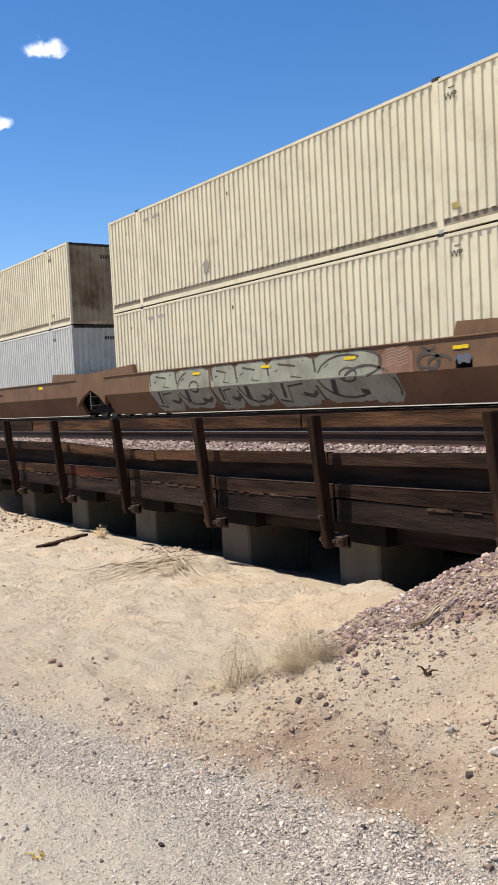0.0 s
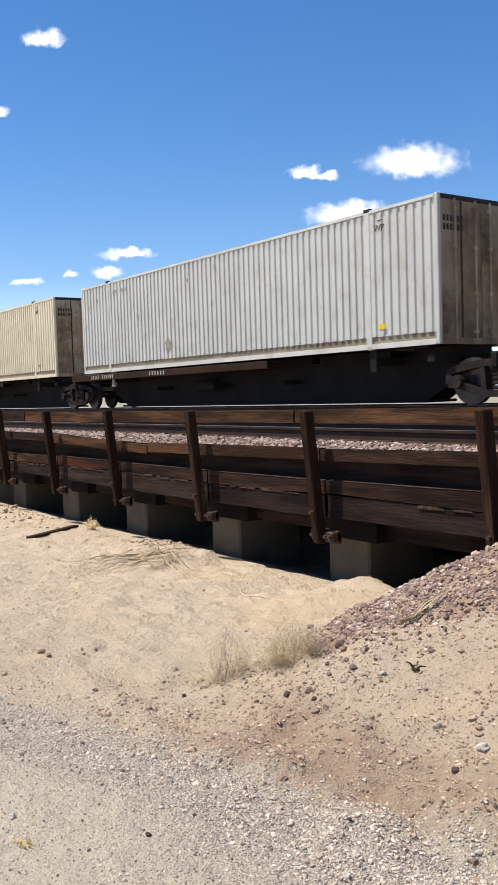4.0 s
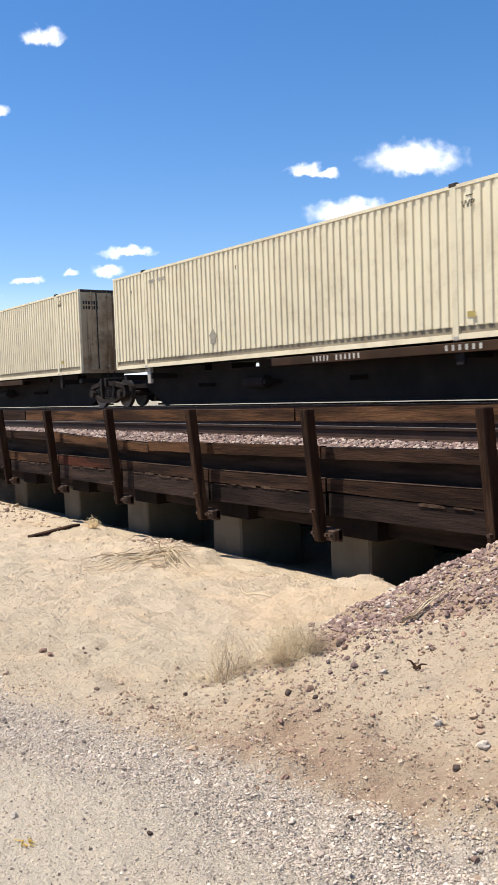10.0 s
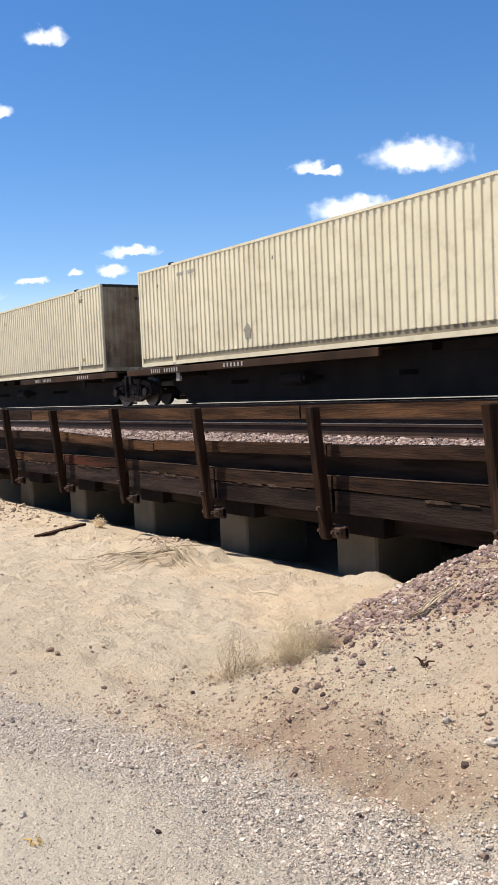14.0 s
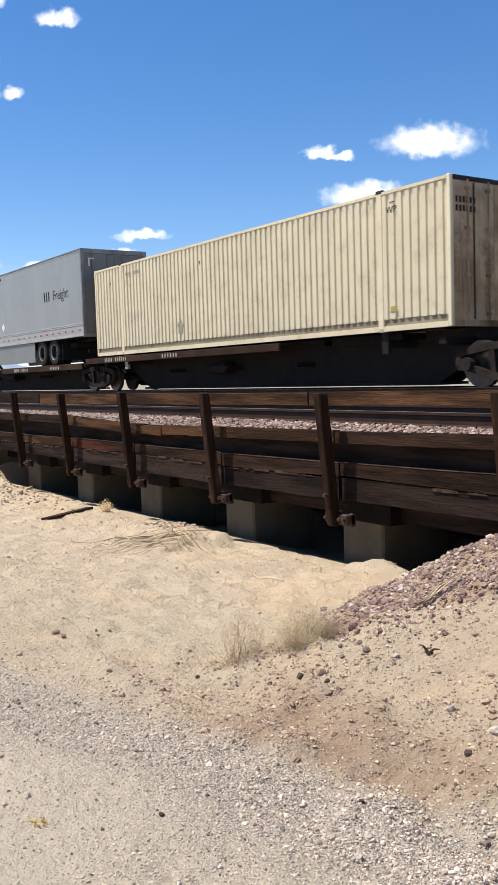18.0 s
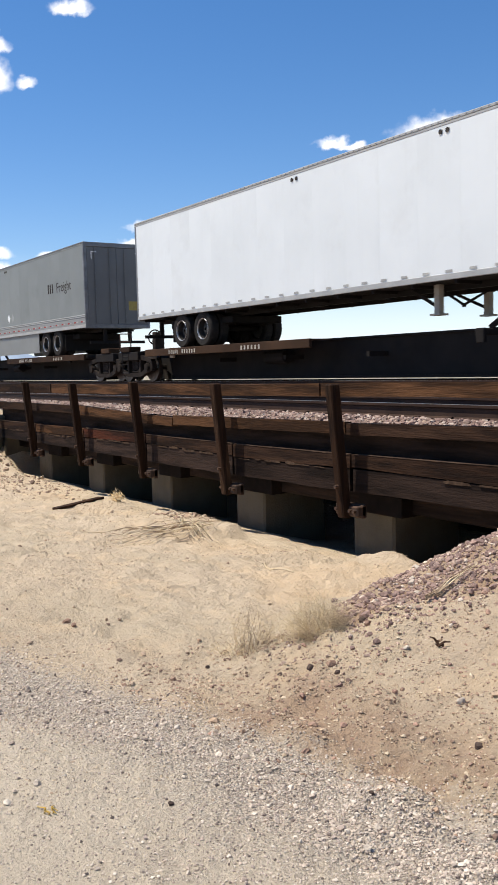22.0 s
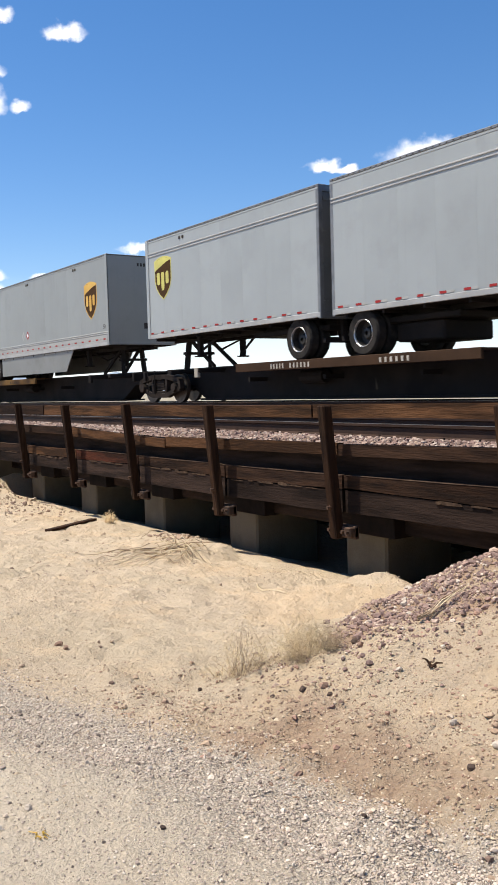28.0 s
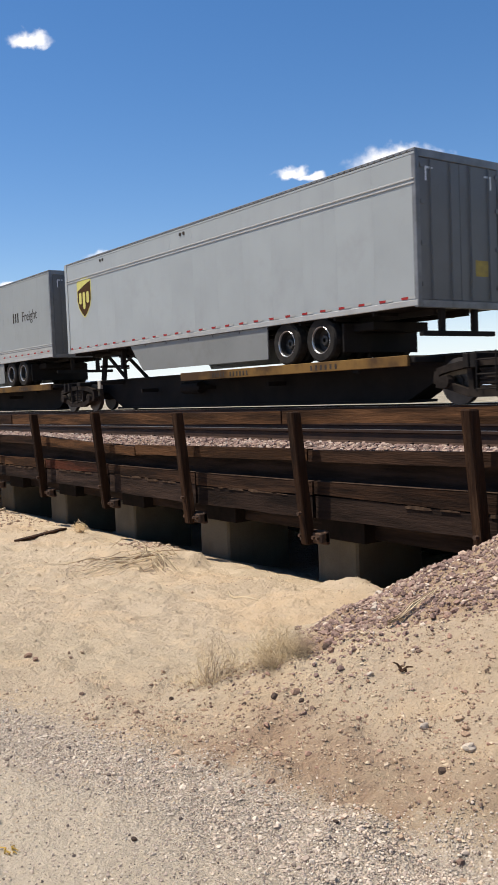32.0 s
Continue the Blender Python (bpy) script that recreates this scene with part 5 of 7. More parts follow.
def build_trailer(length, nose, style):
    """A highway trailer; x = 0 at its left end, z = 0 at its floor's lower edge; the tyres reach down to -0.98."""
    t = thing("semi_trailer", "x", "trailer", "trailers on the train")
    old = style.endswith("_old")
    style = style.removesuffix("_old")
    F = (lambda x: x) if nose == "L" else (lambda x: length - x)

    def bx(bm, a, b, *r, **k):
        a, b = sorted((F(a), F(b)))
        return box(bm, a, b, *r, **k)
    pup = length < 12
    white = style in ("white", "express")
    side = "clean_white" if style == "white" else "white_side" if white else "band_side" if style == "stripe" else "pale_side" if style in ("reefer", "pup_grey") else "old_grey_side" if old else "grey_side"
    H = 3.05
    if style == "reefer" or style == "pup_grey":
        H = 3.02
    # walls: rounded nose on some
    for s in (-1, 1):
        y = s * 1.295
        bm = bmesh.new()
        seams = 14 if not pup else 8
        if style == "express":
            seams = 22
        w = length / seams
        for k in range(seams):
            g = 0.0008 if style != "express" else 0.003
            a = 0.04 + k * (length - 0.08) / seams
            b = 0.04 + (k + 1) * (length - 0.08) / seams
            yo = sorted((y, y - s * 0.03))
            if k == 0:
                box(bm, g, b - a - g, *yo, 0.10, H - 0.12, bevel=0.006 if style == "express" else 0.0)
                panel = part("side_panel", bm, side, t)
            else:
                panel = new("side_panel", panel.data)
                panel.parent = t
            panel.location = (a, 0, 0)
        part("wall_lining", boxes((0.03, length - 0.03, *sorted((y - s * 0.032, y - s * 0.05)), 0.08, H - 0.1)), "skirt" if not white else "lower_side", t)
        yo = sorted((y + s * 0.008, y - s * 0.05))
        part("bottom_rail", boxes((0.02, length - 0.02, *yo, -0.02, 0.10), bevel=0.008), "alu", t)
        part("top_rail", boxes((0.0, length, *sorted((y + s * 0.006, y - s * 0.05)), H - 0.12, H - 0.066), bevel=0.008), side if not white else "alu", t)
        part("roof_edge", boxes((0.0, length, *sorted((y + s * 0.010, y - s * 0.05)), H - 0.064, H), bevel=0.012), "alu_top" if not white else "alu", t)
        # rivet row along the top rail
        bm = bmesh.new()
        for k in range(int(length / 0.18)):
            box(bm, 0.1 + k * 0.18, 0.135 + k * 0.18, *sorted((y + s * 0.010, y + s * 0.014)), H - 0.048, H - 0.02)
        part("rivets", bm, "mark" if not white else "alu_top", t)["kind"] = "stuff"
        ridges = {"plate": (0.42, 0.36), "reefer": (2.42, 2.34), "pup_grey": (2.55, 2.47), "white": (), "express": (), "stripe": ()}[style]
        for z in ridges:
            part("rub_rail", boxes((0.03, length - 0.03, *sorted((y, y + s * 0.018)), z, z + 0.035), bevel=0.006), "alu", t)
        if style == "plate":
            part("lower_panel", boxes((0.03, length - 0.03, *sorted((y, y + s * 0.006)), 0.102, 0.355)), "lower_side" if not old else "band_side", t)
        for col, o in {"white": (("white", 1),), "express": (("red", 0),)}.get(style, (("red", 0), ("white", 1))):
            bm = bmesh.new()
            n = int(length / 0.62)
            for k in range(n):
                a = 0.2 + k * 0.62 + o * 0.19
                zz = 0.175 if style == "plate" else 0.12 if style != "express" else 0.14
                box(bm, a, a + (0.10 if style == "express" else 0.18), *sorted((y + s * 0.008, y + s * 0.011)), zz, zz + 0.05)
            part("reflector_tape", bm, col if col == "red" else "tape_white", t)["kind"] = "stuff"
    part("roof", boxes((0.02, length - 0.02, -1.27, 1.27, H - 0.05, H - 0.005)), "alu", t)
    bm = bmesh.new()
    bx(bm, 0.02, 0.06, -1.26, 1.26, 0.0, H - 0.02)
    part("nose_wall", bm, side, t)
    for s in (-1, 1):
        bm = bmesh.new()
        bx(bm, -0.012, 0.16, s * 1.30 - 0.012, s * 1.30 + 0.006, 0.0, H - 0.02, bevel=0.004)
        if white:
            bx(bm, -0.016, 0.018, *sorted((s * 1.287, s * 1.17)), 0.0, H - 0.02, bevel=0.006)
        part("nose_corner", bm, "alu" if white else side, t)
    if white:
        bm = bmesh.new()
        bx(bm, -0.012, 0.018, -1.165, 1.165, 0.0, 0.11, bevel=0.004)
        part("nose_sill", bm, "alu", t)
    # rear frame and doors
    bm = bmesh.new()
    for a, b, c, d in ((-1.30, -1.18, -0.05, H), (1.18, 1.30, -0.05, H), (-1.18, 1.18, H - 0.16, H), (-1.18, 1.18, -0.05, 0.10)):
        bx(bm, length - 0.10, length + 0.005, a, b, c, d, bevel=0.008)
    part("rear_frame", bm, "alu_top", t)
    for k in range(2):
        bm = bmesh.new()
        a = -1.17 + k * 1.175
        bx(bm, length - 0.08, length - 0.02, a + 0.005, a + 1.165, 0.11, H - 0.17)
        d = part("rear_door", bm, "shaded_grey_end" if not white else "white_side", t)
        for y in (a + 0.30, a + 0.88):
            bm = bmesh.new()
            rod(bm, (F(length + 0.01), y, 0.12), (F(length + 0.01), y, H - 0.18), 0.016, 6)
            part("locking_bar", bm, "shaded_grey_end" if not white else "alu", d)
        for z in (0.4, 1.2, 2.0, 2.7):
            bm = bmesh.new()
            e = -1.17 if k == 0 else 1.10
            bx(bm, length - 0.015, length + 0.012, e, e + 0.12, z - 0.04, z + 0.04)
            part("hinge", bm, "shaded_grey_end" if not white else "alu", d)
    # under-ride guard
    bm = bmesh.new()
    bx(bm, length - 0.18, length - 0.08, -1.1, 1.1, -0.60, -0.50)
    for y in (-0.5, 0.5):
        bx(bm, length - 0.18, length - 0.08, y - 0.06, y + 0.06, -0.5, -0.05)
    part("underride_guard", bm, "spine", t)
    bm = bmesh.new()
    bx(bm, 0.3, length - 0.3, -1.25, 1.25, -0.03, 0.0)
    part("floor", bm, "spine", t)
    for y in (-0.5, 0.5):
        part("chassis_rail", boxes((0.3, length - 0.3, y - 0.05, y + 0.05, -0.16, -0.032)), "spine", t)
    beam_data = None
    for k in range(int(length / 1.2)):
        if beam_data is None:
            ob = part("cross_member", boxes((0, 0.06, -1.25, 1.25, -0.10, -0.031)), "spine", t)
            beam_data = ob.data
        else:
            ob = new("cross_member", beam_data)
            ob.parent = t
        ob.location.x = 0.4 + k * 1.2
    # wheels
    axles = [length - 0.95] if pup else [length - 4.25, length - 3.02] if style != "white" else [length - 3.95, length - 2.72]
    for ax in axles:
        bm = bmesh.new()
        rod(bm, (F(ax), -1.0, -0.48), (F(ax), 1.0, -0.48), 0.07, 8)
        bx(bm, ax - 0.45, ax + 0.45, -0.6, -0.4, -0.40, -0.16)
        bx(bm, ax - 0.45, ax + 0.45, 0.4, 0.6, -0.40, -0.16)
        part("axle", bm, "spine", t)
        for s in (-1, 1):
            for yy in (1.10, 0.76):
                w = tyre_mesh(F(ax), s * yy, s)
                tagged(w, "").parent = t
                rim = new("rim", rim_data(s))
                rim.parent, rim.location = w, (0, 0, 0)
                lip = new("rim_lip", lip_data(s))
                lip.parent = w
    # dark blocks added to stand in for gear and shade between the wheels
    bm = bmesh.new()
    if pup:
        bx(bm, length - 3.4, length - 0.25, -0.85, 0.85, -0.30, -0.165, bevel=0.02)
        if nose == "R":
            bx(bm, length - 2.9, length - 1.5, -0.75, 0.75, -0.72, -0.31, bevel=0.04)
    else:
        bx(bm, axles[0] - 1.0, axles[-1] + 1.3, -0.85, 0.85, -0.36, -0.165, bevel=0.02)
        bx(bm, axles[-1] + 0.62, axles[-1] + 0.68, -1.15, 1.15, -0.80, -0.165, bevel=0.01)
    part("suspension_frame", bm, "spine", t)
    # landing legs
    lg = 2.2 if pup else 3.45 if style == "white" else 2.9
    for s in (-1, 1):
        bm = bmesh.new()
        bx(bm, lg - 0.07, lg + 0.07, s * 0.75 - 0.07, s * 0.75 + 0.07, -0.62, 0.0)
        bx(bm, lg - 0.14, lg + 0.14, s * 0.75 - 0.13, s * 0.75 + 0.13, -0.66, -0.62)
        leg = part("landing_leg", bm, "spine" if not white else "grime", t)
        bm = bmesh.new()
        beam(bm, (F(lg), s * 0.75, -0.5), (F(lg + 0.95), s * 0.6, -0.06), 0.04, 0.06)
        beam(bm, (F(lg), s * 0.75, -0.1), (F(lg + 0.01), -s * 0.05, -0.45), 0.03, 0.05)
        part("brace", bm, "spine", leg)
    # side skirts
    if style in ("plate", "reefer", "express", "skirted"):
        a, b = (3.2, length - 4.95) if not pup else (3.0, length - 1.9)
        if style == "reefer":
            a = 4.3
        for s in (-1, 1):
            y = s * 1.22
            bm = bmesh.new()
            pts = [(F(a), -0.02), (F(a + 0.75 * (1 if not pup else 0.2)), -0.80 if not pup else -0.68), (F(b), -0.80 if not pup else -0.68), (F(b - 0.0), -0.02)]
            plate(bm, pts, 0.03, at=y)
            part("side_skirt", bm, "skirt" if style != "express" else "white_side", t)
    # marker lamps on the top rail
    for xx in (2.75, 7.6) if not pup else (2.2,):
        for o in (-0.09, 0.09):
            bm = bmesh.new()
            rod(bm, (F(xx + o), -1.312, H - 0.22), (F(xx + o), -1.295, H - 0.22), 0.05, 10)
            part("marker_lamp", bm, "mark", t)
    if style in ("plate", "reefer"):
        # white corner marks on the rear doors, a small sticker and dark crossbars
        for e in (-1.0, 0.78):
            bm = bmesh.new()
            bx(bm, length - 0.019, length - 0.016, e, e + 0.22, H - 0.36, H - 0.32)
            bx(bm, length - 0.019, length - 0.016, e if e < 0 else e + 0.18, e + 0.04 if e < 0 else e + 0.22, H - 0.60, H - 0.361)
            part("corner_mark", bm, "white", t)
        bm = bmesh.new()
        bx(bm, length - 0.019, length - 0.016, 0.45, 0.85, 0.62, 0.95)
        part("sticker", bm, "dull_label", t, "faded yellow sticker")
    def mark(ya, yb, za, zb, mat):
        bm = bmesh.new()
        bx(bm, 0.012, 0.019, ya, yb, za, zb)
        part("nose_mark", bm, mat, t)
    if style == "plate" and nose == "R":
        # number, sockets and a box of air couplings on the nose
        for k in range(6):
            mark(-0.15 + k * 0.12, -0.08 + k * 0.12, 2.68, 2.79, "mark")
        mark(0.05, 0.22, 0.55, 0.75, "mark")
        mark(0.45, 0.58, 0.42, 0.56, "mark")
        mark(0.72, 0.80, 1.05, 1.25, "lower_side")
        mark(0.75, 0.95, 0.50, 0.62, "rubber_black")
    if style == "white":
        for k in range(7):
            mark(-0.55 + k * 0.13, -0.47 + k * 0.13, 2.74, 2.84, "mark")
        mark(-0.25, 0.28, 2.50, 2.61, "blue")
        mark(-0.08, 0.10, 2.30, 2.42, "skirt")
        mark(-0.42, -0.28, 0.28, 0.40, "skirt")
        for k in range(3):
            mark(0.62 + k * 0.22, 0.74 + k * 0.22, 0.36, 0.46, "mark")
        mark(1.08, 1.18, 0.52, 0.66, "blue")
        bars(0.5, 0.10, 5, F(0.75) - 0.25, 0.50, -1.2955, "alu_top", t)
    return t


_tyre = {}


def tyre_mesh(x, y, s):
    """A road tyre at x, y; the meshes are shared."""
    if s not in _tyre:
        bm = bmesh.new()
        prof = [(0.30, -0.13), (0.46, -0.14), (0.50, -0.10), (0.50, 0.10), (0.46, 0.14), (0.30, 0.13)]
        n = 24
        rings = []
        for k in range(n):
            a = 2 * math.pi * k / n
            rings.append([bm.verts.new((r * math.cos(a), yy, r * math.sin(a))) for r, yy in prof])
        for k in range(n):
            p, q = rings[k], rings[(k + 1) % n]
            for j in range(len(prof) - 1):
                bm.faces.new((p[j], p[j + 1], q[j + 1], q[j]))
        bmesh.ops.recalc_face_normals(bm, faces=bm.faces)
        me = bpy.data.meshes.new("tyre")
        bm.to_mesh(me)
        bm.free()
        me.materials.append(M["tyre"])
        _tyre[s] = me
    ob = new("tyre", _tyre[s])
    ob.location = (x, y, -0.48)
    return ob


_rim, _lip = {}, {}


def lip_data(s):
    """The thin bright edge of a wheel."""
    if s not in _lip:
        bm = bmesh.new()
        prof = [(0.312, 0.125), (0.300, 0.136), (0.286, 0.125), (0.284, 0.09)]
        n = 24
        rings = [[bm.verts.new((r * math.cos(2 * math.pi * k / n), s * yy, r * math.sin(2 * math.pi * k / n))) for r, yy in prof] for k in range(n)]
        for k in range(n):
            p, q = rings[k], rings[(k + 1) % n]
            for j in range(len(prof) - 1):
                bm.faces.new((p[j], p[j + 1], q[j + 1], q[j]))
        me = bpy.data.meshes.new("rim_lip")
        bm.to_mesh(me)
        bm.free()
        me.materials.append(M["lip"])
        _lip[s] = me
    return _lip[s]


def rim_data(s):
    if s not in _rim:
        bm = bmesh.new()
        rod(bm, (0, -0.10 * s, 0), (0, -0.075 * s, 0), 0.27, 16)
        n = 24
        prof = [(0.287, 0.10), (0.275, 0.04), (0.268, -0.06), (0.16, -0.07), (0.11, 0.02), (0.05, 0.03)]
        rings = []
        for k in range(n):
            a = 2 * math.pi * k / n
            rings.append([bm.verts.new((r * math.cos(a), s * yy, r * math.sin(a))) for r, yy in prof])
        for k in range(n):
            p, q = rings[k], rings[(k + 1) % n]
            for j in range(len(prof) - 1):
                bm.faces.new((p[j], p[j + 1], q[j + 1], q[j]))
        me = bpy.data.meshes.new("rim")
        bm.to_mesh(me)
        bm.free()
        me.materials.append(M["rim"])
        _rim[s] = me
    return _rim[s]


def build_well(lower):
    """A well car with deep side sills; x = 0 at the containers' left end, z = 0 on the rail."""
    car = thing("well_car", "x", "rail car", "double-stack well cars")
    x0, x1 = -1.75, CL + 1.75
    for s in (-1, 1):
        bm = bmesh.new()
        y = s * 1.50
        prof = [(y, 1.31), (y, 0.74), (y - s * 0.40, 0.07), (y - s * 0.50, 0.07), (y - s * 0.14, 0.74), (y - s * 0.14, 1.31)]
        a = [bm.verts.new((x0 + 1.2, p, q)) for p, q in prof]
        b = [bm.verts.new((x1 - 1.2, p, q)) for p, q in prof]
        for i in range(6):
            bm.faces.new((a[i], a[(i + 1) % 6], b[(i + 1) % 6], b[i]))
        bm.faces.new(a)
        bm.faces.new(b[::-1])
        bmesh.ops.recalc_face_normals(bm, faces=bm.faces)
        part("side_sill", bm, "well", car)
        part("sill_cap", boxes((x0 + 1.2, x1 - 1.2, *sorted((y + s * 0.03, y - s * 0.16)), 1.31, 1.345), bevel=0.008), "well", car)
        for xe, o in ((x0 + 1.2, 1), (x1 - 1.2, -1)):
            bm = bmesh.new()
            pts = [(xe - o * 1.15, 0.95), (xe - o * 1.15, 1.50), (xe + o * 2.05, 1.62), (xe + o * 2.15, 1.35), (xe, 1.35), (xe, 0.40), (xe - o * 0.5, 0.72)]
            plate(bm, pts, 0.12, at=y + (0.122 if s < 0 else 0.0))
            part("end_gusset", bm, "well", car)
    part("floor_beam", boxes((x0 + 1.2, x1 - 1.2, -1.0, 1.0, 0.07, 0.15)), "spine", car)
    part("end_deck", boxes((x0, x0 + 1.3, -1.45, 1.45, 0.86, 1.0), (x1 - 1.3, x1, -1.45, 1.45, 0.86, 1.0), bevel=0.02), "spine", car)
    part("draft_sill", boxes((x0 - 0.3, x0 + 1.6, -0.3, 0.3, 0.55, 0.86), (x1 - 1.6, x1 + 0.3, -0.3, 0.3, 0.55, 0.86)), "spine", car)
    bm = bmesh.new()
    for k in range(5):
        rod(bm, (x1 - 0.15, -1.46, 0.42 + k * 0.3), (x1 - 0.15, -1.0, 0.42 + k * 0.3), 0.015, 5)
    for y in (-1.46, -1.0):
        rod(bm, (x1 - 0.15, y, 0.3), (x1 - 0.15, y, 1.95), 0.018, 5)
    part("end_ladder", bm, "grime", car)
    build_bogie(car, x0 + 0.55)
    build_bogie(car, x1 - 0.55)
    y = -1.50
    if lower == "graffiti":
        # pale letter shapes sprayed along the sill, over its bend, with dark outlines
        r = random.Random(9)
        skin = lambda z, o: y - o + max(0.0, 0.74 - z) / 0.67 * 0.40

        def spray(x0, x1, lo, hi, o):
            bm = bmesh.new()
            prev, n = None, 14
            for i in range(n + 1):
                f = i / n
                e = min(1.0, math.sin(math.pi * min(max(f, 0.04), 0.96)) * 2.2)
                bot, top = lo + (1 - e) * 0.22 + r.uniform(0, 0.05), hi - (1 - e) * 0.16 - r.uniform(0, 0.03)
                xx = x0 + (x1 - x0) * f
                ring = [bm.verts.new((xx, skin(z, o), z)) for z in (bot, 0.74, top)]
                if prev:
                    bm.faces.new((prev[0], ring[0], ring[1], prev[1]))
                    bm.faces.new((prev[1], ring[1], ring[2], prev[2]))
                prev = ring
            return bm

        def stroke(pts, w, o=0.007):
            bm = bmesh.new()
            prev = None
            for i, (px, pz) in enumerate(pts):
                ax, az = pts[max(i - 1, 0)]
                bx_, bz = pts[min(i + 1, len(pts) - 1)]
                L = math.hypot(bx_ - ax, bz - az) or 1
                nx, nz = -(bz - az) / L * w, (bx_ - ax) / L * w
                ring = [bm.verts.new((px + nx, skin(pz + nz, o), pz + nz)), bm.verts.new((px - nx, skin(pz - nz, o), pz - nz))]
                if prev:
                    bm.faces.new((prev[0], prev[1], ring[1], ring[0]))
                prev = ring
            return bm

        def arc(cx, cz, rx, rz, a0, a1, n=12):
            return [(cx + rx * math.cos(radians(a0 + (a1 - a0) * i / n)), cz + rz * math.sin(radians(a0 + (a1 - a0) * i / n))) for i in range(n + 1)]
        letters = ((2.55, 4.2), (4.1, 5.9), (6.0, 7.2), (7.15, 8.6), (8.55, 10.4), (10.35, 12.5))
        for k, (p, q) in enumerate(letters):
            g = part("graffiti_shape", spray(p, q, 0.10 + 0.06 * (k % 2), 1.30, 0.003 + 0.0005 * k), "silver_paint", car, "greenish silver sprayed graffiti letter")
            w, c = q - p, (p + q) / 2
            part("graffiti_line", stroke([(p + 0.02, 1.22), (p + 0.08, 0.9), (p - 0.02, 0.6), (p + 0.1, 0.25)], 0.035), "spray_dark", g)
            part("graffiti_line", stroke(arc(c + 0.1, 0.78, w * 0.13, 0.15, 0, 360, 16) if k in (1, 5) else [(c - 0.25 * w, 1.16), (c + 0.12 * w, 1.08), (c + 0.02 * w, 0.84), (c + 0.24 * w, 0.80), (c + 0.1 * w, 0.4)], 0.026), "spray_dark", g)
            part("graffiti_line", stroke(arc(c, 0.75, w * 0.44, 0.47, 160 - 50 * (k % 3), 280 + 30 * (k % 2)) if k % 2 else [(p + w * 0.1, 0.3), (p + w * 0.35, 0.24), (p + w * 0.4, 0.62), (p + w * 0.72, 0.66), (p + w * 0.78, 1.2)], 0.026), "spray_dark", g)
            part("graffiti_line", stroke([(c - w * 0.28, 1.02), (c - w * 0.2, 0.7), (c - w * 0.26, 0.35)], 0.06 + 0.03 * (k % 2)), "spray_dark", g)
            part("graffiti_line", stroke([(c + w * 0.15, 0.42), (c + w * 0.33, 0.36), (c + w * 0.44, 0.46)], 0.05), "spray_dark", g)
        tail = part("graffiti_shape", spray(12.0, 13.0, 0.12, 0.95, 0.008), "silver_paint", car)
        part("graffiti_line", stroke(arc(12.1, 0.45, 0.85, 0.5, -20, 150), 0.03, 0.011), "spray_dark", tail)
        part("graffiti_line", stroke(arc(11.6, 1.0, 1.0, 0.32, -60, 80), 0.028, 0.011), "spray_dark", tail)
        blot = part("graffiti_shape", spray(12.6, 13.5, 0.82, 1.28, 0.0085), "faded_pink", car, "faded pinkish scrawl")
        for k in range(6):
            z = 0.90 + 0.06 * k
            part("graffiti_line", stroke([(12.75, z), (12.95, z + 0.05), (13.1, z - 0.02), (13.35, z + 0.04)], 0.008, 0.011), "pale_scrawl", blot)
        knot = part("graffiti_line", stroke(arc(13.9, 0.92, 0.28, 0.17, 0, 360, 18), 0.045), "spray_dark", car, "dark sprayed curl")
        part("graffiti_line", stroke(arc(14.2, 0.86, 0.3, 0.15, 20, 250), 0.03), "spray_dark", knot)
        part("graffiti_line", stroke([(13.75, 1.22), (13.95, 1.12), (14.1, 1.2)], 0.03), "spray_dark", knot)
        for x in (5.1, 8.35, 11.45, 14.55):
            part("reflector", boxes((x, x + 0.38, y - 0.016, y - 0.012, 1.10, 1.17)), "yellow", car)
        part("blue_patch", spray(14.6, 15.0, 0.80, 1.02, 0.004), "dull_blue", car, "small faded blue patch")
    else:
        part("name_panel", boxes((2.0, 4.9, y - 0.004, y, 0.80, 1.16)), "spine", car)
        bars(0.86, 0.20, 4, 2.22, 0.88, y - 0.0045, "white", car, 0.6)
        bars(1.30, 0.20, 6, 3.28, 0.88, y - 0.0045, "white", car, 0.6)
        for x in (8.0, 13.2):
            part("reflector", boxes((x, x + 0.40, y - 0.006, y, 1.12, 1.22)), "yellow", car)
        bars(1.2, 0.08, 9, 8.0, 0.98, y, "spine", car)
    return car


# ---------------------------------------------------------------- loose stones and dry plants
def on_ground(x, y):
    return (x, y, float(ground_height(x, y)))


def scatter(n, seed, r0, r1, power=1.0, a0=15.0, a1=56.0):
    """Random places in the wedge of ground before the eye, denser nearby."""
    rng = np.random.default_rng(seed)
    a = np.radians(rng.uniform(a0, a1, n))
    r = r0 + (r1 - r0) * rng.random(n) ** power
    return -r * np.cos(a), r * np.sin(a), rng


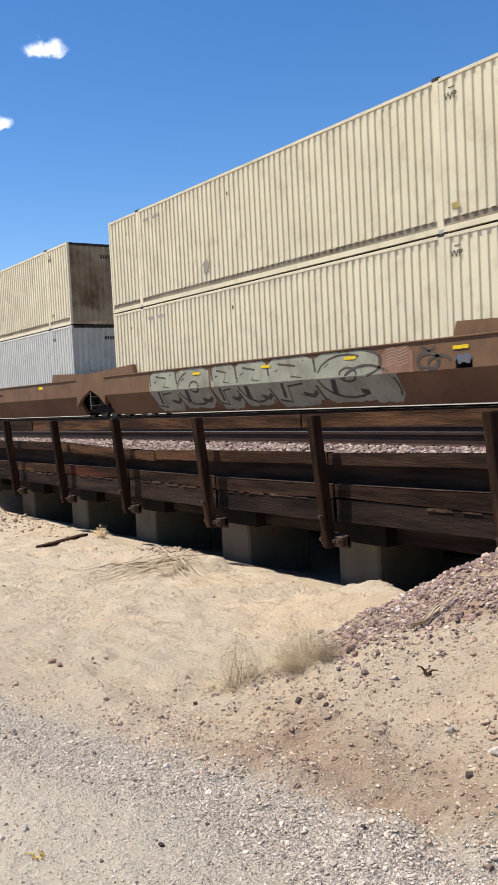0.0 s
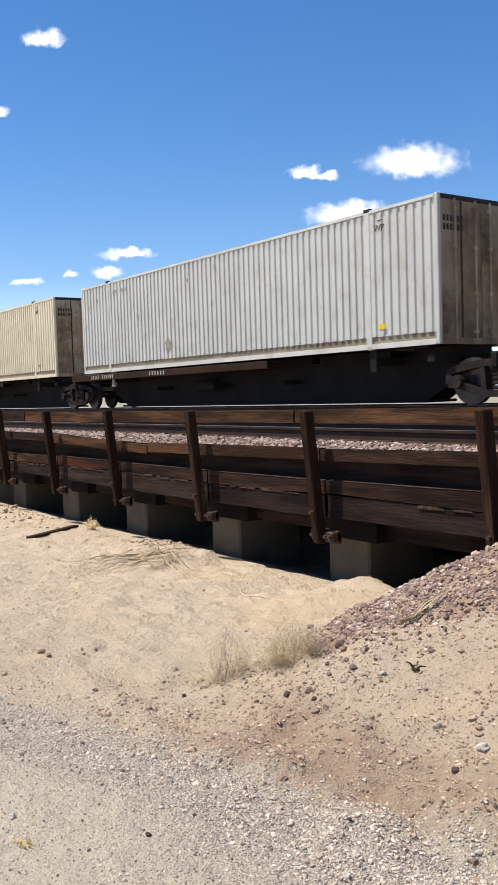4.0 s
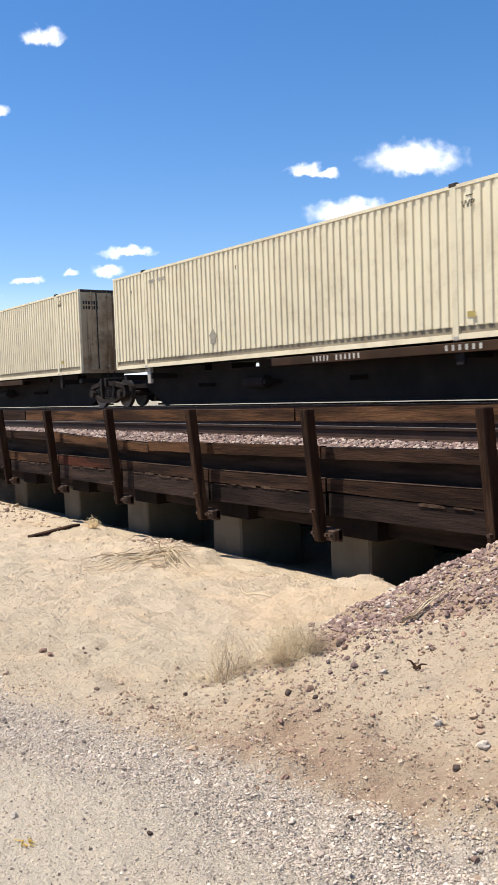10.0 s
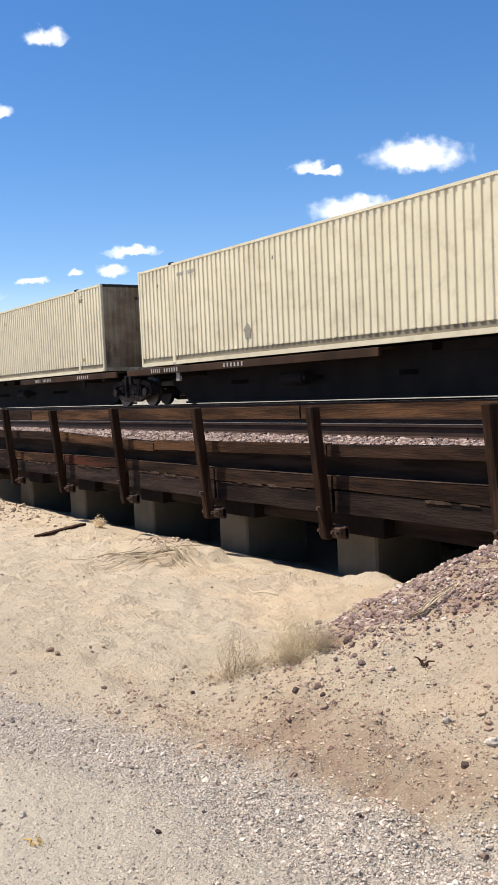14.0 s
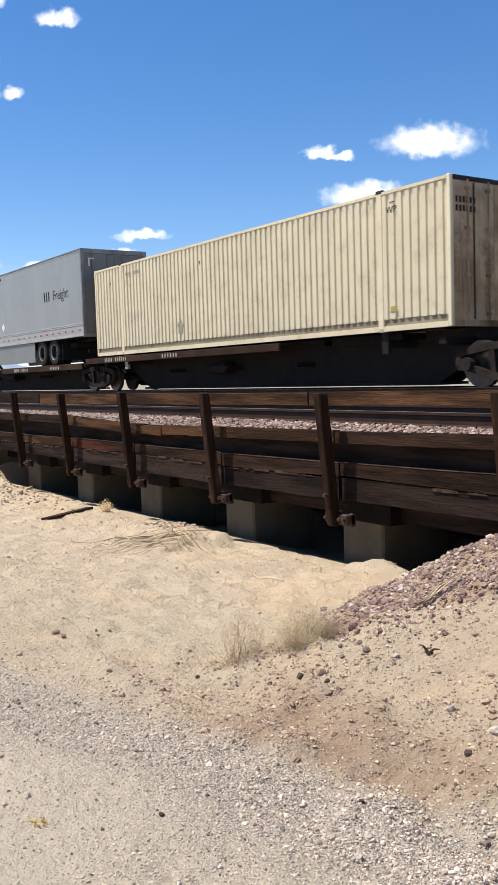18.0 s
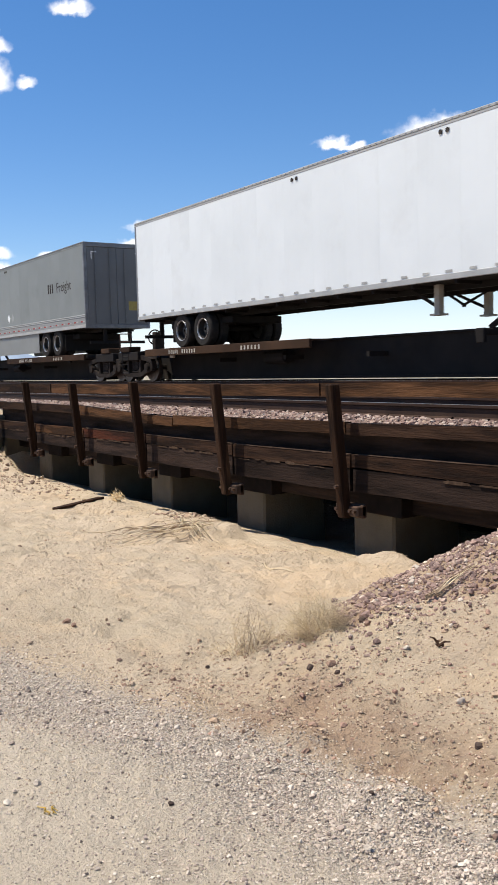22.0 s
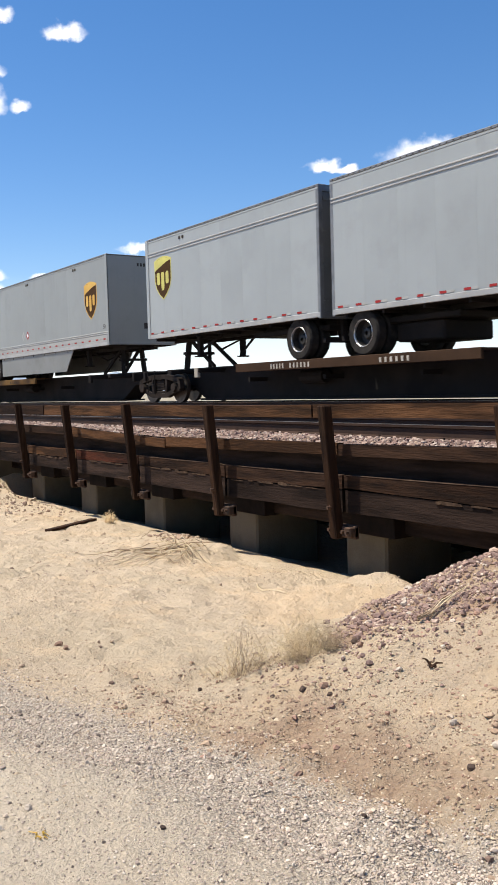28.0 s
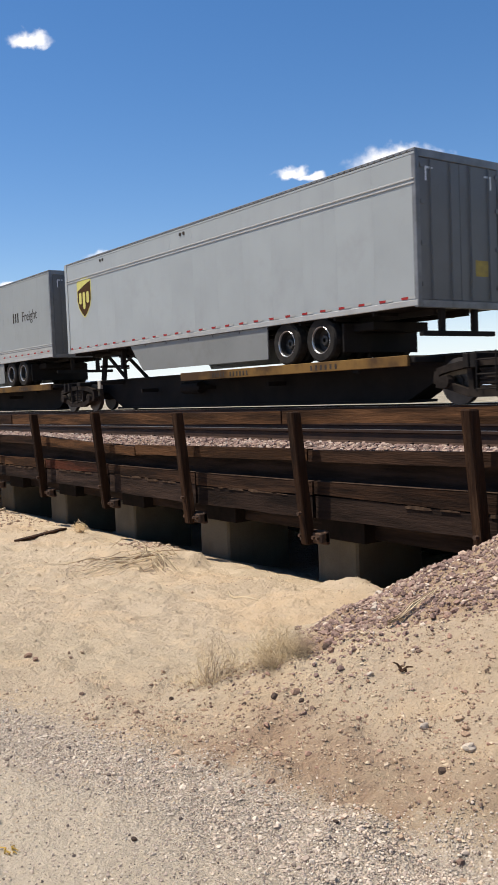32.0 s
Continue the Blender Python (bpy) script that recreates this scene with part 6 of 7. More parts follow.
def build_loose_stones():
    def place(x, y, keep, size):
        x, y, size = x[keep], y[keep], size[keep]
        return np.stack([x, y, ground_height(x, y)], -1), size
    # gravel of the road, thick along its edge, worn thin where wheels run
    x, y, rng = scatter(170000, 11, 2.3, 5.8, 1.15)
    w, edge, wob = road_weight(x, y)
    strip = step(-0.75, -0.42, y - edge + wob * 0.6)
    dens = np.clip(0.30 + 0.55 * fbm(x, y, 1.3, 71) + 0.5 * strip, 0.16, 0.74)
    size = np.clip(rng.lognormal(-5.8, 0.48, len(x)) * (0.85 + 0.25 * strip), 0.002, 0.02)
    keep = (rng.random(len(x)) < w * dens) & (y < 4)
    P, S = place(x, y, keep, size)
    stones("road_gravel", P, S, M["road_stone"], 12, "grey mixed gravel at the roadside", "gravel", 0.15)
    # crumbled sand: little clods lying in drifts
    x, y, rng = scatter(150000, 23, 3.2, 14.0, 1.15, 12.0, 58.0)
    w = 1 - 0.7 * road_weight(x, y)[0]
    drift = np.clip(0.30 + 0.75 * fbm(x, y, 0.8, 78, 3) + 0.35 * fbm(x, y, 4.0, 79, 2), 0.05, 1)
    size = np.clip(rng.lognormal(-5.3, 0.5, len(x)), 0.003, 0.022) * (0.7 + 0.06 * np.hypot(x, y))
    keep = (rng.random(len(x)) < w * drift * 0.6) & (y < 5.7) & (heap_weight(x, y) < 0.4)
    P, S = place(x, y, keep, size)
    stones("sand_clods", P, S, M["clod"], 24, "small clods of crumbled pale sand", "sand", 0.45, True)
    # pebbles strewn over the sand
    x, y, rng = scatter(34000, 13, 3.0, 13.0, 1.3)
    w = 1 - road_weight(x, y)[0]
    near_heap = np.exp(-((x + 3.3) ** 2 + (y - 3.0) ** 2) / 1.3)
    patch = np.clip(0.12 + 0.6 * fbm(x, y, 0.9, 73), 0.03, 1) + near_heap * 0.1
    size = np.clip(rng.lognormal(-5.5, 0.6, len(x)), 0.0025, 0.028)
    keep = (rng.random(len(x)) < w * patch) & (y < 5.75)
    P, S = place(x, y, keep, size)
    stones("pebbles", P, S, M["sand_stone"], 14, "brownish pebbles strewn over the sand", "pebbles")
    # stony soil between the road and the heap
    rng = np.random.default_rng(18)
    x, y = rng.uniform(-5.2, -1.7, 66000), rng.uniform(1.9, 4.4, 66000)
    w = (1 - road_weight(x, y)[0]) * step(-5.0, -3.1, x + 0.5 * fbm(x, y, 1.2, 76)) * np.clip(0.46 + 0.7 * fbm(x, y, 1.8, 77), 0.12, 1)
    size = np.clip(rng.lognormal(-5.7, 0.66, len(x)), 0.0024, 0.032)
    keep = rng.random(len(x)) < w
    P, S = place(x, y, keep, size)
    stones("stony_soil", P, S, M["soil_stone"], 19, "reddish brown stones in the soil below the heap", "stones", 0.4)
    # crushed stone of the heap
    rng = np.random.default_rng(15)
    x, y = rng.uniform(-5.9, -2.2, 40000), rng.uniform(2.8, 6.1, 40000)
    w = heap_weight(x, y)
    size = np.clip(rng.lognormal(-4.62, 0.5, len(x)), 0.005, 0.04)
    spill = np.exp(-((x + 3.95) ** 2 * 5.0 + (y - 3.62) ** 2 * 5.0)) * 0.4
    keep = rng.random(len(x)) < np.maximum(w * 0.85, spill)
    P, S = place(x, y, keep, size)
    stones("crushed_stone_heap", P, S, M["heap"], 16, "heap of purplish crushed stone beside the bridge", "stone heap")
    # rubble on the far bank and along the foot of the bridge
    x, y = rng.uniform(-22, -12, 5000), rng.uniform(3.6, 6.0, 5000)
    size = np.clip(rng.lognormal(-4.0, 0.5, len(x)), 0.008, 0.07)
    keep = rng.random(len(x)) < step(12.5, 16.5, -x) * 0.8
    P, S = place(x, y, keep, size)
    xb, yb = rng.normal(-9.85, 0.22, 420), np.minimum(rng.normal(5.5, 0.13, 420), 5.72)
    sb = np.clip(rng.lognormal(-4.3, 0.5, 420), 0.006, 0.05)
    P, S = np.concatenate([P, np.stack([xb, yb, ground_height(xb, yb)], -1)]), np.concatenate([S, sb])
    stones("bank_rubble", P, S, M["sand_stone"], 17, "pale rubble on the sandy bank", "rubble")


build_loose_stones()


def build_rocks():
    """Single stones that stand out."""
    rng = np.random.default_rng(31)
    tones = {"dark": material("dark_rock", (0.06, 0.045, 0.038), (0.10, 0.07, 0.055), 0.9, scale=20, bump=0.4, bump_scale=60),
             "pale": material("pale_rock", (0.50, 0.43, 0.35), (0.40, 0.335, 0.27), 0.9, scale=20, bump=0.3, bump_scale=60),
             "brown": material("brown_rock", (0.22, 0.14, 0.10), (0.30, 0.20, 0.15), 0.9, scale=20, bump=0.4, bump_scale=60)}
    for x, y, r, tone in ((-2.81, 1.47, 0.022, "dark"), (-3.77, 2.86, 0.04, "dark"), (-3.71, 2.97, 0.045, "brown"), (-3.62, 2.93, 0.032, "dark"), (-3.86, 2.72, 0.03, "dark"),
                          (-4.35, 2.55, 0.028, "dark"), (-2.83, 3.03, 0.04, "pale"), (-2.52, 2.99, 0.05, "pale"), (-2.51, 2.80, 0.035, "dark"), (-3.45, 3.28, 0.035, "pale"),
                          (-4.02, 3.46, 0.05, "dark"), (-3.93, 3.42, 0.045, "brown"), (-2.32, 2.05, 0.028, "pale"), (-2.24, 1.93, 0.030, "pale"), (-2.50, 2.18, 0.026, "dark"),
                          (-3.05, 2.28, 0.034, "brown"), (-5.65, 2.2, 0.062, "brown"), (-5.39, 2.15, 0.04, "brown"), (-3.2, 1.1, 0.03, "pale"), (-4.2, 4.05, 0.05, "pale"),
                          (-4.35, 4.2, 0.045, "pale"), (-4.55, 4.45, 0.05, "pale"), (-4.0, 3.9, 0.04, "pale"), (-4.75, 4.62, 0.05, "pale")):
        me = bpy.data.meshes.new("rock")
        bm = bmesh.new()
        r *= 0.58
        bmesh.ops.create_icosphere(bm, subdivisions=2, radius=r)
        sc = rng.uniform(0.65, 1.2, 3)
        for v in bm.verts:
            n = 1 + 0.6 * noise.noise(v.co / r * 1.3 + Vector((x * 7, y * 5, 0)))
            v.co = Vector((v.co.x * sc[0] * n, v.co.y * sc[1] * n, v.co.z * 0.7 * n))
        bm.to_mesh(me)
        bm.free()
        me.materials.append(tones[tone])
        ob = tagged(new("rock", me), "small %s rock on the sandy ground" % tone, "rock", "rocks on the ground")
        gx, gy, gz = on_ground(x, y)
        ob.location = (gx, gy, gz + r * 0.32)


build_rocks()


def stalk(bm, pts, r0, r1):
    """A thin tapering three-sided stem through the points."""
    prev = None
    n = len(pts)
    for i, p in enumerate(pts):
        d = (pts[min(i + 1, n - 1)] - pts[max(i - 1, 0)]).normalized()
        s = d.cross(Vector((0.3, 0.9, 0.2))).normalized()
        u = d.cross(s)
        r = r0 + (r1 - r0) * i / (n - 1)
        ring = [bm.verts.new(p + s * r * math.cos(a) + u * r * math.sin(a)) for a in (0, 2.09, 4.19)]
        if prev:
            for j in range(3):
                bm.faces.new((prev[j], prev[(j + 1) % 3], ring[(j + 1) % 3], ring[j]))
        prev = ring


def build_bush(x, y, w, h, n, seed, mats, upright=0.0, squat=1.0):
    """A dome of fine dry stems that fork from a narrow base."""
    rnd = random.Random(seed)
    bush = thing("dry_bush", "dry straw-coloured desert bush with bare twigs", "bush", "dry bushes")
    bush.location = on_ground(x, y)
    for mat, share, r in mats:
        bm = bmesh.new()
        for _ in range(int(n * share)):
            a = rnd.uniform(0, 6.28)
            b = w * 0.22 * math.sqrt(rnd.random())
            base = Vector((b * math.cos(a), b * math.sin(a), -0.01))
            # where the stem ends on or inside the dome
            tilt = rnd.random() ** (0.6 + upright) * 1.45
            reach = rnd.uniform(0.55, 1.0) * (1 + 0.18 * math.sin(3 * a + seed))
            a += rnd.uniform(-0.5, 0.5)
            tip = Vector((math.sin(tilt) * math.cos(a) * w * 0.5 * reach, math.sin(tilt) * math.sin(a) * w * 0.5 * reach, max(0.03, math.cos(tilt) ** squat * h * reach)))
            bow = Vector((rnd.uniform(-0.07, 0.07), rnd.uniform(-0.07, 0.07), 0.05 * math.sin(tilt) + rnd.uniform(-0.02, 0.03))) * (w / 0.45)
            kink = Vector((rnd.uniform(-0.03, 0.03), rnd.uniform(-0.03, 0.03), rnd.uniform(-0.02, 0.02)))
            pts = [base, base + (tip - base) * 0.4 + bow, base + (tip - base) * 0.72 + bow * 0.6 + kink, tip]
            stalk(bm, pts, r, r * 0.4)
            for k in range(5):
                f = rnd.uniform(0.2, 0.98)
                q = base + (tip - base) * f + bow * (1 - f)
                e = q + Vector((rnd.uniform(-0.07, 0.07), rnd.uniform(-0.07, 0.07), rnd.uniform(-0.03, 0.05))) * (0.4 + 1.4 * w)
                e.z = max(e.z, 0.004)
                stalk(bm, [q, (q + e) / 2 + Vector((0, 0, 0.006)), e], r * 0.5, r * 0.3)
        part("foliage", bm, mat, bush)["kind"] = "stuff"


build_bush(-4.36, 2.86, 0.46, 0.40, 120, 3, (("twig", 0.30, 0.0013), ("dry", 0.70, 0.0007)), 0.25, 1.0)
build_bush(-4.44, 2.76, 0.34, 0.12, 30, 5, (("dry", 1.0, 0.0008),))
build_bush(-4.28, 3.03, 0.36, 0.20, 60, 9, (("dry", 1.0, 0.0007),))
build_bush(-4.18, 3.22, 0.56, 0.36, 300, 4, (("dry", 0.85, 0.0008), ("twig", 0.15, 0.0010)), 0.1, 1.0)
build_bush(-4.08, 3.31, 0.24, 0.20, 60, 6, (("twig", 1.0, 0.0010),), 0.0)
build_bush(-12.0, 5.55, 0.35, 0.18, 60, 7, (("dry", 1.0, 0.003),), 0.6)


def build_reeds():
    rnd = random.Random(8)
    pile = thing("reed_pile", "pile of bleached dead reeds lying on the sand", "dead reeds")
    # a tangled crown by the bridge, the long stems fanning out over the sand
    for k in range(44):
        bm = bmesh.new()
        sx, sy = rnd.gauss(-9.05, 0.16), min(rnd.gauss(5.12, 0.16), 5.6)
        if k < 24:
            ex, ey = -9.0 + rnd.gauss(0, 0.30), 4.1 + rnd.gauss(0, 0.2)
            if k < 5:
                ex, ey = ex - 0.1, ey - 0.2
        elif k < 34:
            ex, ey = -8.15 + rnd.gauss(0, 0.2), 4.85 + rnd.gauss(0, 0.16)
        else:
            ex, ey = sx + rnd.gauss(-0.3, 0.4), min(sy + rnd.gauss(0.0, 0.22), 5.6)
        cut = rnd.uniform(0.65, 1.0)
        ex, ey = sx + (ex - sx) * cut, sy + (ey - sy) * cut
        bend, rise = rnd.uniform(-0.05, 0.06), rnd.uniform(0.0, 0.06) * (2.2 if k >= 34 else 1.0)
        pts = []
        for i in range(7):
            f = i / 6
            px, py = sx + (ex - sx) * f + bend * math.sin(f * 3.14), min(sy + (ey - sy) * f + bend * 0.6 * math.sin(f * 3.14), 5.65)
            pts.append(Vector((px, py, float(ground_height(px, py)) + 0.014 + rise * math.sin(f * 3.14) + 0.05 * max(0, 1 - 2 * f) * rnd.random())))
        stalk(bm, pts, 0.007, 0.003)
        part("reed", bm, "dead_reed" if k % 3 else "twig", pile)
    bundle = thing("reed_bundle", "small bundle of bleached reeds on the stone heap", "dead reeds")
    for k in range(8):
        bm = bmesh.new()
        o = rnd.uniform(-0.028, 0.028)
        pts = []
        for i in range(5):
            f = i / 4
            px, py = -3.79 - 0.08 * f + o * (0.4 + f), 3.76 + 0.52 * f - o * 0.4
            pts.append(Vector((px, py, float(ground_height(px, py)) + 0.022 + rnd.uniform(0, 0.02) + 0.02 * f)))
        stalk(bm, pts, 0.0042, 0.0022)
        part("reed", bm, "twig" if k % 2 else "dead_reed", bundle)
    # curved stick
    bm = bmesh.new()
    pts = []
    for i in range(8):
        f = i / 7
        px, py = -7.02 + 0.62 * f, 4.80 - 0.10 * f - 0.08 * math.sin(f * 3.1)
        pts.append(Vector((px, py, float(ground_height(px, py)) + 0.012)))
    stalk(bm, pts, 0.012, 0.006)
    tagged(part("stick", bm, "dead_reed"), "curved bleached stick lying on the sand", "stick")
    # dark board half buried by the bank
    a, b = Vector(on_ground(-11.65, 4.45)), Vector(on_ground(-12.45, 5.50))
    bm = bmesh.new()
    beam(bm, a + Vector((0, 0, 0.02)), b + Vector((0, 0, 0.05)), 0.10, 0.035)
    tagged(part("board", bm, "timber"), "dark weathered board lying on the sandy bank", "board")
    # charred root on the heap's slope
    bm = bmesh.new()
    g = on_ground(-3.31, 3.42)
    for k in range(6):
        s = Vector(g) + Vector((rnd.uniform(-0.05, 0.05), rnd.uniform(-0.03, 0.03), 0.0))
        e = s + Vector((rnd.uniform(-0.06, 0.06), rnd.uniform(-0.04, 0.04), rnd.uniform(0.0, 0.035)))
        stalk(bm, [s, (s + e) / 2 + Vector((0, 0, 0.012)), e], 0.010, 0.004)
    tagged(part("root", bm, "timber"), "dark brown tangled root on the sandy slope", "root", kind="stuff")
    # a faded yellow scrap in the gravel
    bm = bmesh.new()
    for k in range(7):
        x, y, z = on_ground(-3.0 + rnd.uniform(-0.02, 0.02), 1.07 + rnd.uniform(-0.02, 0.02))
        stalk(bm, [Vector((x, y, z)), Vector((x + rnd.uniform(-0.02, 0.02), y, z + 0.012)), Vector((x + rnd.uniform(-0.03, 0.03), y + rnd.uniform(-0.02, 0.02), z + 0.006))], 0.004, 0.002)
    tagged(part("dried_flower", bm, material("dull_yellow_petals", (0.55, 0.36, 0.08), None, 0.9)), "faded yellow dried flower on the gravel", "flower")


build_reeds()


# ---------------------------------------------------------------- the train: its order and its run
SPEED = 23.0
moving = []                              # (thing, x at the start, z)


def put(ob, x, z, label, y=None):
    moving.append((ob, x, TRAIN_Y if y is None else y, z))
    ob["label"] = label
    return ob


BOX_Z, TRAILER_Z = 2.434, 3.22
# double-stack cars: left end of the boxes, what the sill bears
for x, low, paint, painted in ((-25.95, "cream", "graffiti", True), (-45.45, "pale", "name", False)):
    put(build_well(paint), x, RAIL_Z, "brown well car with silver graffiti along its sill" if painted else "plain brown well car with a stencilled number panel")
    put(container(low, "plain", 1), x, RAIL_Z + 0.42, "%s corrugated container in a well car, lower tier" % ("cream" if low == "cream" else "pale grey"))
    put(container("cream", "plain", 1), x, RAIL_Z + 0.42 + CH + 0.03, "cream corrugated container on top of another, upper tier")

# boxes on spine cars: left end, paint, kind of right-hand end, marks
BOXES = [
    (-66.6, "cream", "door", 1), (-84.0, "pale", "door", 1), (-101.25, "cream", "door", 0), (-119.9, "pale", "door", 1), (-138.45, "cream", "door", 1),
    (-157.2, "cream", "door", 1), (-176.0, "cream", "door", 1), (-197.0, "pale", "door", 1), (-216.0, "cream", "door", 1), (-234.55, "cream", "door", 1),
    (-255.55, "cream", "plain", 1), (-274.35, "cream", "door", 1), (-293.05, "cream", "plain", 1), (-310.85, "pale", "door", 2), (-328.7, "pale", "door", 1),
    (-346.15, "cream", "door", 1), (-364.95, "cream", "plain", 1), (-383.9, "cream", "door", 1), (-404.6, "cream", "door", 2), (-423.4, "cream", "plain", 2),
    (-442.0, "cream", "door", 1), (-494.1, "cream", "door", 0),
]
# highway trailers: left end, length, nose side, style, decal
PUP = 8.53
TRAILERS = [
    (-459.2, CL, "L", "plate", "shield_name"), (-476.4, CL, "L", "reefer", "shield"), (-513.15, CL, "R", "plate_old", "shield_name"), (-531.75, CL, "R", "white", ""),
    (-552.07, CL, "L", "plate_old", "shield_name"),
    (-563.75, PUP, "R", "express", "wedge_nose"), (-572.95, PUP, "L", "express", "rear"), (-582.7, PUP, "R", "pup_band", "band"), (-591.6, PUP, "L", "express", "wedge"),
    (-601.15, PUP, "R", "express", "wedge_mid"), (-610.5, PUP, "L", "express", "stripe"),
    (-623.0, PUP, "R", "pup_grey", "shield"), (-632.1, PUP, "L", "pup_grey", "shield"), (-641.1, PUP, "R", "pup_grey", "shield"), (-649.8, PUP, "L", "pup_grey", "shield"),
    (-659.55, PUP, "R", "pup_grey", "shield"), (-668.5, PUP, "L", "pup_grey", "shield_fade"),
    (-687.5, CL, "R", "plate", "shield_name"), (-707.65, CL, "L", "plate", "shield_name"), (-726.2, CL, "L", "plate", "shield_name"), (-745.8, CL, "R", "white", ""),
    (-764.1, CL, "L", "reefer", "shield_fade"), (-781.6, CL, "L", "plate", "shield_name"),
]


def decal(t, kind, length, nose):
    """Company marks as plain shapes on the near side."""
    F = (lambda x: x) if nose == "L" else (lambda x: length - x)
    y = -1.2955
    if "shield" in kind:
        pup = length < 12
        shield(t, F(1.4 if not pup else 1.05), 1.76 if pup or nose == "L" else 1.60, y - 0.001, 1.32 if not pup else 1.3, kind.endswith("fade"))
    if kind == "shield_name":
        a = 12.55 if nose == "L" else 0.7
        bars(0.66, 0.36, 3, a, 1.46, y - 0.001, "mark", t, 0.5)
        lettering("word", "Freight", 0.52, "mark", t, pose(a + 1.62, y - 0.003, 1.615, 90, 0, 0))
        lettering("number", "53", 0.2, "mark", t, pose(F(0.35), y - 0.003, 0.62, 90, 0, 0))
        for k, xx in enumerate((7.75, 8.25)):
            bm = bmesh.new()
            c = F(xx)
            plate(bm, [(c - 0.17, 0.78), (c, 0.60), (c + 0.17, 0.78), (c, 0.98)], 0.004, at=y - 0.001)
            d = part("placard", bm, ("red" if nose == "R" else "white") if k == 0 else "lower_side", t, "diamond placard")
            bm = bmesh.new()
            plate(bm, [(c - 0.10, 0.78), (c, 0.69), (c + 0.10, 0.78), (c, 0.88)], 0.001, at=y - 0.0052)
            part("placard_field", bm, "white" if k == 0 else "grey_side", d)
    if "wedge" in kind:
        x = F(1.42) if kind != "wedge_mid" else F(1.55)
        bm = bmesh.new()
        # three leaning navy blocks over an orange wedge
        for k in range(3):
            xx = x - 1.02 + k * 0.70
            plate(bm, [(xx, 1.72), (xx + 0.46, 1.72), (xx + 0.56, 2.52), (xx + 0.10, 2.52)], 0.006, at=y)
        d = part("decal", bm, "navy", t, "navy block decal")
        bm = bmesh.new()
        plate(bm, [(x - 1.0, 1.60), (x + 0.95, 1.66), (x + 0.35, 1.42), (x - 0.45, 1.24), (x - 1.0, 1.04)], 0.004, at=y)
        part("wedge", bm, "orange", d)
        lettering("word", "FREIGHT", 0.30, "mark", d, pose(x + 0.35, y - 0.003, 1.10, 90, 0, 0))
    if kind == "wedge_nose":
        xo = length + 0.001
        bm = bmesh.new()
        for k in range(3):
            box(bm, xo, xo + 0.01, -0.75 + k * 0.42, -0.45 + k * 0.42, 1.95, 2.4)
        d = part("decal", bm, "navy", t, "navy block decal")
        bm = boxes((xo, xo + 0.008, -0.75, 0.6, 1.72, 1.86))
        part("wedge", bm, "orange", d)
    if kind == "rear":
        xo = length - 0.02
        bm = bmesh.new()
        for k in range(3):
            box(bm, xo, xo + 0.004, -0.72 + k * 0.42, -0.42 + k * 0.42, 2.0, 2.45)
        d = part("decal", bm, "navy", t, "navy block decal")
        part("wedge", boxes((xo, xo + 0.004, -0.72, 0.45, 1.72, 1.90)), "orange", d)
        # torn placards near the tail
        for k in range(2):
            bm = bmesh.new()
            c = length - 1.25 + k * 0.5
            plate(bm, [(c - 0.17, 0.92), (c - 0.05, 0.78), (c, 0.68), (c + 0.16, 0.85), (c + 0.12, 0.98), (c + 0.03, 1.03), (c - 0.02, 1.12), (c - 0.10, 1.05)], 0.003, at=y - 0.001)
            p = part("placard", bm, "lower_side", t, "torn diamond placard")
            bm = bmesh.new()
            plate(bm, [(c - 0.09, 0.90), (c, 0.78), (c + 0.08, 0.88), (c - 0.01, 1.0)], 0.001, at=y - 0.0042)
            part("placard_field", bm, "white", p)
    if kind == "band":
        bm = boxes((length * 0.45, length - 0.03, y - 0.004, y, 2.25, 2.75))
        part("decal", bm, "green", t, "dark green band")
        part("decal", boxes((length - 0.018, length - 0.012, -1.18, 1.25, 2.25, 2.75)), "green", t, "dark green band round the nose")
        part("stencil", boxes(*[(length - 0.30, length - 0.18, y - 0.004, y, 1.05 + k * 0.19, 1.17 + k * 0.19) for k in range(5)]), "yellow", t)
        bm = bmesh.new()
        x = length * 0.45
        plate(bm, [(x - 0.55, 2.22), (x + 0.45, 2.22), (x + 0.60, 2.80), (x - 0.40, 2.80)], 0.005, at=y - 0.0042)
        e = part("emblem", bm, "green", t, "dark slanted emblem with yellow shapes")
        bm = bmesh.new()
        for k in range(3):
            xx = x - 0.40 + k * 0.29
            plate(bm, [(xx, 2.30), (xx + 0.22, 2.30), (xx + 0.32, 2.72), (xx + 0.10, 2.72)], 0.004, at=y - 0.0093)
        part("emblem_shape", bm, "yellow", e)
        for k in range(2):
            bm = bmesh.new()
            c = length * 0.43 + k * 0.42
            plate(bm, [(c - 0.19, 0.8), (c, 0.6), (c + 0.19, 0.8), (c, 1.0)], 0.004, at=y - 0.001)
            part("placard", bm, "white", t, "white diamond placard")
    if kind == "stripe":
        bm = bmesh.new()
        plate(bm, [(0.1, 2.55), (0.1, 2.30), (length * 0.62, 2.30), (length * 0.75, 2.55)], 0.004, at=y)
        d = part("decal", bm, "orange", t, "orange stripe")
        bars(0.9, 0.22, 6, 2.2, 2.31, y - 0.0045, "navy", d)


loads = sorted([(b[0], CL, "box", b) for b in BOXES] + [(t[0], t[1], "trailer", t) for t in TRAILERS], reverse=True)
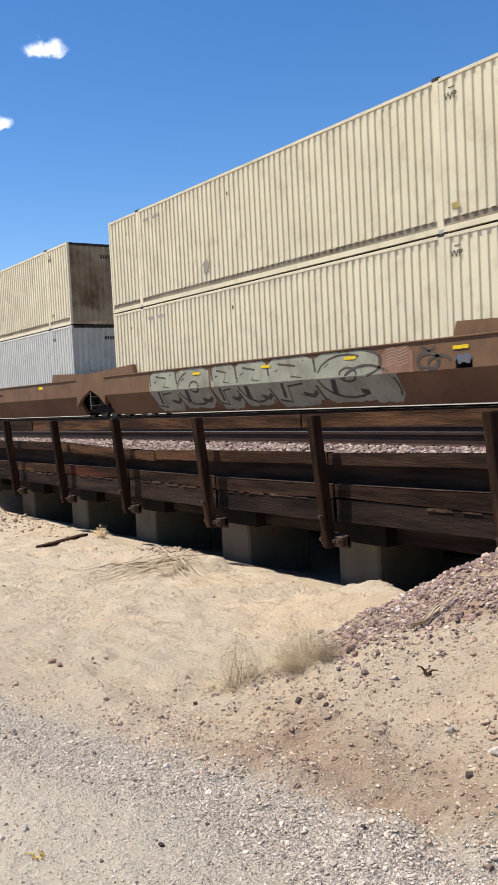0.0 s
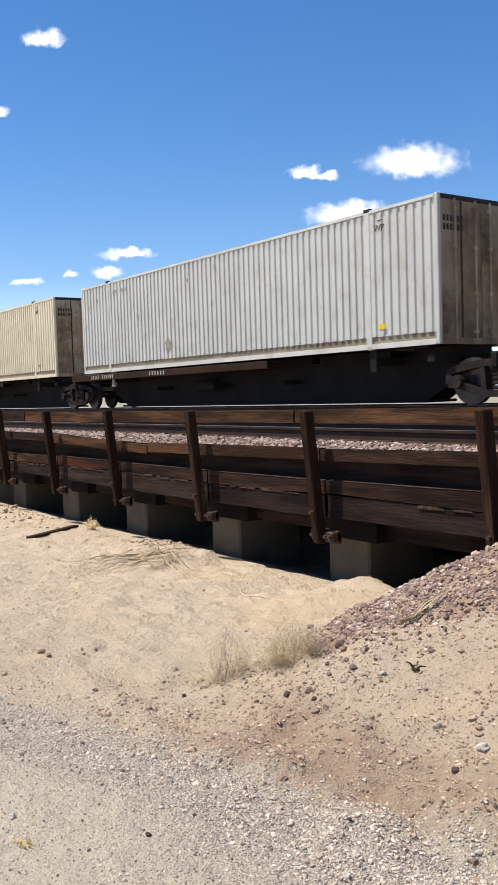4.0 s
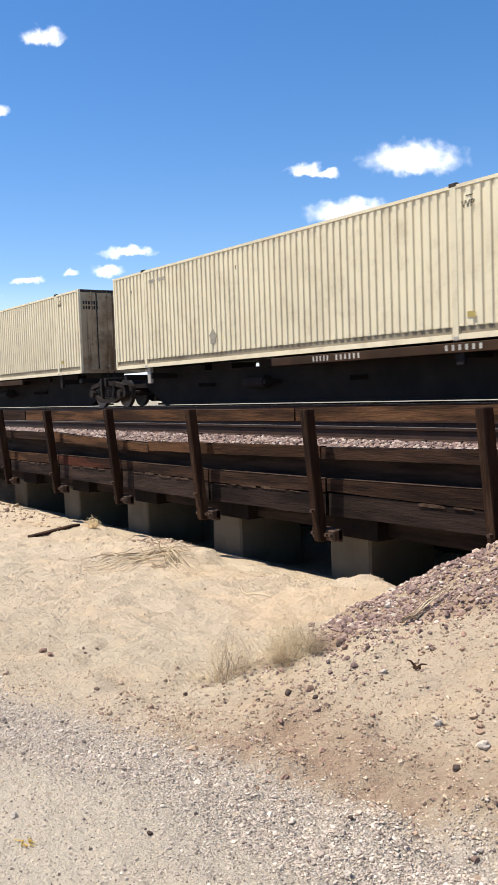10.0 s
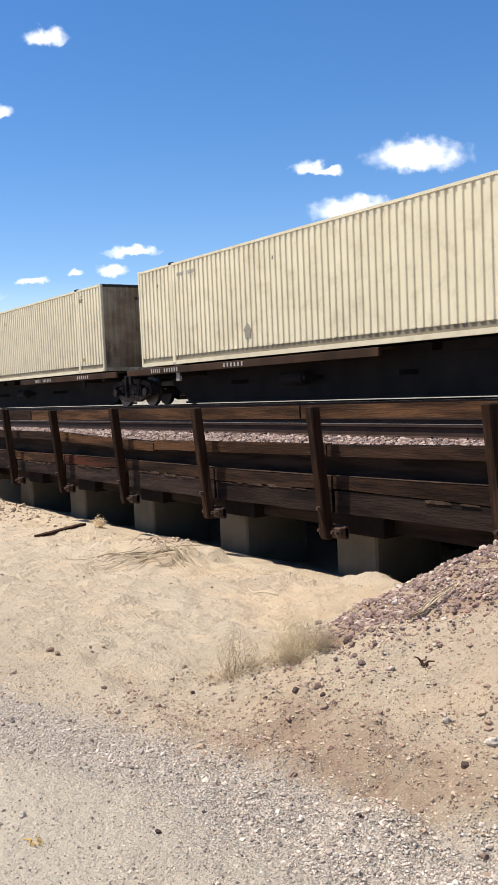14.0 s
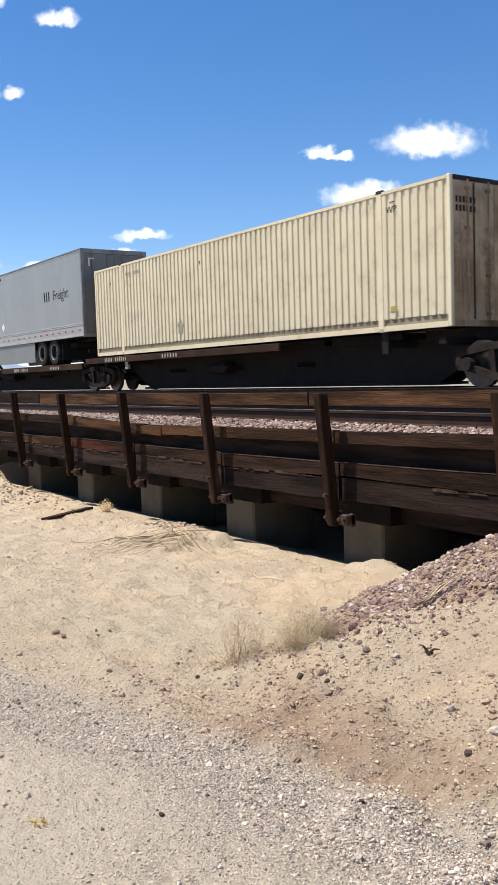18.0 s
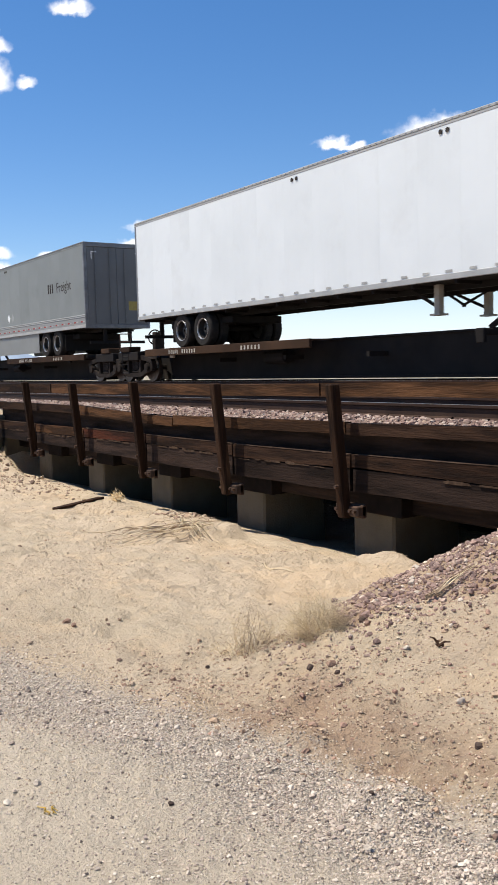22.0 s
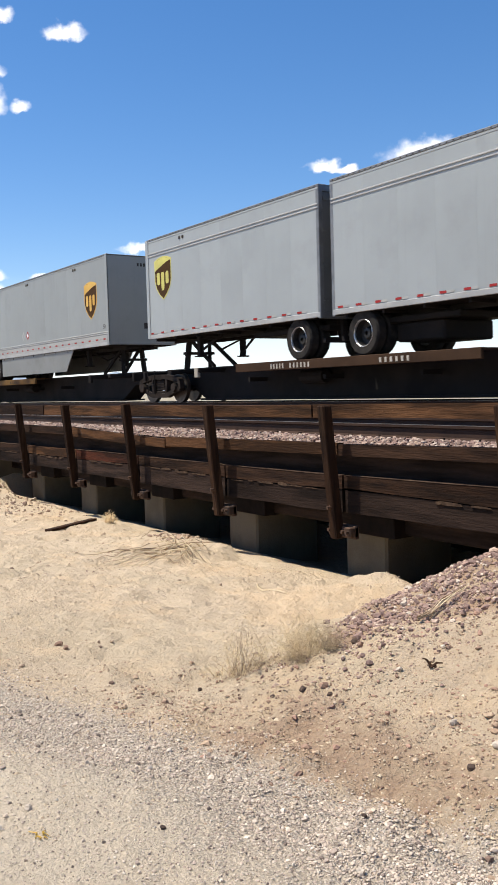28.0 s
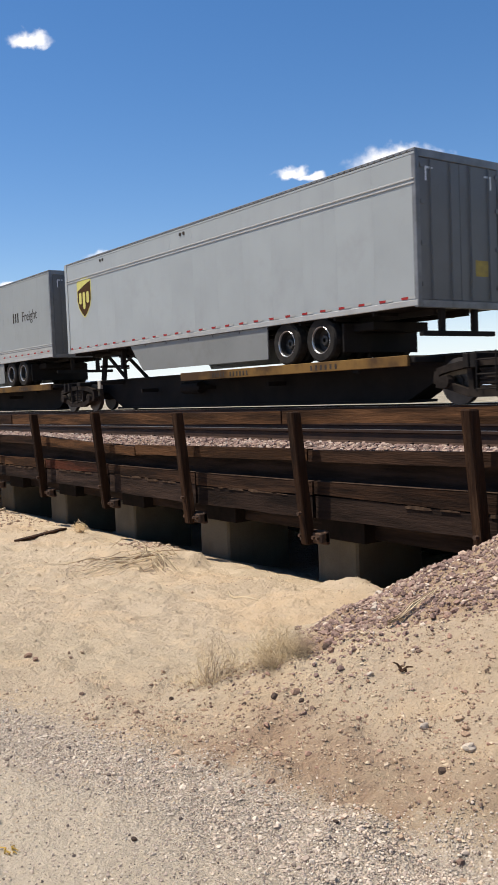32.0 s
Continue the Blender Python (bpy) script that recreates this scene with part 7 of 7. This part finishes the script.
# one spine unit under every box, long trailer or pair of short ones
units, i = [], 0
while i < len(loads):
    x, ln, kind, row = loads[i]
    if kind == "trailer" and ln < 12:
        units.append((loads[i + 1][0], kind, row, True, (x + ln) - loads[i + 1][0]))
        i += 2
    else:
        units.append((x, kind, row, False, ln))
        i += 1
for k, (x, kind, row, pair, ln) in enumerate(units):
    rg = units[k - 1][0] - (x + ln) if k else 4.7
    lg = x - (units[k + 1][0] + units[k + 1][4]) if k + 1 < len(units) else 1.0
    shift = (ln - CL) / 2 if pair else 0.0
    if kind == "box":
        plat = (-1.05, 10.5) if row[2] == "door" or x == -293.05 else (8.3, 17.0)
    elif pair:
        plat = (4.2, 12.6)
    else:
        plat = (7.2, 15.8) if row[2] == "L" else (0.4, 9.0)
    put(spine("box" if kind == "box" else "pair" if pair or x > -680 else "trailer", lg, rg, plat), x + shift, RAIL_Z,
        "sooty black spine car unit carrying a container" if kind == "box" else "sooty black spine car unit with rusty platforms carrying %s" % ("two short trailers" if pair else "a trailer"))
for x, paint, end, marks in BOXES:
    put(container(paint, end, marks), x, BOX_Z, "%s corrugated steel container with dirty doors, riding alone" % ("cream" if paint == "cream" else "pale grey") if end == "door"
        else "cream corrugated steel container with a sooty ribbed end")
for x, ln, nose, style, mark in TRAILERS:
    key = ("trailer", ln, nose, style, mark)

    def make(ln=ln, nose=nose, style=style, mark=mark):
        t = build_trailer(ln, nose, {"pup_band": "stripe"}.get(style, style))
        decal(t, mark, ln, nose)
        return t
    t = cached(key, make)
    what = {"white": "plain white", "express": "white ribbed", "pup_band": "grey"}.get(style, "grey")
    deco = {"": "no lettering", "rear": "small navy marks on its doors", "band": "a dark green band and yellow emblem", "stripe": "an orange stripe"}.get(mark, "navy and orange decals" if "wedge" in mark else "a brown and gold shield")
    put(t, x, TRAILER_Z, "%s %strailer with %s" % (what, "short " if ln < 12 else "long ", deco))
    h = hitch(nose, x)
    hx = x + (0.9 if nose == "L" else ln - 0.9)
    moving.append((h, hx, TRAIN_Y, TRAILER_Z - 0.98))
    h["flip"] = 0 if nose == "L" else 1


def motions():
    """The whole train runs by at a steady speed."""
    for ob, x, y, z in moving:
        turn = 180 if ob.get("flip") else 0
        walk(ob, [(0.0, pose(x, y, z, 0, 0, turn)), (16.0, pose(x + SPEED * 16, y, z, 0, 0, turn)), (32.0, pose(x + SPEED * 32, y, z, 0, 0, turn))])


motions()
